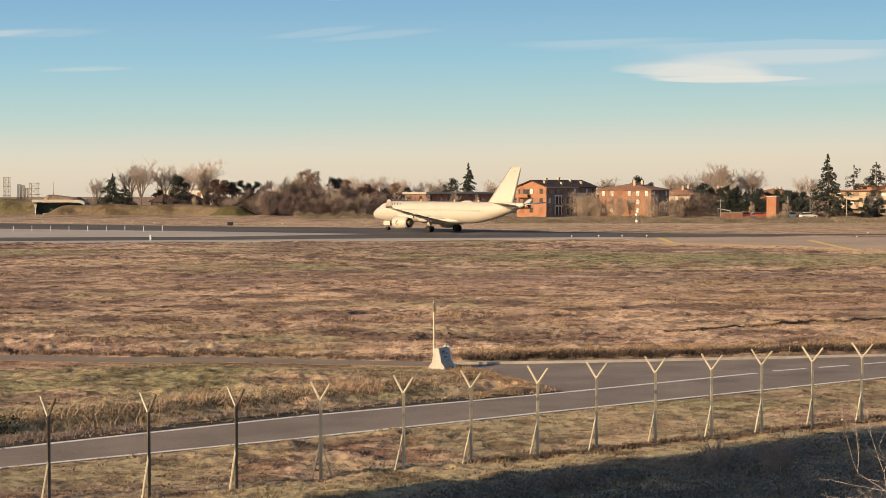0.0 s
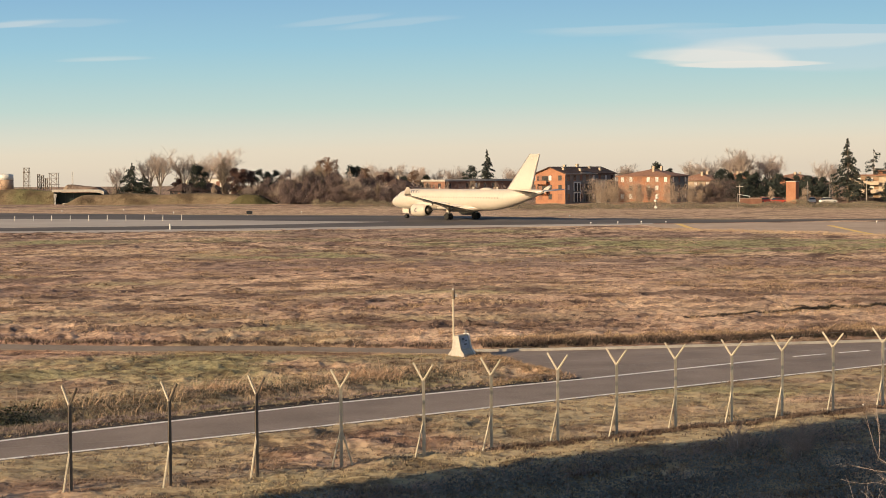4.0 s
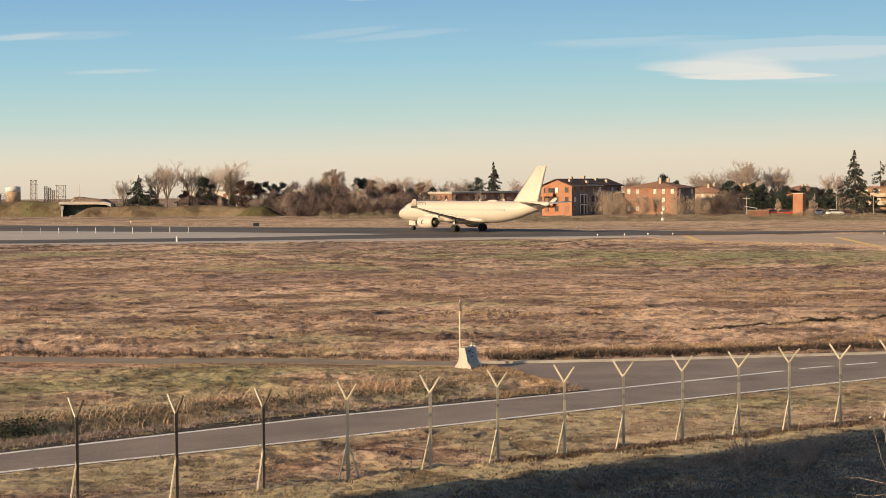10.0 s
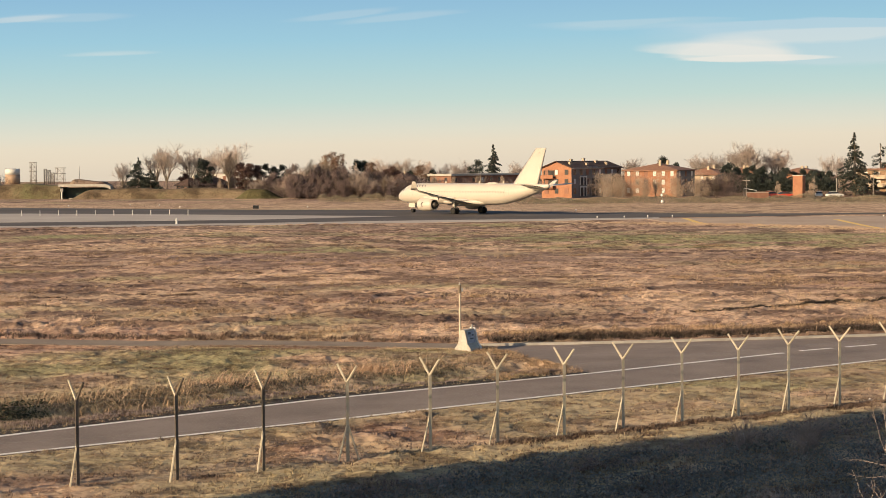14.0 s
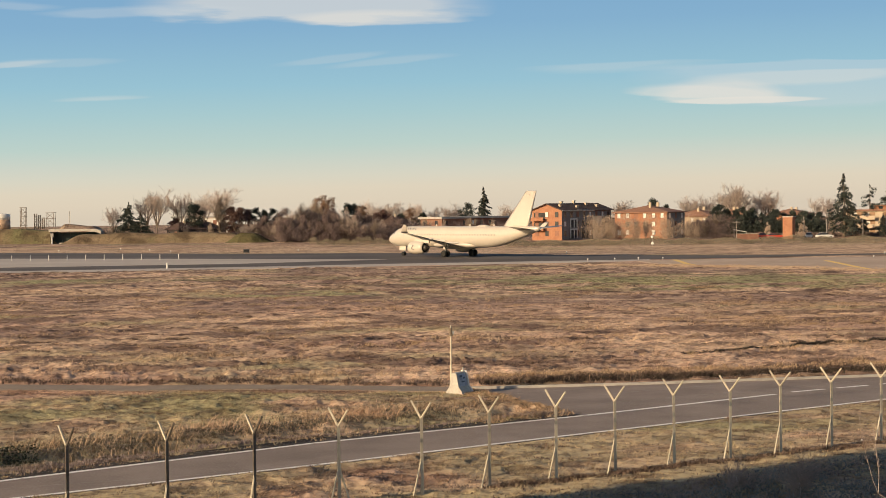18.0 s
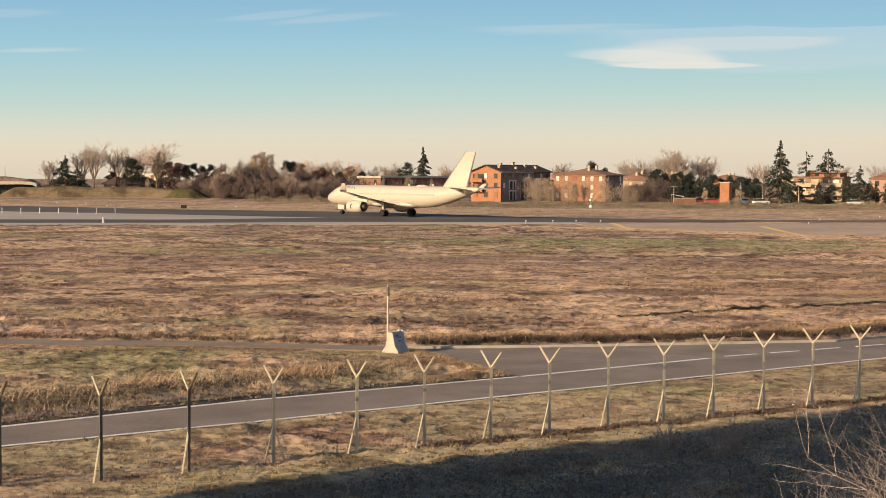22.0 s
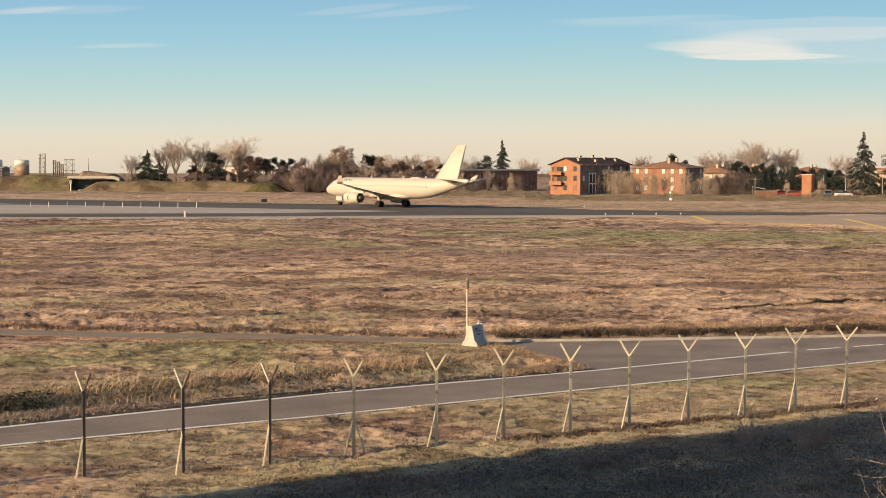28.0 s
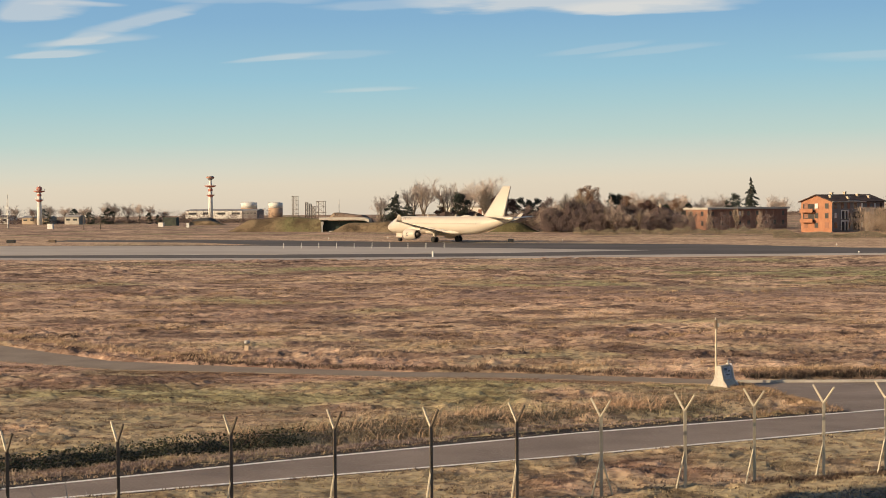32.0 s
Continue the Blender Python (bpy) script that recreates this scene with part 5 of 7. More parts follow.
M_PINK = surface("pink_render", [(0.36, 0.22, 0.17), (0.46, 0.3, 0.24)], 0.6, 0.85)
M_CREAM = surface("cream_balcony", [(0.44, 0.34, 0.245), (0.56, 0.45, 0.34)], 0.8, 0.7)
# brown that stands for the shade behind the balconies
M_RECESS = surface("recess_shade", [(0.24, 0.15, 0.09), (0.34, 0.22, 0.14)], 0.6, 0.85)


def balcony_house(x, y, psi, w_side, w_front, eave, label, seed, floors=3):
    """A block with long cream balcony bands over flat ochre panels that carry the recesses' shade, and a set-back brick
    top storey under a low roof.
    """
    rnd = random.Random(seed)
    h = house("balcony_house", x, y, psi, w_side, w_front, eave, eave + 0.35, M_PLASTER, M_ROOF, label, floors, 0, 0, kind="flat", chimneys=0, seed=seed)
    top = part("top_storey", Geo().box(w_side * 0.1, w_front * 0.05, eave + 0.35, w_side * 0.9, w_front * 0.55, eave + 1.3), M_BRICK, h, "brick top storey set back from the front")
    part("top_roof", Geo().box(w_side * 0.04, w_front * 0.0, eave + 1.3, w_side * 0.96, w_front * 0.6, eave + 1.45), M_ROOF, top)
    for i in range(3):
        part("pane", Geo().box(w_side * 0.1 - 0.05, w_front * (0.1 + 0.15 * i), eave + 0.5, w_side * 0.1, w_front * (0.17 + 0.15 * i), eave + 1.15), M_GLASS, top)
    step = eave / floors
    for fl in range(floors):
        z = step * fl
        for a, b in ((0.0, 0.4), (0.5, 1.0)):
            rec = part("recess", Geo().box(-0.06, w_front * a + 0.3, z + 0.9, 0.0, w_front * b - 0.3, z + step - 0.3), M_RECESS, h, "flat ochre panel with recess shade in its colour")
            for k in range(2):
                c = w_front * (a + (b - a) * (0.3 + 0.4 * k)) + rnd.uniform(-0.3, 0.3)
                win = part("window", Geo().box(-0.12, c - 0.75, z + 0.5, -0.06, c + 0.75, z + step - 0.45), M_WHITE if rnd.random() < 0.3 else M_GLASS, rec)
                part("frame", Geo().box(-0.16, c - 0.85, z + 0.5, -0.12, c - 0.75, z + step - 0.4).box(-0.16, c + 0.75, z + 0.5, -0.12, c + 0.85, z + step - 0.4), M_CREAM, win)
            out = 1.3 + 0.3 * (fl % 2)
            part("balcony", Geo().box(-out, w_front * a, z - 0.12, 0.0, w_front * b, z + 0.08).box(-out, w_front * a, z + 0.08, -out + 0.12, w_front * b, z + 0.9), M_CREAM, h, "long cream balcony")
        part("balcony", Geo().box(0.4, -1.3, z - 0.12, w_side * 0.8, 0.0, z + 0.08).box(0.4, -1.3, z + 0.08, w_side * 0.8, -1.18, z + 0.9), M_CREAM, h, "long cream balcony")
        part("recess", Geo().box(0.4, -0.06, z + 0.9, w_side - 0.4, 0.0, z + step - 0.35), M_RECESS, h, "flat ochre panel with recess shade in its colour")


balcony_house(114.5, 434, 26, 11.0, 15.5, 6.5, "cream apartment house with long balconies behind cedars", 5)
pink = house("dwelling", 130.5, 430, 28, 9.0, 9.5, 6.6, 8.2, M_PINK, M_ROOF, "pink-rendered house with a red tiled roof", 2, 2, 3, kind="hip", chimneys=1, seed=6, shut=0.5)
# the darker brick here stands for the wall's shade
house("long_building", -4.6, 466, 42, 33.0, 8.0, 5.6, 6.1, M_BRICK_DARK, M_CONC, "long low brick building with a flat grey roof", 2, 9, 2, kind="flat", chimneys=0, seed=7, shut=0.6)
house("dwelling", -17.5, 462, 46, 9.0, 9.0, 3.8, 6.6, M_BRICK_DARK, M_ROOF_DARK, "low dark-roofed brick house behind the thicket", 1, 2, 2, kind="hip", chimneys=1, seed=12)
# cottage walls and roof are darkened in colour for their shade
house("dwelling", -80.0, 484, 46, 15.0, 6.0, 3.4, 5.4, M_DARK_MATTE, M_ROOF_DARK, "cottage among trees, its shade put into dark walls and a deep tiled roof", 1, 3, 2, kind="hip", chimneys=2, seed=8)
house("dwelling", -70.5, 520, 10, 8.0, 18.0, 6.4, 7.0, M_WHITE, M_ROOF_GREY, "white flat-roofed building behind the trees", 2, 2, 6, kind="flat", chimneys=0, seed=9)
house("dwelling", 79.0, 470, 24, 9.0, 8.0, 6.2, 7.3, M_BRICK_DARK, M_ROOF, "dark brick house hidden among evergreens", 2, 2, 2, kind="hip", seed=10)

# brick tower, walls, cars and poles by the car park
tower = thing("brick_tower", pose(80.6, 410, 0, 0, 0, 62), "square orange brick tower without windows", "tower")
part("wall", Geo().box(0, 0, -0.2, 2.4, 2.4, 5.3), M_BRICK, tower)
part("coping", Geo().box(-0.1, -0.1, 5.3, 2.5, 2.5, 5.5), M_CONC, tower)
gw = thing("brick_wall", pose(67.5, 412, 0, 0, 0, 4), "low brick garden wall beside the car park", "wall")
part("wall", Geo().box(0, 0, -0.2, 5.4, 0.3, 1.35), M_BRICK_DARK, gw)
part("coping", Geo().box(-0.05, -0.05, 1.35, 5.45, 0.35, 1.43), M_CONC, gw)


def car(x, y, turn, paint, label):
    c = thing("parked_car", pose(x, y, 0, 0, 0, turn), label, "car", "parked cars")
    g = Geo()
    prof = ((-2.05, 0.35, 0.78), (-1.9, 0.28, 0.92), (-0.9, 0.25, 0.98), (0.9, 0.25, 0.98), (1.75, 0.28, 0.88), (2.05, 0.38, 0.72))
    g.rings([[Vector((px, s * w, z)) for s, z, w in ((-1, lo, 0.78), (-1, (lo + hi) / 2, 0.86), (-1, hi, 0.8), (1, hi, 0.8), (1, (lo + hi) / 2, 0.86), (1, lo, 0.78))] for px, lo, hi in prof])
    body = part("body", g, paint, c)
    cab = Geo().rings([[Vector((px, s * w, z)) for s, z, w in ((-1, 0.9, 0.78), (-1, hi, 0.6), (1, hi, 0.6), (1, 0.9, 0.78))] for px, hi in ((-1.75, 0.95), (-1.15, 1.4), (0.4, 1.43), (1.15, 0.95))])
    part("cabin_glass", cab, M_GLASS, c)
    part("roof", Geo().box(-1.15, -0.58, 1.39, 0.4, 0.58, 1.46), paint, c)
    for px in (-1.3, 1.3):
        for s in (-1, 1):
            t = part("wheel", Geo().lathe(((0.1, -0.1), (0.3, -0.1), (0.31, 0.0), (0.3, 0.1), (0.1, 0.1)), 14), M_TYRE, c, at=Matrix.Translation((px, s * 0.78, 0.31)) @ pose(0, 0, 0, 90))
            part("rim", Geo().lathe(((0.02, -0.11), (0.18, -0.11), (0.18, 0.11), (0.02, 0.11)), 12), M_STEEL, t)
    return c


car(77.3, 414, 8, M_RED, "small red car parked behind the hedge")
car(74.6, 418, 30, M_RED, "dark red car parked behind the hedge")
car(88.8, 412, 12, M_WHITE, "white car parked beside the cedar")
car(86.2, 418, 80, M_WHITE, "white car seen from behind near trees")
car(111.0, 408, 8, M_WHITE, "white car before the balcony house")


def pole(x, y, h, label, arms=0, name="utility_pole", r=0.09, mat=None):
    p = thing(name, pose(x, y, 0), label, "pole")
    part("mast", Geo().tube((0, 0, -0.3), (0, 0, h), r, r * 0.6, 8), mat or M_CONC, p)
    for i in range(arms):
        part("crossarm", Geo().box(-0.9, -0.05, h - 0.5 - i * 0.6, 0.9, 0.05, h - 0.4 - i * 0.6), mat or M_CONC, p)
    return p


pole(67.4, 412, 4.7, "pale concrete utility pole with a crossarm", 1)
pole(84.4, 415, 5.4, "plain pale utility pole beside the brick tower", 0)
pole(91.4, 422, 4.6, "slim pale pole near the cedar")
pole(99.5, 418, 5.6, "slim pale pole before the balcony house")
pole(-203.9, 520, 5.4, "wooden pole on the far grass", 1, mat=M_BARK, r=0.14)
pole(-199.0, 522, 4.6, "wooden pole on the far grass", 0, mat=M_BARK, r=0.14)
pole(-206.9, 900, 9.4, "thin steel mast on the horizon", 0, r=0.25, mat=M_STEEL)
awning = thing("white_awning", pose(70.5, 425, 0, 0, 0, -12), "white sloping canopy over a car-park bay", "canopy")
part("canopy", Geo().add([(-1.6, -1.2, 2.2), (1.6, -1.2, 1.6), (1.6, 1.2, 1.6), (-1.6, 1.2, 2.2), (-1.6, -1.2, 2.3), (1.6, -1.2, 1.7), (1.6, 1.2, 1.7), (-1.6, 1.2, 2.3)], [(3, 2, 1, 0), (4, 5, 6, 7), (0, 1, 5, 4), (1, 2, 6, 5), (2, 3, 7, 6), (3, 0, 4, 7)]), M_WHITE, awning)
for sx in (-1.5, 1.5):
    for sy in (-1.1, 1.1):
        part("post", Geo().tube((sx, sy, -0.1), (sx, sy, 1.95 - sx * 0.19), 0.05), M_STEEL, awning)


# ---- earth-covered shelter and grass banks ----
def bank(name, x0, x1, y, depth, top, label, seed, ends=(6.0, 6.0), mat=None):
    """A long rounded grass bank."""
    n, k = 60, 14
    xs = np.linspace(x0, x1, n)
    ts = np.linspace(-1, 1, k)
    X, T = np.meshgrid(xs, ts, indexing="ij")
    e = np.minimum(np.clip((X - x0) / ends[0], 0, 1), np.clip((x1 - X) / ends[1], 0, 1))
    e = e * e * (3 - 2 * e)
    Z = top * e * np.clip(1.25 * (1 - np.abs(T) ** 2.2), 0, 1) * (0.93 + 0.07 * np.sin(X * 0.35 + seed)) - 0.05
    v = np.stack([X, y + T * depth / 2 + 0.4 * np.sin(X * 0.2 + seed), Z], -1).reshape(-1, 3)
    i = np.arange(n * k).reshape(n, k)
    f = np.stack([i[:-1, :-1], i[1:, :-1], i[1:, 1:], i[:-1, 1:]], -1).reshape(-1, 4)
    return tagged(new(name, arrays(name, v, f, mat or M_BANK, True)), label, "grass bank", kind="structure")


M_DRYBANK = meadow("dry_bank", (0.3, 0.22, 0.175), (0.38, 0.29, 0.225), (0.27, 0.21, 0.15), 0.0, relief=0.2, dark=0.5)
M_BANK = meadow("bank_grass", (0.19, 0.145, 0.095), (0.25, 0.195, 0.125), (0.15, 0.14, 0.075), 0.0, relief=0.12, dark=0.7)
M_TURF = meadow("green_turf", (0.085, 0.082, 0.042), (0.11, 0.1, 0.05), (0.07, 0.078, 0.036), 0.0, relief=0.1, dark=0.8)
bank("bank_west", -142, -111, 474, 14, 4.3, "steep grassed earth bank beside the shelter", 1, (9, 2))
bank("bank_middle", -109, -54, 462, 12, 3.0, "long low grassed earth bank", 2, (7, 9))
bank("bank_end", -63, -49, 455, 9, 2.7, "rounded green turf mound at the end of the bank", 4, (5, 6), M_TURF)
bank("bank_top", -115, -96, 476, 12, 5.5, "dry brown earth cover over the concrete shelter", 3, (5, 7), M_DRYBANK)
sh = thing("earth_shelter", pose(-105.6, 466, 0), "concrete aircraft shelter with a dark mouth under earth", "bunker")
part("lintel", Geo().rings([[Vector((x, y, z)) for y, z in ((-0.8, lo), (3.0, lo), (3.0, hi), (-0.8, hi))] for x, lo, hi in ((-7.2, 3.35, 4.05), (3.0, 3.4, 4.05), (6.0, 3.1, 3.95), (7.2, 2.6, 3.5))]), M_CONC, sh, "pale weathered concrete lintel with a sloping end")
# dark green that stands for the shade inside the mouth
M_TEAL = surface("opening_shade", [(0.02, 0.035, 0.032), (0.04, 0.06, 0.052)], 0.6, 0.6)
part("side_wall", Geo().box(-6.9, 0, -0.2, -6.4, 6, 3.35), M_DARK, sh)
part("side_wall", Geo().box(6.3, 0, -0.2, 6.8, 6, 2.9), M_DARK, sh)
part("back_wall", Geo().box(-6.4, 2.4, -0.2, 6.3, 3.0, 3.1), M_TEAL, sh, "dark green wall that stands for the shaded opening")
# ribs added to break up the dark opening
for x in (-4.2, -2.0, 0.2, 2.4):
    part("opening_rib", Geo().box(x - 0.06, 2.34, 0, x + 0.06, 2.4, 3.0), M_DARK, sh)
post = thing("marker_stub", pose(-111.2, 462.5, 0), "white post before the shelter mouth", "marker post")
part("stem", Geo().tube((0, 0, -0.2), (0, 0, 2.0), 0.2, 0.18, 8), M_WHITE, post)
part("head", Geo().box(-0.4, -0.15, 2.0, 0.4, 0.15, 2.9), M_STEEL, post)
slab = thing("concrete_slab", pose(-107.5, 461.5, 0), "pale flat concrete slab before the shelter", "slab")
part("slab", Geo().box(-1.3, -0.8, -0.1, 1.3, 0.8, 0.35), M_CONC, slab)

# ---- far left: radio towers, tanks and works ----
def radio_tower(x, y, h, label, dish):
    t = thing("radio_tower", pose(x, y, 0), label, "tower", "radio towers")
    k = h / 20.0
    part("shaft", Geo().lathe(((1.25 * k, -0.3), (1.05 * k, 6 * k), (0.8 * k, 13 * k), (0.75 * k, 16 * k), (0.5 * k, 18 * k), (0.1, 18 * k)), 20), M_WHITE, t, "tapered white concrete shaft", smooth=True)
    for z in (10.6, 13.2):
        part("red_band", Geo().lathe(((0.98 * k, z * k), (0.98 * k, (z + 1.1) * k)), 20), M_REDWORN, t, "red band")
    for z, r in ((11.4, 1.75), (15.4, 2.5)):
        d = part("platform", Geo().lathe(((r * 0.5 * k, (z - 0.5) * k), (r * k, z * k), (r * k, (z + 0.35) * k), (0.5 * k, (z + 0.35) * k)), 20), M_REDWORN, t, "red round platform")
        g = Geo()
        for i in range(10):
            a = i * 0.6283
            g.tube((r * k * math.cos(a), r * k * math.sin(a), (z + 0.3) * k), (r * k * math.cos(a), r * k * math.sin(a), (z + 1.3) * k), 0.06, n=4)
        part("railing", g, M_WHITE, d)
    if dish:
        top = part("aerial_ring", Geo().lathe(((0.35 * k, 17.8 * k), (1.6 * k, 18.9 * k), (1.75 * k, 19.4 * k), (1.3 * k, 19.9 * k), (0.2 * k, 19.9 * k)), 18), M_STEEL, t, "grey round aerial platform")
        part("ring_band", Geo().lathe(((1.78 * k, 19.2 * k), (1.82 * k, 19.35 * k), (1.78 * k, 19.5 * k)), 18), M_REDWORN, top)
    else:
        part("lantern", Geo().lathe(((0.9 * k, 15.8 * k), (1.3 * k, 16.4 * k), (1.2 * k, 17.4 * k), (0.2, 17.8 * k)), 12), M_REDWORN, t, "red lattice lantern")
    return t


radio_tower(-229.7, 740, 20.6, "white radio tower with red platforms and dish aerials", True)
radio_tower(-269.4, 640, 17.4, "white radio tower with red platforms and a red head", False)


M_TANK = surface("tank_paint", [(0.34, 0.235, 0.165), (0.45, 0.32, 0.225)], 0.5, 0.7)


def tank(x, y, r, h, label):
    t = thing("storage_tank", pose(x, y, 0), label, "tank", "storage tanks")
    part("shell", Geo().lathe(((r, -0.3), (r, h * 0.66)), 28), M_TANK, t, "tan lower shell", smooth=True)
    part("upper_shell", Geo().lathe(((r, h * 0.66), (r, h), (r * 0.3, h * 1.06)), 28), M_WHITE, t, "white upper shell", smooth=True)
    rail = Geo().tube((0, 0, 0), (0, 0, 0.6), 0.08, n=4).mesh("railing_post", M_STEEL)
    for i in range(14):
        a = i * 2 * math.pi / 14
        part("railing_post", rail, None, t, at=pose(r * 0.97 * math.cos(a), r * 0.97 * math.sin(a), h))


tank(-257.5, 900, 4.5, 8.2, "round storage tank with a white top")
tank(-242.5, 900, 3.9, 8.0, "round storage tank with an orange-brown shell")


def lattice(x, y, w, h, label, tiers):
    t = thing("lattice_tower", pose(x, y, 0), label, "tower")
    for sx in (-1, 1):
        for sy in (-1, 1):
            part("leg", Geo().tube((sx * w / 2, sy * w / 2, -0.2), (sx * w / 2, sy * w / 2, h), 0.16, 0.14, 4), M_BARK, t)
    for i in range(tiers):
        z = h * (i + 1) / tiers
        part("deck", Geo().box(-w * 0.62, -w * 0.62, z - 0.2, w * 0.62, w * 0.62, z), M_BARK, t)
        part("brace", Geo().tube((-w / 2, -w / 2, z - h / tiers), (w / 2, -w / 2, z), 0.1, n=4).tube((w / 2, -w / 2, z - h / tiers), (-w / 2, -w / 2, z), 0.1, n=4), M_BARK, t)


lattice(-226.3, 880, 2.6, 11.6, "tall grey steel process tower", 5)
lattice(-212.1, 880, 3.8, 8.8, "broad grey steel process frame", 3)
for dx, hh in ((-219, 7.5), (-217, 6.2), (-221, 8.2)):
    lattice(dx, 884, 1.2, hh, "slim grey process column", 3)


def cabinet(x, y, w, h, label, mat=None, legs=False, name="equipment_cabinet"):
    c = thing(name, pose(x, y, 0), label, "cabinet")
    z = 0.35 if legs else 0
    part("body", Geo().box(-w / 2, -w / 3, z - (0 if legs else 0.2), w / 2, w / 3, z + h), mat or M_WHITE, c)
    part("lid", Geo().box(-w / 2 - 0.05, -w / 3 - 0.05, z + h, w / 2 + 0.05, w / 3 + 0.05, z + h + 0.08), mat or M_WHITE, c)
    if legs:
        for s in (-1, 1):
            part("leg", Geo().tube((s * w * 0.4, 0, -0.1), (s * w * 0.4, 0, z), 0.05), M_STEEL, c)


def shed(x, y, w, d, h, wall, roof, label, turn=0.0, n=4):
    s = thing("industrial_shed", pose(x, y, 0, 0, 0, turn), label, "shed")
    part("wall", Geo().box(-w / 2, 0, -0.3, w / 2, d, h), wall, s)
    part("roof", Geo().add([(-w / 2 - 0.3, -0.3, h), (w / 2 + 0.3, -0.3, h), (w / 2 + 0.3, d + 0.3, h), (-w / 2 - 0.3, d + 0.3, h), (-w / 2 - 0.3, d / 2, h + 0.9), (w / 2 + 0.3, d / 2, h + 0.9)],
                          [(0, 1, 5, 4), (2, 3, 4, 5), (0, 4, 3), (1, 2, 5), (3, 2, 1, 0)]), roof, s)
    for i in range(n):
        p = -w / 2 + w * (i + 0.5) / n
        win = part("window", Geo().box(-w / n * 0.3, -0.06, 0, w / n * 0.3, 0.02, h * 0.3), M_STEEL, s, at=pose(p, 0, h * 0.5))
        part("pane", Geo().box(-w / n * 0.27, -0.09, h * 0.03, w / n * 0.27, -0.04, h * 0.27), M_GLASS, win)


shed(-262, 850, 31, 20, 4.2, M_WHITE, M_ROOF_GREY, "long white works hall with a pale roof", n=4)
shed(-243, 850, 8, 14, 4.2, M_GREYWALL, M_ROOF_GREY, "grey works hall with a pale roof")
shed(-316, 690, 22, 10, 2.8, M_WHITE, M_ROOF_GREY, "low white terminal sheds", n=6)
shed(-283, 668, 12, 8, 2.6, M_PLASTER, M_ROOF_GREY, "low cream building on the far grass", n=4)
shed(-262, 655, 6, 7, 3.0, M_CONC, M_ROOF_GREY, "grey hut before the far trees", n=2)
cabinet(-203.5, 606, 5.2, 3.0, "tall dark green container by the hangar", M_LEAF_DARK, name="container")
bank("bank_far", -200, -182, 612, 8, 1.8, "low dark mound by the hangar", 5, (4, 9))
bank("mound", -207, -192.5, 636, 12, 2.9, "rounded black covered mound on the far grass", 6, (6, 6), M_DARK_MATTE)


cabinet(-223.5, 540, 1.9, 1.7, "white equipment cabinet on the far grass")
cabinet(-198.4, 580, 1.9, 1.4, "white equipment cabinet on the far grass")
cabinet(-182, 560, 0.9, 1.4, "small white equipment post by the mound")
cabinet(-41.4, 330, 1.1, 0.55, "black information board on short legs", M_DARK, True, "taxiway_board")
cabinet(-146.5, 333, 1.6, 0.6, "black information board on short legs", M_DARK, True, "taxiway_board")
cabinet(-139.5, 338, 1.4, 0.5, "dull brown information board on short legs", M_BARK, True, "taxiway_board")
ra = thing("radio_mast", pose(-247.5, 560, 0), "striped radio mast with antenna boxes", "mast")
for i in range(6):
    part("segment", Geo().tube((0, 0, -0.2 + i * 1.7), (0, 0, 1.5 + i * 1.7), 0.32 - i * 0.03, 0.29 - i * 0.03, 8), M_WHITE if i % 2 else M_STEEL, ra)
part("antenna_box", Geo().box(-0.6, -0.4, 6.8, 0.6, 0.4, 7.6).box(-0.5, -0.4, 4.6, 0.5, 0.4, 5.4), M_WHITE, ra)
part("whip", Geo().tube((0, 0, 10.2), (0, 0, 12.0), 0.08), M_STEEL, ra)

# runway furniture
lamp_posts = []
for i in range(10):
    x, y = -79.5 + 3.32 * i, 300.5 - 0.12 * i
    if not lamp_posts:
        t = thing("runway_post", pose(x, y, 0.07), "slim white marker post on the runway edge", "marker post", "runway marker posts")
        part("stem", Geo().tube((0, 0, 0), (0, 0, 0.95), 0.07, 0.06, 6), M_WHITE, t)
        part("foot", Geo().box(-0.16, -0.16, -0.02, 0.16, 0.16, 0.05), M_CONC, t)
        lamp_posts.append(t)
    else:
        copy_thing(lamp_posts[0], pose(x, y, 0.07))
wp = thing("marker_stub", pose(-43.5, 252.0, 0.04), "short thick white marker post on concrete", "marker post")
part("stem", Geo().tube((0, 0, 0), (0, 0, 0.75), 0.16, 0.14, 8), M_WHITE, wp)
part("cap", Geo().tube((0, 0, 0.75), (0, 0, 0.85), 0.18, 0.1, 8), M_WHITE, wp)
M_LAMP = surface("lamp_lens", [(0.8, 0.78, 0.7), (0.85, 0.83, 0.78)], 1.0, 0.3)
mk = thing("approach_light", pose(41.1, 359.5, 0), "white signal light stack on a post before the hedge", "signal light")
part("post", Geo().tube((0, 0, -0.2), (0, 0, 2.6), 0.06), M_STEEL, mk)
for dx, z, r in ((0, 0.5, 0.34), (-0.1, 1.9, 0.28), (0.22, 2.55, 0.3)):
    lamp = part("lamp_housing", Geo().lathe(((0.05, -r), (r * 0.8, -r * 0.7), (r, 0), (r * 0.8, r * 0.7), (0.05, r)), 12, Matrix.Translation((dx, 0, z))), M_WHITE, mk, smooth=True)
    part("lens", Geo().lathe(((0.03, 0), (r * 0.6, 0), (r * 0.5, 0.08), (0.03, 0.1)), 12, Matrix.Translation((dx, -r * 0.9, z)) @ pose(0, 0, 0, 90)), M_LAMP, lamp)
tl = None
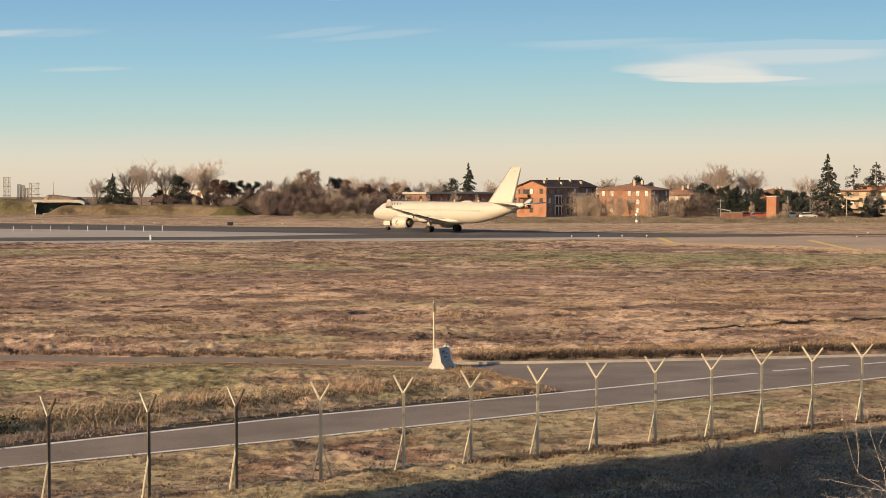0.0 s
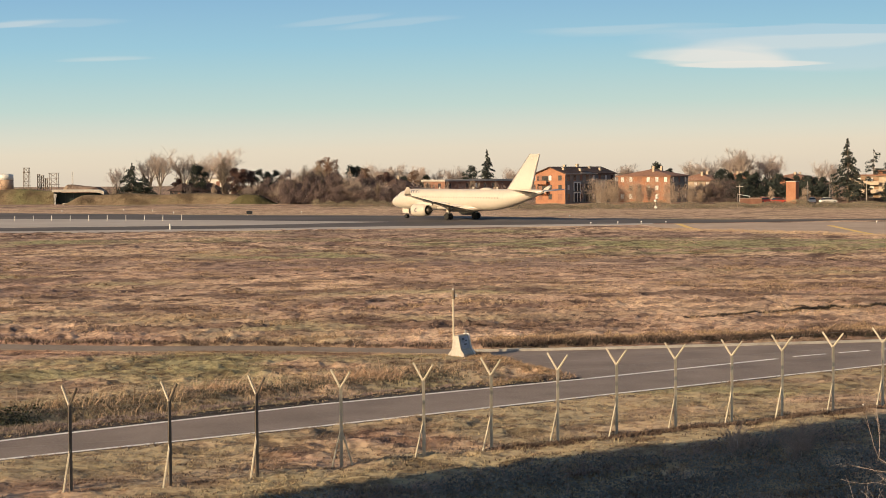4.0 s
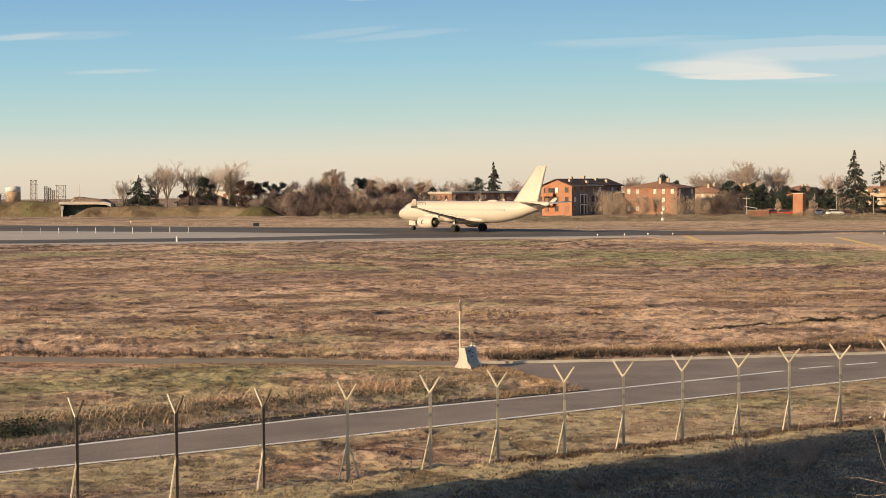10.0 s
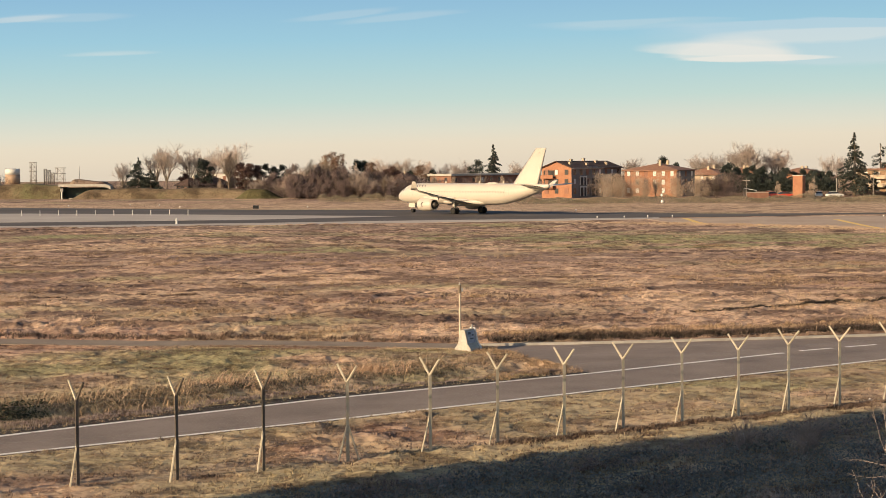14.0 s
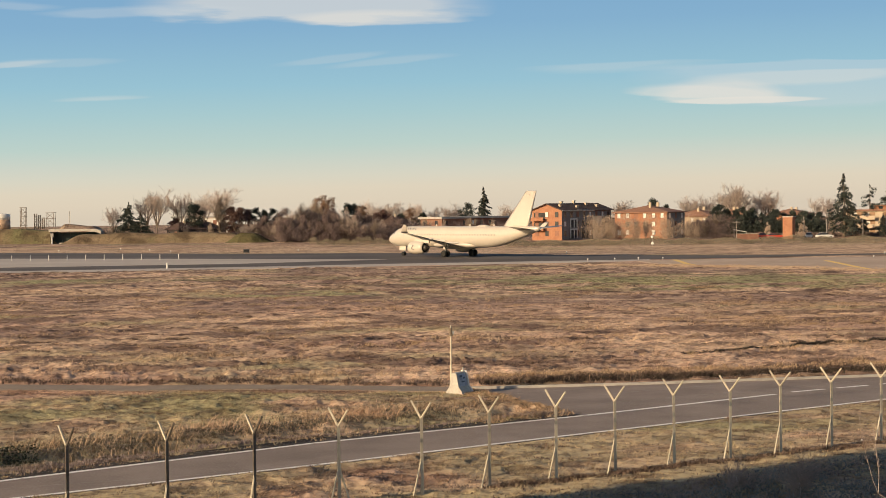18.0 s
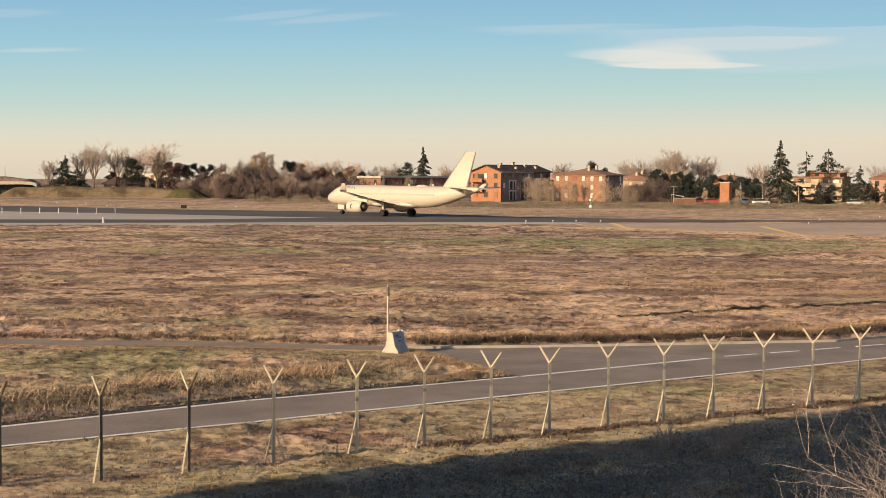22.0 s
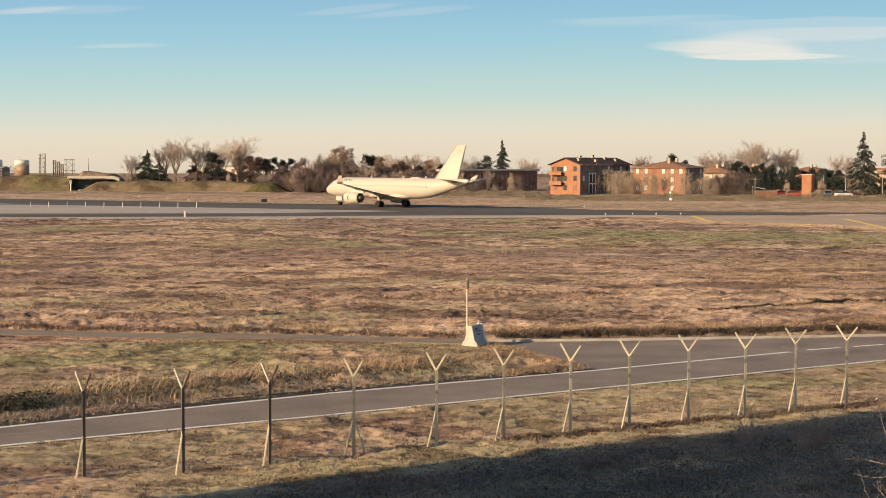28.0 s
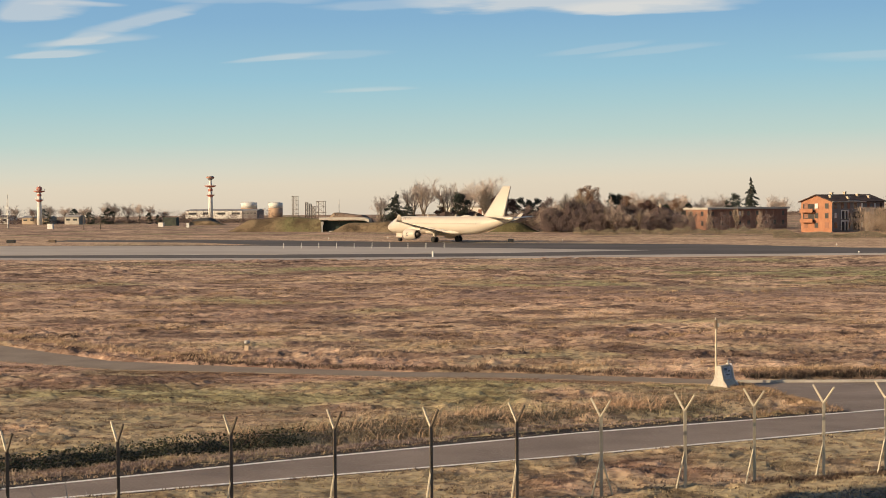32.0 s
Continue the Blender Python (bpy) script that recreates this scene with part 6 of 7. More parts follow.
for x, y in ((19.5, 307), (20.1, 264.4), (24.5, 266.5), (28.3, 267.6), (32.2, 267.8), (-33.0, 348), (-60.0, 352), (-76, 380), (-68, 372), (64, 262), (86, 300), (71, 283), (-88, 372)):
    if tl is None:
        tl = thing("taxiway_light", pose(x, y, 0.05), "small white taxiway edge light", "light", "taxiway edge lights")
        part("base", Geo().tube((0, 0, -0.05), (0, 0, 0.2), 0.1, 0.08, 8), M_STEEL, tl)
        part("globe", Geo().lathe(((0.07, 0.2), (0.11, 0.26), (0.1, 0.34), (0.03, 0.38)), 10), M_LAMP, tl, smooth=True)
    else:
        copy_thing(tl, pose(x, y, 0.02))

# unseen block added out of view on the left, whose shadow lies over the near bank
bh = thing("car_park_block", pose(-26.2, 28.9, 0, 0, 0, -54.6), "unseen plain block added to shade the near bank", "building")
part("wall", Geo().box(0, -16, -0.3, 15, 0, 20.0), M_CONC, bh)
part("parapet", Geo().box(-0.2, -16.2, 20.0, 15.2, 0.2, 20.7), M_CONC, bh)
# ---- grass, weeds and scrub as real blades ----
def blades(seed, x, y, hgt, width, per, lean, material, name, label, wind=0.25, curl=0.5):
    """Tufts of bent blades at the given places, each blade two triangles."""
    rs = np.random.RandomState(seed)
    n = len(x)
    z = land(x, y)
    X, Y, Z, H, W = (np.repeat(a, per) for a in (x, y, z, hgt, width))
    m = n * per
    a = rs.uniform(0, 6.283, m)
    r = rs.uniform(0, 1, m) ** 0.5 * W * 3.0
    bx, by = X + np.cos(a) * r, Y + np.sin(a) * r
    hh = H * rs.uniform(0.55, 1.1, m)
    out = lean * rs.uniform(0.3, 1.2, m) * hh
    dx, dy = np.cos(a) * out + wind * hh, np.sin(a) * out
    f = rs.uniform(0, 6.283, m)
    wx, wy = np.cos(f) * W * 0.5, np.sin(f) * W * 0.5
    mid = np.stack([bx + dx * 0.4, by + dy * 0.4, Z + hh * 0.62], 1)
    tip = np.stack([bx + dx, by + dy, Z + hh * (1 - curl * 0.3)], 1)
    base = np.stack([bx, by, Z - 0.03], 1)
    w = np.stack([wx, wy, np.zeros(m)], 1)
    v = np.stack([base - w, base + w, mid + w * 0.7, mid - w * 0.7, tip], 1).reshape(-1, 3)
    k = np.arange(m)[:, None] * 5
    tri = np.concatenate([k + np.array([[0, 1, 2]]), k + np.array([[0, 2, 3]]), k + np.array([[3, 2, 4]])], 0)
    return tagged(new(name, arrays(name, v, tri, material)), label, "grass", kind="stuff")


def scatter(seed, n, y0, y1, power=1.0):
    """Places in the wedge of land that is looked over, clear of road and track."""
    rs = np.random.RandomState(seed)
    y = y0 + (y1 - y0) * rs.uniform(0, 1, n) ** power
    x = rs.uniform(-0.47, 0.32, n) * y
    ok = ~(inside(x, y, ROAD) | inside(x, y, TRACK)) & (from_line(x, y, ROAD_NEAR) > 0.22)
    return x[ok], y[ok], rs


def patch(x, y):
    """Slow change of the sward from place to place, 0 to 1."""
    return np.clip(0.5 + 0.5 * np.sin(x * 0.31 + 2.1 * np.sin(y * 0.13)) * np.sin(y * 0.27 + 1.4 * np.sin(x * 0.17)), 0, 1)


x, y, rs = scatter(1, 42000, 39, 84)
p = patch(x, y)
blades(1, x, y, (0.04 + 0.06 * p) * rs.uniform(0.6, 1.5, len(x)), np.full(len(x), 0.018), 4, 2.4, M_TUFT, "near_grass", "short dry winter grass between fence, road and track")
x, y, rs = scatter(2, 34000, 82, 150)
p = patch(x, y)
blades(2, x, y, (0.04 + 0.06 * p) * rs.uniform(0.5, 1.5, len(x)), np.full(len(x), 0.035), 3, 2.4, M_TUFT, "meadow_grass", "rough tawny meadow grass across the airfield")


def clusters(seed, n, y0, y1, per, sx, sy):
    """Places gathered in flat drifts over the meadow."""
    cx, cy, rs = scatter(seed, n, y0, y1, 0.8)
    k = len(cx)
    w = np.repeat(rs.uniform(0.4, 1.6, k), per)
    x = np.repeat(cx, per) + rs.normal(0, 1, k * per) * sx * w
    y = np.repeat(cy, per) + rs.normal(0, 1, k * per) * sy * w + 0.05 * (x - np.repeat(cx, per))
    ok = ~(inside(x, y, ROAD) | inside(x, y, TRACK)) & (y < 226)
    return x[ok], y[ok], rs


# drifts of coarser, darker growth over the meadow
x, y, rs = clusters(45, 110, 84, 222, 45, 1.6, 0.7)
blades(45, x, y, rs.uniform(0.08, 0.24, len(x)), np.full(len(x), 0.03), 5, 1.7, M_STRAW, "straw_drifts", "bleached straw tussocks on the meadow", 0.35)
# thin dark streaks, coarse growth with the tussocks' shade in its colour
x, y, rs = clusters(41, 240, 83, 215, 36, 0.8, 0.12)
blades(41, x, y, rs.uniform(0.06, 0.18, len(x)), np.full(len(x), 0.03), 5, 1.7, M_HEATH, "dark_drifts", "dark brown streaks of coarse growth and tussock shade on the meadow", 0.3)
x, y, rs = clusters(47, 160, 83, 180, 36, 1.3, 0.7)
blades(47, x, y, rs.uniform(0.1, 0.34, len(x)), np.full(len(x), 0.03), 5, 1.5, M_WEED, "brown_tussocks", "tawny tussocks of coarse grass on the meadow", 0.3)
x, y, rs = clusters(43, 800, 40, 84, 20, 0.45, 0.16)
blades(43, x, y, rs.uniform(0.03, 0.1, len(x)), np.full(len(x), 0.025), 4, 1.2, M_HEATH, "dark_tussocks", "small dark tussocks in the short grass")
# the long shadow line on the right of the meadow, laid in dark blades
x, y, rs = clusters(44, 1, 90, 91, 2, 1, 1)
t = rs.uniform(0, 1, 2400)
x, y = 12 + 24 * t, 95.5 + 14.5 * t + rs.normal(0, 0.14, 2400)
blades(44, x, y, rs.uniform(0.08, 0.17, 2400) * np.clip(0.5 + t, 0, 1), np.full(2400, 0.04), 4, 1.5, M_EARTH_SHADE, "furrow_shade", "long shadow line laid in dark blades across the meadow")


def along(line, n, seed, across, shift=(0.0, 0.0)):
    """Places along a run of points, spread across it."""
    rs = np.random.RandomState(seed)
    seg = np.array(line, dtype=float)
    ln = np.hypot(*(seg[1:] - seg[:-1]).T)
    i = rs.choice(len(ln), n, p=ln / ln.sum())
    t = rs.uniform(0, 1, n)[:, None]
    p = seg[i] * (1 - t) + seg[i + 1] * t
    x, y = p[:, 0] + shift[0] + rs.normal(0, across, n), p[:, 1] + shift[1] + rs.normal(0, across, n)
    ok = ~(inside(x, y, ROAD) | inside(x, y, TRACK))
    return x[ok], y[ok], rs


# tall dry weeds on the far bank of the ditch
FAR_BANK = [(-17.0, 57.6), (-14.8, 59.2), (-9.4, 63.2), (-5.8, 65.6), (-0.5, 69.2)]
def arcs(seed, x, y, length, width, lean, material, name, label):
    """Long dead stalks that rise and bend over, each a narrow bent ribbon."""
    rs = np.random.RandomState(seed)
    n = len(x)
    a = rs.normal(0.35, 2.0, n)
    e0, e1 = rs.uniform(0.35, 1.45, n), rs.uniform(-1.1, 0.8, n) - lean
    p = np.stack([x, y, land(x, y) - 0.02], 1)
    f = a + 1.57 + rs.normal(0, 0.5, n)
    w = np.stack([np.cos(f), np.sin(f), np.zeros(n)], 1) * (width * rs.uniform(0.6, 1.3, n))[:, None]
    rows, k = [], 6
    for i in range(k + 1):
        s = 1.0 - 0.75 * i / k
        rows += [p - w * s, p + w * s]
        e = e0 + (e1 - e0) * (i + 0.5) / k
        p = p + np.stack([np.cos(a) * np.cos(e), np.sin(a) * np.cos(e), np.sin(e)], 1) * (length / k)[:, None]
        p[:, 2] = np.maximum(p[:, 2], 0.01)
    v = np.stack(rows, 1).reshape(-1, 3)
    b = np.arange(n)[:, None] * (2 * k + 2)
    q = np.concatenate([b + np.array([[2 * i, 2 * i + 1, 2 * i + 3, 2 * i + 2]]) for i in range(k)], 0)
    return tagged(new(name, arrays(name, v, q, material)), label, "grass", kind="stuff")


# dead stalks lie in tangles, with dark gaps between
rs = np.random.RandomState(11)
for k, (ax, ay, n, w, mat) in enumerate(((-14.9, 59.6, 130, 0.7, M_WEED), (-13.0, 60.6, 190, 0.8, M_STRAW), (-11.3, 61.6, 170, 0.9, M_WEED), (-10.4, 62.4, 130, 0.6, M_STRAW), (-9.2, 64.2, 300, 0.85, M_RUSTGRASS), (-7.4, 64.6, 90, 0.8, M_WEED),
                                         (-5.6, 66.6, 90, 0.8, M_WEED), (-3.6, 68.0, 560, 0.7, M_RUSTGRASS), (-1.6, 69.4, 170, 0.7, M_WEED), (-16.6, 57.9, 120, 0.5, M_WEED), (0.3, 70.6, 90, 0.6, M_WEED))):
    n = int(n * 1.3)
    x, y = ax + rs.normal(0, w, n), ay + rs.normal(0, w * 0.75, n)
    ok = ~inside(x, y, ROAD) & (from_line(x, y, VERGE_IN) > 1.1)
    x, y = x[ok], y[ok]
    arcs(11 + k, x, y, rs.uniform(0.3, 1.0, len(x)), np.full(len(x), 0.013), 0.15, mat, "roadside_weeds", "rust-coloured tangle of dead weeds by the road" if mat is M_RUSTGRASS else "tangle of dry arching weeds on the bank beside the road")
x, y, rs = along(FAR_BANK, 260, 10, 1.0, (-0.4, 0.6))
arcs(10, x, y, rs.uniform(0.4, 1.3, len(x)), np.full(len(x), 0.008), -0.3, M_STRAW, "pale_stalks", "pale dead stalks among the roadside weeds")
x, y, rs = along(FAR_BANK, 2200, 12, 0.85)
blades(12, x, y, rs.uniform(0.05, 0.2, len(x)), np.full(len(x), 0.03), 5, 0.9, M_BRAMBLE, "ditch_scrub", "dark tangled scrub above the ditch", 0.1, 0.9)
x, y, rs = along(DITCH[:4], 900, 26, 0.25, (0.9, -1.0))
blades(26, x, y, rs.uniform(0.08, 0.22, len(x)), np.full(len(x), 0.03), 5, 1.0, M_TWIG_PALE, "verge_grass", "bleached grass between ditch and road")
x, y, rs = along([(-47, 103), (-40.7, 97.6), (-35.8, 93), (-29.5, 88.6), (-25, 86)], 1500, 27, 0.7)
blades(27, x, y, rs.uniform(0.08, 0.26, len(x)), np.full(len(x), 0.035), 5, 1.0, M_STRAW, "track_straw", "bright straw along the gravel track")
x, y, rs = along([(-30, 81.0), (-23.2, 80.2), (-15.7, 78.8), (-10.4, 79.0), (-1, 77.2)], 1500, 28, 0.5)
blades(28, x, y, rs.uniform(0.03, 0.07, len(x)), np.full(len(x), 0.035), 5, 1.2, M_TUFT, "track_side_grass", "tawny grass along the gravel track")
x, y, rs = along([(-30, 86.4), (-24, 84.9), (-16.1, 83.3), (-10.7, 83.3), (-1, 81.2)], 1100, 29, 0.3)
blades(29, x, y, rs.uniform(0.08, 0.24, len(x)), np.full(len(x), 0.035), 5, 0.9, M_HEATH, "track_rim_growth", "dark rim of coarse growth above the gravel track")
x, y, rs = along([(17, 248), (29, 237), (36, 232), (52, 211), (70, 204), (100, 195)], 6500, 46, 2.2)
blades(46, x, y, rs.uniform(0.04, 0.12, len(x)), np.full(len(x), 0.06), 4, 1.4, M_STRAW, "taxiway_straw", "bright straw along the edge of the faded taxiway")
# short dark growth on the verge between ditch and road
VERGE = [(-60, 19.4), (-21.5, 48.0), (-14.3, 54.6), (-5.6, 62.0), (4.2, 68.9)]
x, y, rs = along([(-30, 41.5)] + VERGE[1:], 3500, 19, 0.3, (-0.4, 0.55))
blades(19, x, y, rs.uniform(0.04, 0.14, len(x)), np.full(len(x), 0.025), 4, 1.4, M_DEAD, "verge_growth", "short dark growth on the verge of the road")
# ragged grass over the broken tip between road and side road
x, y, rs = along([(0.4, 78.6), (1.6, 75.6), (3.6, 70.2), (1.0, 67.0)], 1500, 20, 0.7)
blades(20, x, y, rs.uniform(0.05, 0.16, len(x)), np.full(len(x), 0.025), 5, 1.8, M_WEED, "tip_grass", "ragged grass on the tip between the two roads")
# dark blades that stand for the fence's shadow along its foot
x, y, rs = along([(a + 0.1, b - 0.1) for a, b in POSTS[9:]], 2600, 24, 0.14)
blades(24, x, y, rs.uniform(0.05, 0.16, len(x)), np.full(len(x), 0.03), 4, 0.9, M_HEATH, "fence_foot_growth", "dark blades laid as the fence's shadow along its foot")
# dark reeds along the edge strip of the side road
# near-black blades added for the shade under the rim
x, y, rs = along(BANK, 5000, 48, 0.25, (0.0, 0.2))
blades(48, x, y, rs.uniform(0.08, 0.3, len(x)), np.full(len(x), 0.03), 4, 1.0, M_EARTH_SHADE, "rim_shade_blades", "blackish blades that stand for the rim's shade along the kerb")
x, y, rs = along(BANK, 5000, 16, 0.34, (0.0, 0.5))
blades(16, x, y, rs.uniform(0.08, 0.36, len(x)), np.full(len(x), 0.025), 5, 1.0, M_HEATH, "edge_scrub", "dark scrubby grass rim behind the side road")
x, y, rs = along(BANK, 90, 17, 0.12, (0.0, 0.3))
arcs(17, np.repeat(x, 4) + rs.normal(0, 0.06, 4 * len(x)), np.repeat(y, 4), rs.uniform(0.5, 1.3, 4 * len(x)), np.full(4 * len(x), 0.012), 0.9, M_STRAW, "curled_stalks", "pale curled dead stalks along the concrete strip")
x, y, rs = along([(a, b + 3.0) for a, b in BANK], 5000, 18, 0.9)
blades(18, x, y, rs.uniform(0.06, 0.18, len(x)), np.full(len(x), 0.04), 5, 0.9, M_WEED, "rim_grass", "tawny grass above the dark rim")
# bank inside the fence, in shade: matted bramble leaves, dead stems and a few standing stalks
def leaf_mat(seed, x, y, lift, size, material, name, label):
    """Small leaves at all angles, lying over the sward up to the given height."""
    rs = np.random.RandomState(seed)
    n = len(x)
    c = np.stack([x, y, land(x, y) + lift * rs.uniform(0, 1, n) ** 1.5], 1)
    u, v = rs.normal(size=(n, 3)), rs.normal(size=(n, 3))
    u[:, 2] *= 0.6
    u /= np.linalg.norm(u, axis=1)[:, None]
    v = np.cross(u, v)
    v /= np.linalg.norm(v, axis=1)[:, None]
    s = (size * rs.uniform(0.5, 1.4, n))[:, None]
    q = np.stack([c - u * s, c - v * s * 0.6, c + u * s, c + v * s * 0.6], 1).reshape(-1, 3)
    return tagged(new(name, arrays(name, q, np.arange(4 * n).reshape(n, 4), material)), label, "undergrowth", kind="stuff")


def on_bank(rs, n, t0, t1, u0, u1):
    t, u = rs.uniform(t0, t1, n), rs.uniform(u0, u1, n)
    return -1.6 + 0.81 * t + 0.586 * u, 45.6 + 0.586 * t - 0.81 * u


rs = np.random.RandomState(21)
x, y = on_bank(rs, 190000, -8, 40, 0.9, 14)
ok = grain(x, y, 2.2, 31) * 0.6 + grain(x, y, 0.8, 32) * 0.4 > rs.uniform(0.28, 0.6, len(x))
lift = 0.1 + 0.42 * grain(x, y, 1.7, 33)[ok]
leaf_mat(21, x[ok], y[ok], lift, 0.038, M_IVY, "bank_scrub", "dark matted bramble leaves on the shaded bank")
x, y = on_bank(rs, 26000, -8, 40, 0.6, 14)
ok = grain(x, y, 2.6, 35) > rs.uniform(0.42, 0.75, len(x))
x, y = x[ok], y[ok]
blades(25, x, y, rs.uniform(0.06, 0.26, len(x)), np.full(len(x), 0.018), 3, 1.4, M_DEAD, "bank_dead_grass", "flattened dead grass on the shaded bank", 0.1, 0.9)
x, y = on_bank(rs, 1500, -6, 36, 0.8, 12)
ok = grain(x, y, 2.4, 36) > 0.56
x, y = x[ok], y[ok]
arcs(30, x, y, rs.uniform(0.4, 1.2, len(x)), np.full(len(x), 0.008), 0.1, M_DEAD, "bramble_canes", "tangled dead bramble canes on the shaded bank")
x, y = on_bank(rs, 160, -4, 34, 0.5, 9)
blades(22, x, y, rs.uniform(0.3, 0.8, len(x)), np.full(len(x), 0.014), 4, 0.3, M_DEAD, "bank_stalks", "pale dead stalks standing on the shaded bank", 0.1, 0.6)
x, y = on_bank(rs, 6000, -18, 40, 0.2, 2.2)
blades(35, x, y, rs.uniform(0.06, 0.22, len(x)), np.full(len(x), 0.015), 4, 1.5, M_DEAD, "fence_tangle", "grey-brown dead tangle below the fence", 0.1, 0.9)
# dry leaves and bare soil along the upper edge of the bank
x, y = on_bank(rs, 9000, -16, 40, -0.2, 1.5)
leaf_mat(34, x, y, np.full(len(x), 0.07), 0.028, M_WEED, "leaf_litter", "brown leaf litter along the fence")
# overgrown ditch
x, y, rs = along([(-27, 47.7)] + DITCH[1:4], 20000, 51, 0.3, (-0.3, 0.45))
leaf_mat(51, x, y, np.full(len(x), 0.3), 0.05, M_DITCH, "ditch_growth", "dark green growth filling the roadside ditch")

# ---- concrete barrier with its light pole ----
bar = thing("road_barrier", pose(-0.1, 77.3, 0.0, 0, 0, -28), "pale concrete road barrier with a stained side in painted bluish shade", "barrier")
prof = [(-0.42, -0.1), (-0.42, 0.12), (-0.4, 0.17), (-0.25, 0.36), (-0.13, 0.95), (-0.1, 1.0), (0.1, 1.0), (0.13, 0.95), (0.25, 0.36), (0.4, 0.17), (0.42, 0.12), (0.42, -0.1)]


def barrier_loop(x, k):
    """The barrier's section at y = x, drawn in by k."""
    return [Vector((a * k, x, z if z < 0.2 else 0.2 + (z - 0.2) * (0.5 + 0.5 * k))) for a, z in prof]


part("block", Geo().rings([barrier_loop(a, k) for a, k in ((-0.42, 0.97), (-0.39, 1.0), (0.5, 1.0), (0.53, 0.97))]), M_CONC, bar, "weathered pale concrete block")
# bluish shade of the side turned from the sun, put into the colour
M_BLUESHADE = surface("blue_shade", [(0.2, 0.22, 0.3), (0.5, 0.52, 0.58)], 3.5, 0.6)
part("side_panel", Geo().add([(0.262, -0.3, 0.38), (0.262, 0.42, 0.38), (0.145, 0.42, 0.93), (0.145, -0.3, 0.93)], [(0, 1, 2, 3)]), M_BLUESHADE, bar, "side panel with bluish shade in its colour and dark stains")
for a, b, z, w in ((-0.2, 0.05, 0.78, 0.1), (0.1, 0.3, 0.7, 0.07), (-0.1, 0.2, 0.55, 0.06)):
    x0, x1 = 0.27 - (z - 0.38) * 0.2127, 0.27 - (z + w - 0.38) * 0.2127
    part("mark", Geo().add([(x0, a, z), (x0, b, z), (x1, b, z + w), (x1, a, z + w)], [(0, 1, 2, 3)]), M_INK, bar, "dark worn bar of paint")
part("end_flange", Geo().rings([barrier_loop(a, 1.12) for a in (0.53, 0.6)]), M_LINE, bar, "white painted end flange")
part("lifting_lug", Geo().tube((0.0, 0.5, 0.95), (0.0, 0.5, 1.17), 0.045), M_STEEL, bar)
lp = thing("light_pole", pose(-0.42, 77.75, 0.0), "slim brown-white warning light pole behind the barrier", "pole")
part("pole", Geo().tube((0, 0, -0.2), (0, 0, 2.62), 0.045, 0.04, 8), M_POST, lp)
part("lamp_head", Geo().tube((0, 0, 2.62), (0, 0, 3.02), 0.085, 0.075, 10), M_BARK, lp, "dull brown lamp head")
part("cap", Geo().tube((0, 0, 3.02), (0, 0, 3.12), 0.05, 0.02, 8), M_STEEL, lp)
part("bracket", Geo().box(0.05, -0.04, 2.7, 0.16, 0.04, 2.85), M_STEEL, lp)
fl = thing("field_lamp", pose(-26.7, 92.6, 0.1), "small weathered cream lamp fitting in the grass", "lamp")
part("base", Geo().box(-0.12, -0.12, -0.25, 0.12, 0.12, 0.3), M_CREAM, fl)
part("head", Geo().lathe(((0.08, 0.36), (0.17, 0.42), (0.17, 0.54), (0.06, 0.6)), 10), M_STEEL, fl, smooth=True)

# ---- wire between the fence posts ----
def wires(name, heights, off, r, label):
    g = Geo()
    for h in heights:
        for (ax, ay), (bx, by) in zip(POSTS, POSTS[1:]):
            o = Vector((-FENCE_RUN.y, FENCE_RUN.x, 0)) * off
            g.tube(Vector((ax, ay, h)) + o, Vector((bx, by, h)) + o, r, r, 3, False)
    return tagged(part(name, g, M_STEEL), label, "wire", kind="stuff")


wires("fence_wire", (0.15, 0.75, 1.35, 1.95, 2.3), 0.0, 0.0022, "thin straining wires of the fence")
wires("barbed_wire", (2.55, 2.8), 0.2, 0.002, "thin barbed wire on the forked tops")
g = Geo()
for (ax, ay), (bx, by) in zip(POSTS, POSTS[1:]):
    a, b = Vector((ax, ay, 0)), Vector((bx, by, 0))
    n = 22
    for i in range(-n, n):
        for s in (1, -1):
            t0, t1 = i / n, i / n + 1.0
            z0, z1 = (0.05, 2.3) if s > 0 else (2.3, 0.05)
            c0, c1 = max(t0, 0.0), min(t1, 1.0)
            if c1 - c0 > 0.02:
                g.tube(a.lerp(b, c0) + Vector((0, 0, z0 + (z1 - z0) * (c0 - t0))), a.lerp(b, c1) + Vector((0, 0, z0 + (z1 - z0) * (c1 - t0))), 0.0009, 0.0009, 3, False)
tagged(part("wire_mesh", g, M_STEEL), "fine grey chain-link mesh between the fence posts", "wire mesh", kind="stuff")


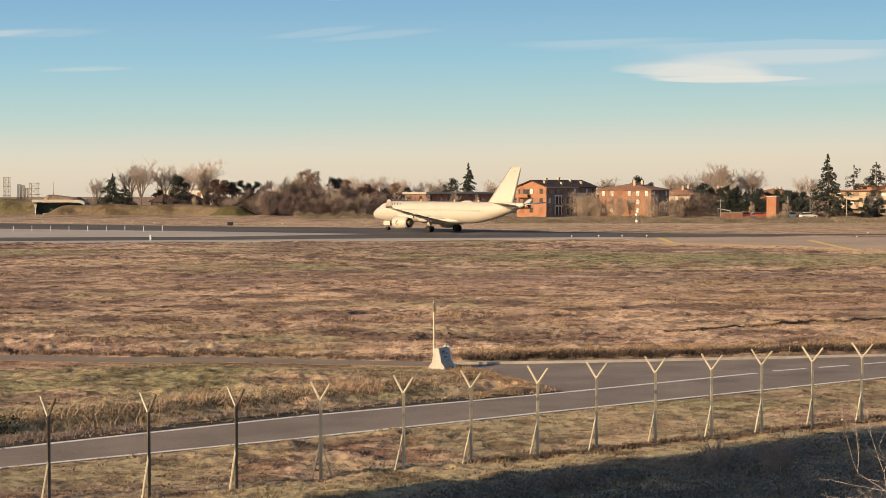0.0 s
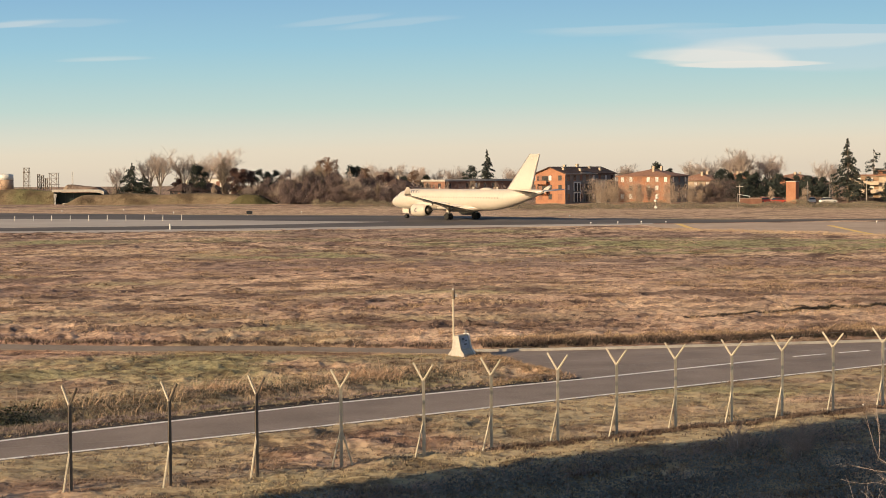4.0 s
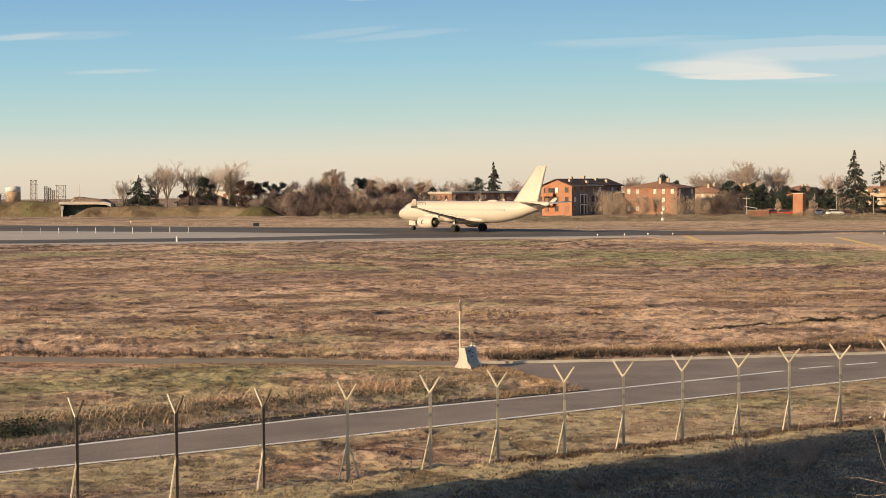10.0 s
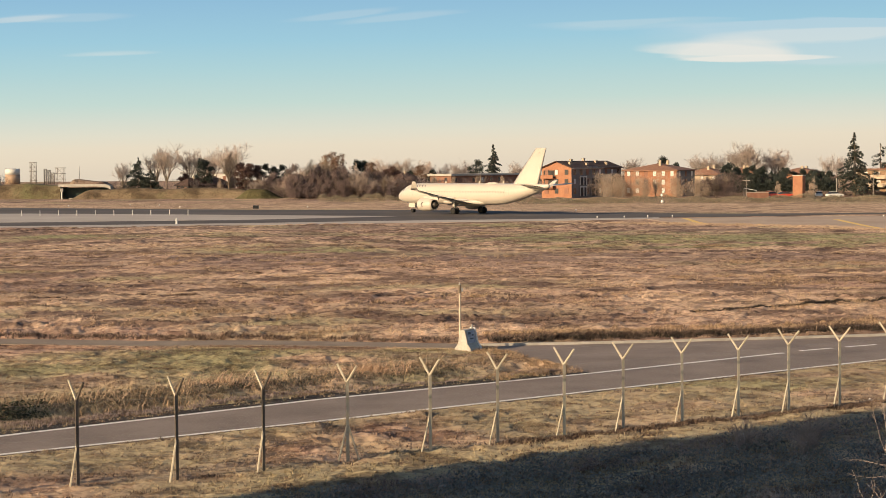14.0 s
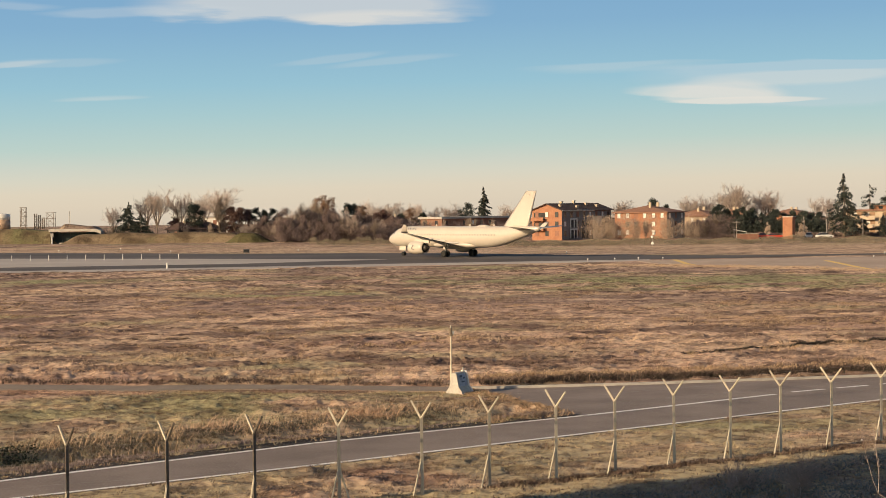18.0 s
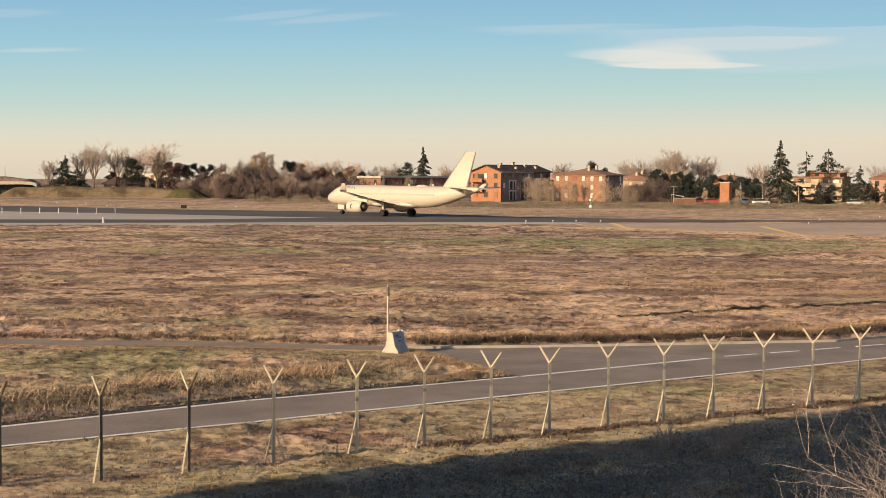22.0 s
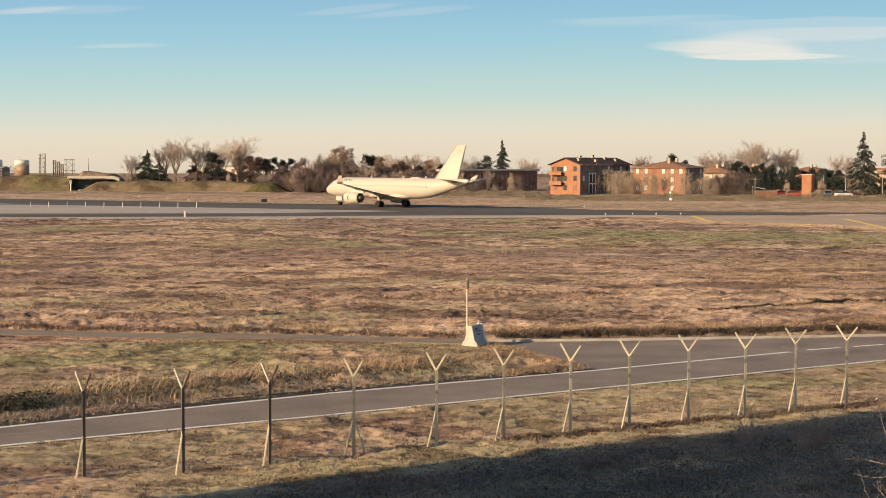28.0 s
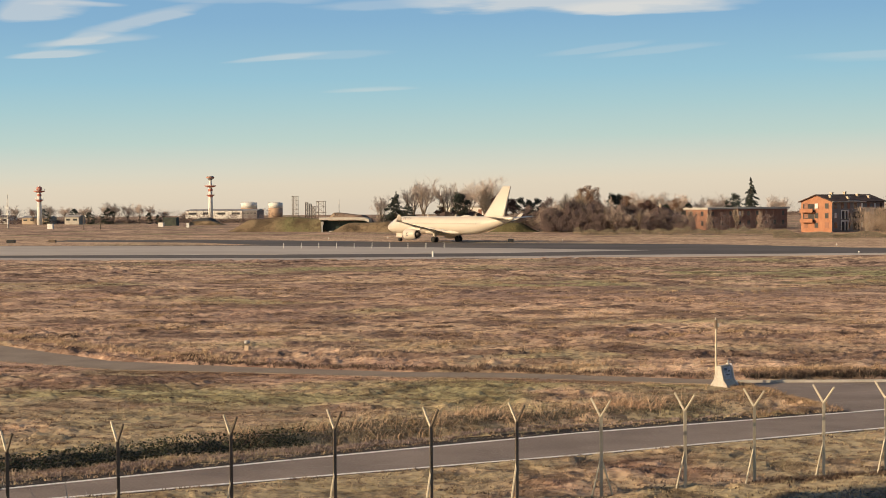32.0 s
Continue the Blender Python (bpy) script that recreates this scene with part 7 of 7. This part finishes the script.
# ---- leafless bushes near the hill ----
def near_bush(x, y, z0, seed, h, label, lean, n):
    rnd = random.Random(seed)
    b = thing("bare_bush", pose(x, y, z0), label, "bush")
    fine = Geo()

    def grow(p, d, ln, r, lv, thick):
        k = 5 if lv == 0 else 4
        for i in range(k):
            q = p + d * ln / k
            (thick if lv == 0 else fine).tube(p, q, r * (1 - 0.14 * i), r * (1 - 0.14 * (i + 1)), 5 if lv == 0 else 3, False)
            if lv < 3 and (i or lv):
                for j in range(2 if lv < 2 else 1):
                    s = Vector((rnd.gauss(0, 1), rnd.gauss(0, 1), rnd.gauss(0.3, 0.6))).normalized()
                    grow(q, (d * 0.7 + s * 0.62).normalized(), ln * rnd.uniform(0.35, 0.6), max(r * 0.5, 0.004), lv + 1, thick)
            p = q
            d = (d + Vector((rnd.gauss(0, 0.16), rnd.gauss(0, 0.16), rnd.gauss(0.02, 0.12)))).normalized()

    for i in range(n):
        a = rnd.uniform(0, 6.28)
        d = Vector((math.cos(a) * 0.55 + lean[0], math.sin(a) * 0.55 + lean[1], 1)).normalized()
        shoot = Geo()
        grow(Vector((rnd.uniform(-0.3, 0.3), rnd.uniform(-0.3, 0.3), -0.3)), d, h * rnd.uniform(0.5, 0.75), 0.026, 0, shoot)
        part("stem", shoot, M_TWIG_WARM, b, smooth=True)
    tagged(part("branch", fine, M_TWIG_RED, b, "reddish-brown fine twigs"), kind="stuff")


M_TWIG_WARM = surface("grey_brown_stems", [(0.34, 0.31, 0.28), (0.54, 0.5, 0.45)], 0.9, 0.85)
M_TWIG_RED = surface("reddish_twigs", [(0.19, 0.155, 0.14), (0.36, 0.3, 0.27)], 0.9, 0.85)
near_bush(9.5, 25.5, 0.0, 5, 5.0, "leafless reddish bush with long arching twigs", (-0.1, 0.0), 7)
near_bush(10.3, 26.6, 0.0, 6, 5.4, "leafless reddish bush with long arching twigs", (-0.1, 0.0), 8)
near_bush(10.9, 24.5, 1.2, 15, 4.8, "leafless reddish bush with long arching twigs", (-0.4, 0.15), 9)
near_bush(9.8, 27.2, 0.3, 16, 4.2, "leafless reddish bush with long arching twigs", (-0.2, 0.1), 8)
near_bush(9.0, 25.9, 0.0, 19, 4.5, "leafless reddish bush with long arching twigs", (-0.1, 0.1), 9)
near_bush(7.0, 39.2, 0.0, 21, 1.3, "low reddish leafless shrub on the bank", (0.0, 0.0), 6)
near_bush(8.0, 38.7, 0.0, 22, 1.2, "low reddish leafless shrub on the bank", (0.0, 0.0), 6)
near_bush(9.7, 48.4, 0.0, 17, 1.7, "leafless brown shrub on the shaded bank", (0.0, 0.0), 7)
near_bush(8.3, 49.6, 0.0, 18, 1.2, "leafless brown shrub on the shaded bank", (0.0, 0.0), 6)


def saplings(x, y, z0, seed, n):
    """A clump of slim upright stems with a few short twigs."""
    rnd = random.Random(seed)
    b = thing("sapling_clump", pose(x, y, z0), "slim pale leafless saplings on the bank", "bush")
    for i in range(n):
        p = Vector((rnd.uniform(-0.5, 0.9), rnd.uniform(-0.3, 0.3), -0.2))
        d = Vector((rnd.gauss(0, 0.06), rnd.gauss(0, 0.06), 1)).normalized()
        stem, ln = Geo(), rnd.uniform(1.4, 2.6)
        for k in range(6):
            q = p + d * ln / 6
            stem.tube(p, q, 0.022 * (1 - k * 0.13), 0.022 * (1 - (k + 1) * 0.13), 5, False)
            if k > 1:
                s = Vector((rnd.gauss(0, 1), rnd.gauss(0, 1), 0.9)).normalized()
                stem.tube(q, q + s * rnd.uniform(0.15, 0.4), 0.008, 0.003, 3, False)
            p, d = q, (d + Vector((rnd.gauss(0, 0.06), rnd.gauss(0, 0.06), 0))).normalized()
        part("stem", stem, M_TWIG_WARM, b)


saplings(-16.0, 36.6, 0.0, 8, 7)
saplings(-14.4, 36.4, 0.0, 9, 3)


st = thing("white_stone", pose(14.3, 60.4, 0), "small white stone at the foot of the fence", "stone")
part("stone", Geo().lathe(((0.01, -0.05), (0.05, -0.02), (0.06, 0.03), (0.035, 0.07), (0.01, 0.08)), 9), M_LINE, st, smooth=True)

# a small fly that crosses close before the camera
FLY = thing("housefly", pose(1.0, 3.0, 8.5), "tiny dark fly crossing the air near the camera", "insect")
M_FLY = surface("fly_body", [(0.05, 0.05, 0.055), (0.09, 0.09, 0.1)], 90.0, 0.5)
part("body", Geo().lathe(((0.0003, -0.0035), (0.0014, -0.0022), (0.0019, 0.0), (0.0015, 0.002), (0.0012, 0.003), (0.0003, 0.004)), 8), M_FLY, FLY, smooth=True)
for side in (1, -1):
    part("wing", Geo().prism([(0.0, -0.001), (side * 0.003, -0.003), (side * 0.0042, -0.0015), (side * 0.0035, 0.001), (0.0, 0.001)], 0.0018, 0.0019), M_STEEL, FLY, "pale grey wing")


# ---- what moves ----
ROLL = ((0, 0.10, 295.50, 46.0), (22, 0.10, 295.50, 46.0), (22.5, 0.03, 295.57, 46.0), (23, -0.12, 295.71, 46.0), (23.5, -0.48, 296.06, 46.1), (24, -0.91, 296.47, 46.2),
        (24.5, -1.49, 297.03, 46.2), (25, -2.50, 297.99, 46.4), (25.5, -3.80, 299.23, 46.6), (26, -5.41, 300.74, 46.8), (26.5, -6.94, 302.17, 47.1), (27, -9.44, 304.48, 47.5),
        (27.5, -12.10, 306.91, 47.9), (28, -15.30, 309.78, 48.3), (28.5, -18.90, 312.95, 48.9), (29, -22.91, 316.42, 49.5), (29.5, -27.49, 320.29, 50.1), (30, -32.50, 324.43, 50.8),
        (30.5, -37.88, 328.75, 51.6), (31, -43.24, 332.94, 52.4), (31.5, -49.61, 337.77, 53.3), (32, -56.22, 342.63, 54.2))


FLIGHT = ((0.0, 2.16, 3.00, 7.60), (0.5, 1.10, 3.00, 8.16), (0.9, 0.25, 3.00, 8.61), (1.0, 0.04, 3.00, 8.72), (1.5, -1.02, 3.00, 9.28), (3.0, -3.0, 2.0, 9.0), (6.0, -2.0, -1.0, 6.904), (32.0, -2.0, -1.0, 6.904))


def motions():
    """The airliner stands, then rolls off along the taxiway; heading in degrees to the left of straight ahead. Its wheels turn as it goes. A fly crosses close by."""
    turned, rolled = 0.0, [(0.0, 0.0), (22.0, 0.0)]
    times, px, py = zip(*[(t, x, y) for t, x, y, a in ROLL])
    steps = [22.0 + 0.03 * i for i in range(1, 334)]
    way = [(np.interp(t, times, px), np.interp(t, times, py)) for t in [22.0] + steps]
    for t, (ax, ay), (bx, by) in zip(steps, way, way[1:]):
        turned += math.hypot(bx - ax, by - ay)
        rolled.append((t, turned))
    for wheel in WHEELS:
        rest = wheel.matrix_basis.copy()
        radius = rest.translation.z
        walk(wheel, [(t, rest @ pose(0, 0, 0, 0, 0, -math.degrees(d / radius))) for t, d in rolled])
    walk(FLY, [(t, pose(x, y, z)) for t, x, y, z in FLIGHT])
    walk(AIRLINER, [(t, pose(x, y, 0.05, 0, 0, 88.5 + a)) for t, x, y, a in ROLL])


motions()
